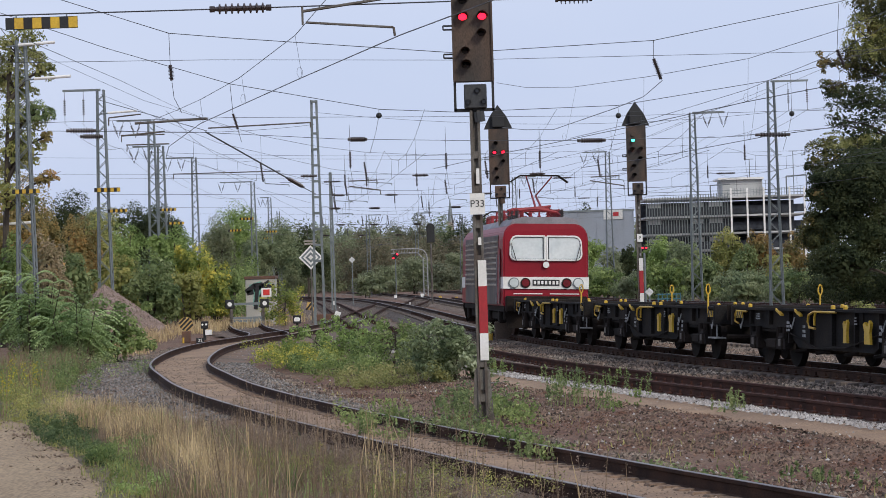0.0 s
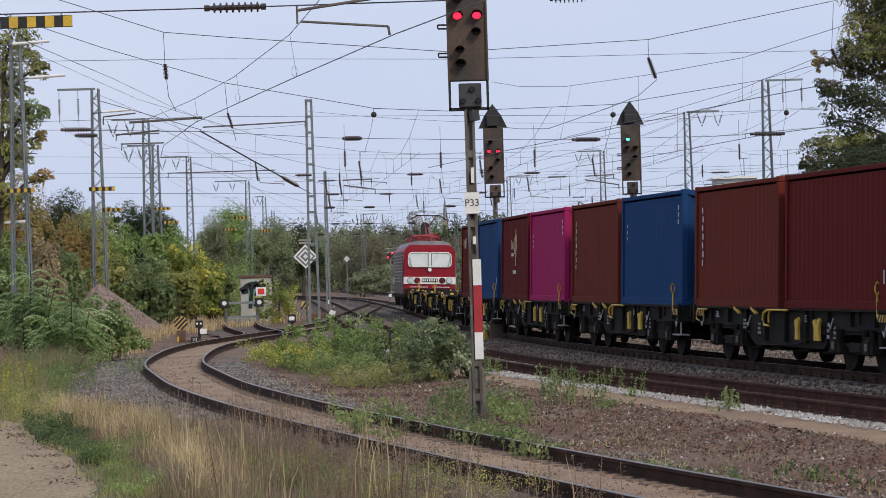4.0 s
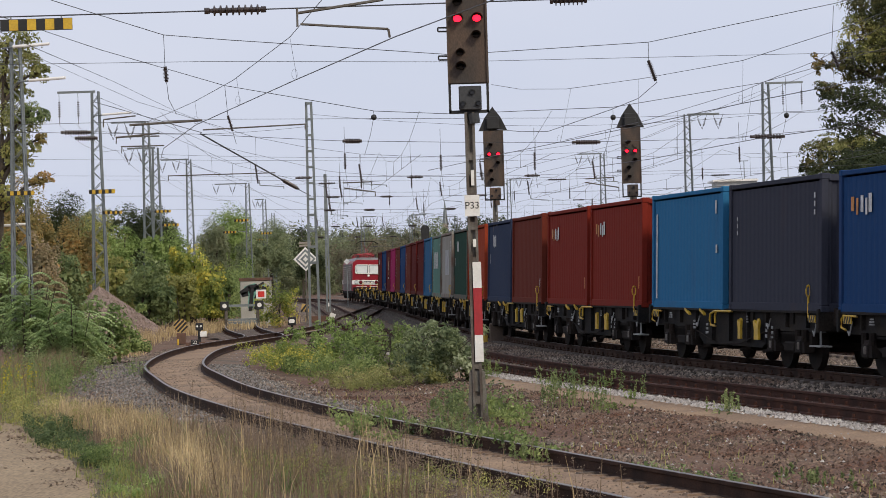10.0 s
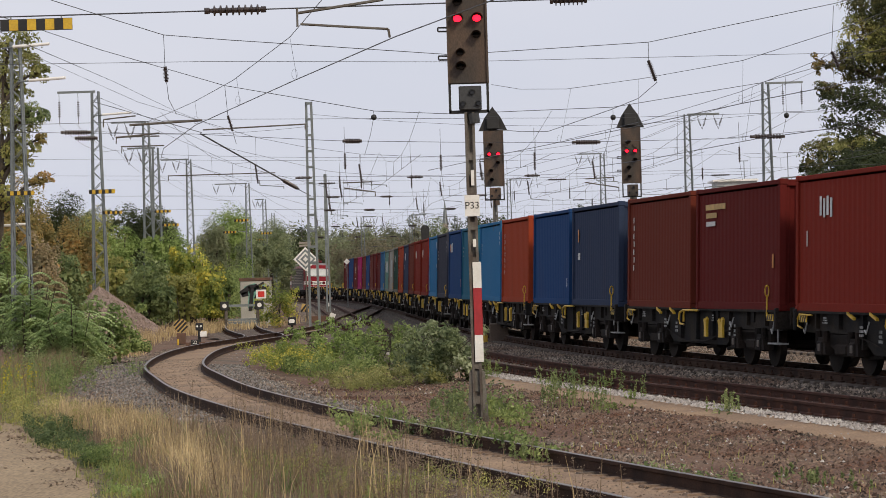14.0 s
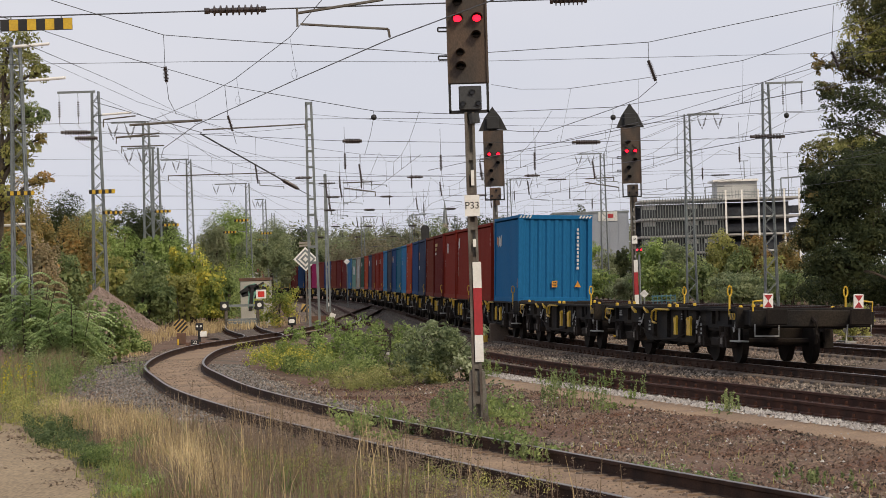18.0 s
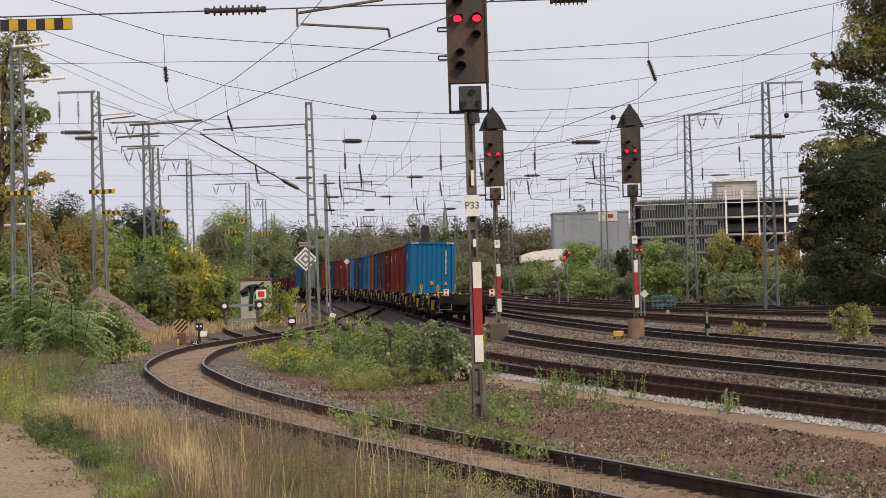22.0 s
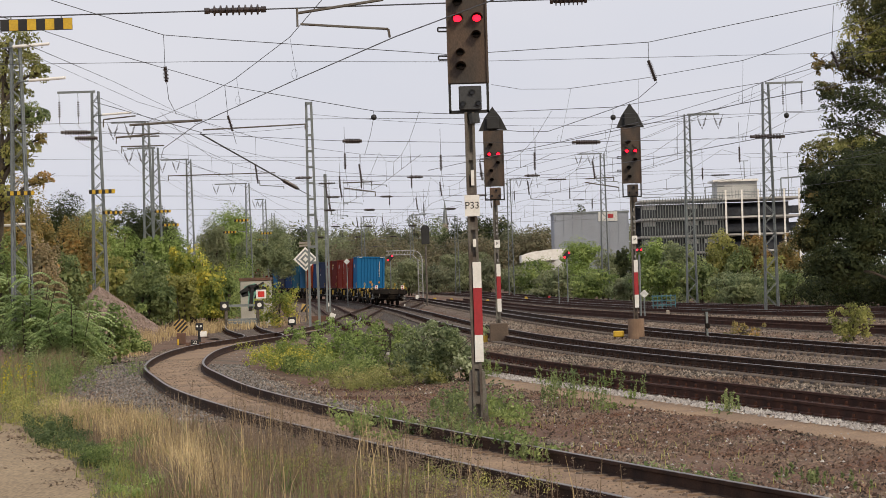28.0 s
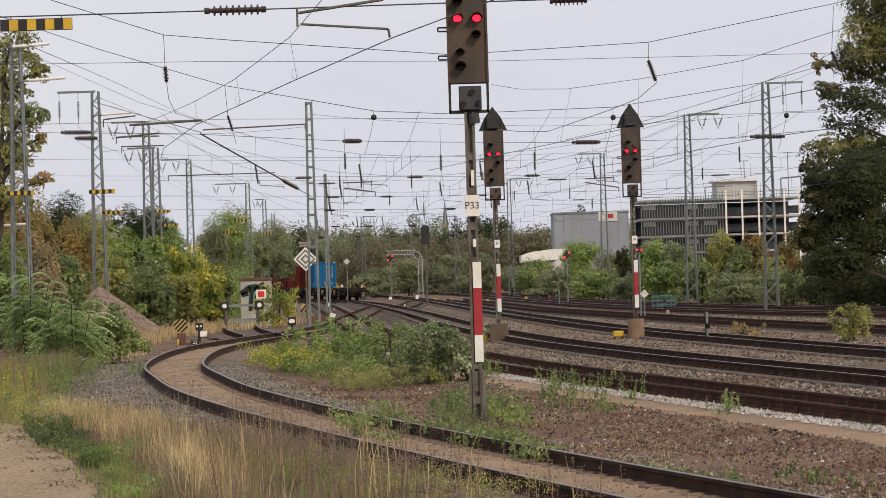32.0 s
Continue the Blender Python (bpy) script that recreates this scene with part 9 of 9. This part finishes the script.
def build_wires():
    for k, (l, r, a, b, c) in enumerate(SPANS):
        if k < 2:
            near_span(k)
        else:
            head_span(k, l, r, a, b, c)
    build_near_lines()
    contact_line("siding", 70, 125, 0.0, "far contact line above the curved siding")
    contact_line("loop", 70, 300, 0.0, "contact line above the loop track")
    contact_line("main", 76, 345, 0.0, "far contact line above the main track")
    contact_line("far_main", 78, 345, 0.0, "far contact line above the far main track")
    contact_line("yard", 78, 240, 0.0, "contact line above the yard track")
    contact_line("outer", 100, 345, 0.0, "contact line above the outer track")
    # cross wire with the nearest striped board
    th = thing("cross_wire", None, "taut cross wire with a large ribbed insulator", "overhead wire")
    wire_part("wire", [(-12.0, 43, 6.5), (-3.72, 43, 6.5)], 0.011, th)
    bm = BM()
    insulator(bm, (-3.75, 43, 6.5), (-2.75, 43, 6.5), 0.085, 8)
    part("insulator", bm, M["porcelain"], th)
    wire_part("wire", [(-2.8, 43, 6.5), (1.85, 43, 6.52)], 0.011, th)
    bm = BM()
    insulator(bm, (1.85, 43, 6.5), (2.45, 43, 6.5), 0.085, 7)
    part("insulator", bm, M["porcelain"], th)
    wire_part("wire", [(2.4, 43, 6.5), (14.0, 43, 6.5)], 0.011, th)
    bm = BM()
    tube(bm, [(-2.25, 43, 6.5), (-2.25, 43, 6.2)], 0.02)
    tube(bm, [(-2.25, 43, 6.42), (-0.85, 43, 6.6)], 0.024)
    tube(bm, [(-2.2, 43, 6.24), (-0.78, 43, 6.12), (-0.76, 43, 5.98)], 0.020)
    part("steady_arm", bm, M["mast_brown"], th)
    for y, x0, x1, z, lab in ((192.6, -19.8, -12.0, 9.92, "long tubular cantilever on a lattice mast"), (151.6, -18.5, -16.0, 10.55, "short tubular cantilever on a lattice mast"), (151.6, -18.2, -15.75, 10.0, "lower tubular cantilever on a lattice mast")):
        th = thing("cantilever", None, lab, "overhead wire")
        bm = BM()
        rod(bm, (x0, y, z), (x1, y, z), 0.040, 8)
        part("tube", bm, M["mast_brown"], th)
        bm = BM()
        rod(bm, (x0 + 0.05, y, z), (x0 + 0.02, y, z - 0.38), 0.03, 6)
        part("drop_arm", bm, M["mast_brown"], th)
    # insulator strings that hang from the spans, some with a short cross-piece
    for x, y, z0, z1 in [(-3.95, 110, 7.28, 6.62), (-5.72, 150, 7.89, 7.22), (-4.5, 150, 7.98, 7.18), (-1.66, 150, 7.83, 7.1), (0.02, 112, 7.2, 6.53), (-3.92, 200, 8.22, 7.54), (-1.35, 200, 7.55, 6.53), (-8.26, 195, 8.28, 7.53), (4.19, 118, 7.45, 6.67), (13.52, 120, 7.52, 6.83), (14.78, 150, 7.76, 7.09), (9.67, 200, 8.41, 7.6), (5.49, 200, 8.32, 7.6), (12.48, 220, 8.1, 7.3)]:
        th = thing("insulator_string", None, "dark ribbed insulator hanging from a span wire", "insulator", "hanging insulators")
        wire_part("hanger", [(x, y, z0 + 1.1), (x, y, z0 + 0.5), (x, y, z0)], 0.008, th)
        bm = BM()
        insulator(bm, (x, y, z0), (x, y, z1), 0.065, 8)
        part("insulator", bm, M["porcelain"], th)
        wire_part("hanger", [(x, y, z1), (x + 0.05, y, z1 - 0.4), (x + 0.1, y, z1 - 0.8)], 0.007, th)
    for x0, x1, y, z in [(-6.91, -5.98, 150, 7.5), (6.46, 7.54, 160, 7.68), (16.3, 17.39, 160, 7.66), (10.39, 11.28, 210, 7.77)]:
        th = thing("insulator_string", None, "dark ribbed insulator in a taut cross wire", "insulator", "hanging insulators")
        bm = BM()
        insulator(bm, (x0, y, z), (x1, y, z), 0.07, 8)
        part("insulator", bm, M["porcelain"], th)
        wire_part("wire", [(x0 - 2.5, y, z + 0.04), (x0 - 1.2, y, z + 0.01), (x0, y, z)], 0.009, th)
        wire_part("wire", [(x1, y, z), (x1 + 1.2, y, z + 0.01), (x1 + 2.5, y, z + 0.04)], 0.009, th)
    for x0, x1, y, z0, z1 in [(-11.56, -6.56, 129.8, 9.57, 9.7), (-5.54, -3.91, 150.0, 7.5, 7.52), (-5.48, -3.73, 150.0, 7.21, 6.94), (8.7, 10.41, 160.0, 7.67, 7.72), (8.66, 10.7, 160.0, 7.46, 7.1)]:
        th = thing("steady_arm", None, "thin dark steady arm above the tracks", "overhead wire")
        bm = BM()
        rod(bm, (x0, y, z0), (x1, y, z1), 0.035, 6)
        part("tube", bm, M["mast_brown"], th)
        bm = BM()
        rod(bm, (x1, y, z1 + 0.02), (x1, y, z1 - 0.25), 0.03, 6)
        part("clamp", bm, M["mast_brown"], th)
    # feeders along the masts on the left
    for dx, z in ((-1.7, 9.6), (-0.9, 9.6)):
        ms = [(-15.9, 123), (-16.25, 147), (-18.3, 193), (-17.8, 244), (-18.7, 280)]
        pts = []
        for (x0, y0), (x1, y1) in zip(ms[:-1], ms[1:]):
            pts += sagged((x0 + dx, y0, z), (x1 + dx, y1, z), 0.5, 6)[:-1]
        feeder(pts, r=0.009)
    for dx, z in ((1.9, 10.1), (0.95, 10.1)):
        ms = [(19.0, 86), (18.6, 112), (17.0, 138), (15.3, 164), (13.1, 215), (6.8, 267)]
        pts = []
        for (x0, y0), (x1, y1) in zip(ms[:-1], ms[1:]):
            pts += sagged((x0 + dx, y0, z), (x1 + dx, y1, z), 0.5, 6)[:-1]
        feeder(pts, r=0.009)
    feeder([(-8.64, 50.0, 7.14), (-8.98, 60.0, 7.47), (-10.74, 88.0, 8.85), (-12.52, 125.0, 10.27), (-11.43, 150.0, 10.36)], "thin wire slanting down to the masts", 0.008)
    # slanting anchor to the channel mast, and cross feeders
    th = thing("anchor_line", None, "slanting anchor tube with an insulator", "overhead wire")
    wire_part("tube", [(-10.35, 115, 8.55), (-7.5, 126, 6.85)], 0.034, th, 6)
    bm = BM()
    insulator(bm, (-7.55, 126, 6.88), (-6.9, 128.3, 6.5), 0.10, 8)
    part("insulator", bm, M["porcelain"], th)
    wire_part("wire", [(-6.95, 128.2, 6.5), (-6.4, 129.9, 6.2)], 0.02, th)
    wire_part("stay", [(-10.3, 115, 8.6), (-15.9, 122.8, 10.6)], 0.015, th)
    for a, b, s in (((-15.9, 122.8, 9.25), (-6.37, 129.9, 9.6), 0.25), ((-6.37, 130, 10.2), (17.0, 138, 10.0), 0.6), ((-16.25, 146.8, 9.3), (15.3, 163.8, 9.6), 0.4)):
        feeder(sagged(a, b, s, 10), "thin cross feeder between two masts", 0.008)


build_signals()
build_masts()
build_small()
build_buildings()
build_wires()
build_train()
build_plants()
build_stones()
build_tracks()


def motions():
    train_motion()
    signal_motion()


motions()
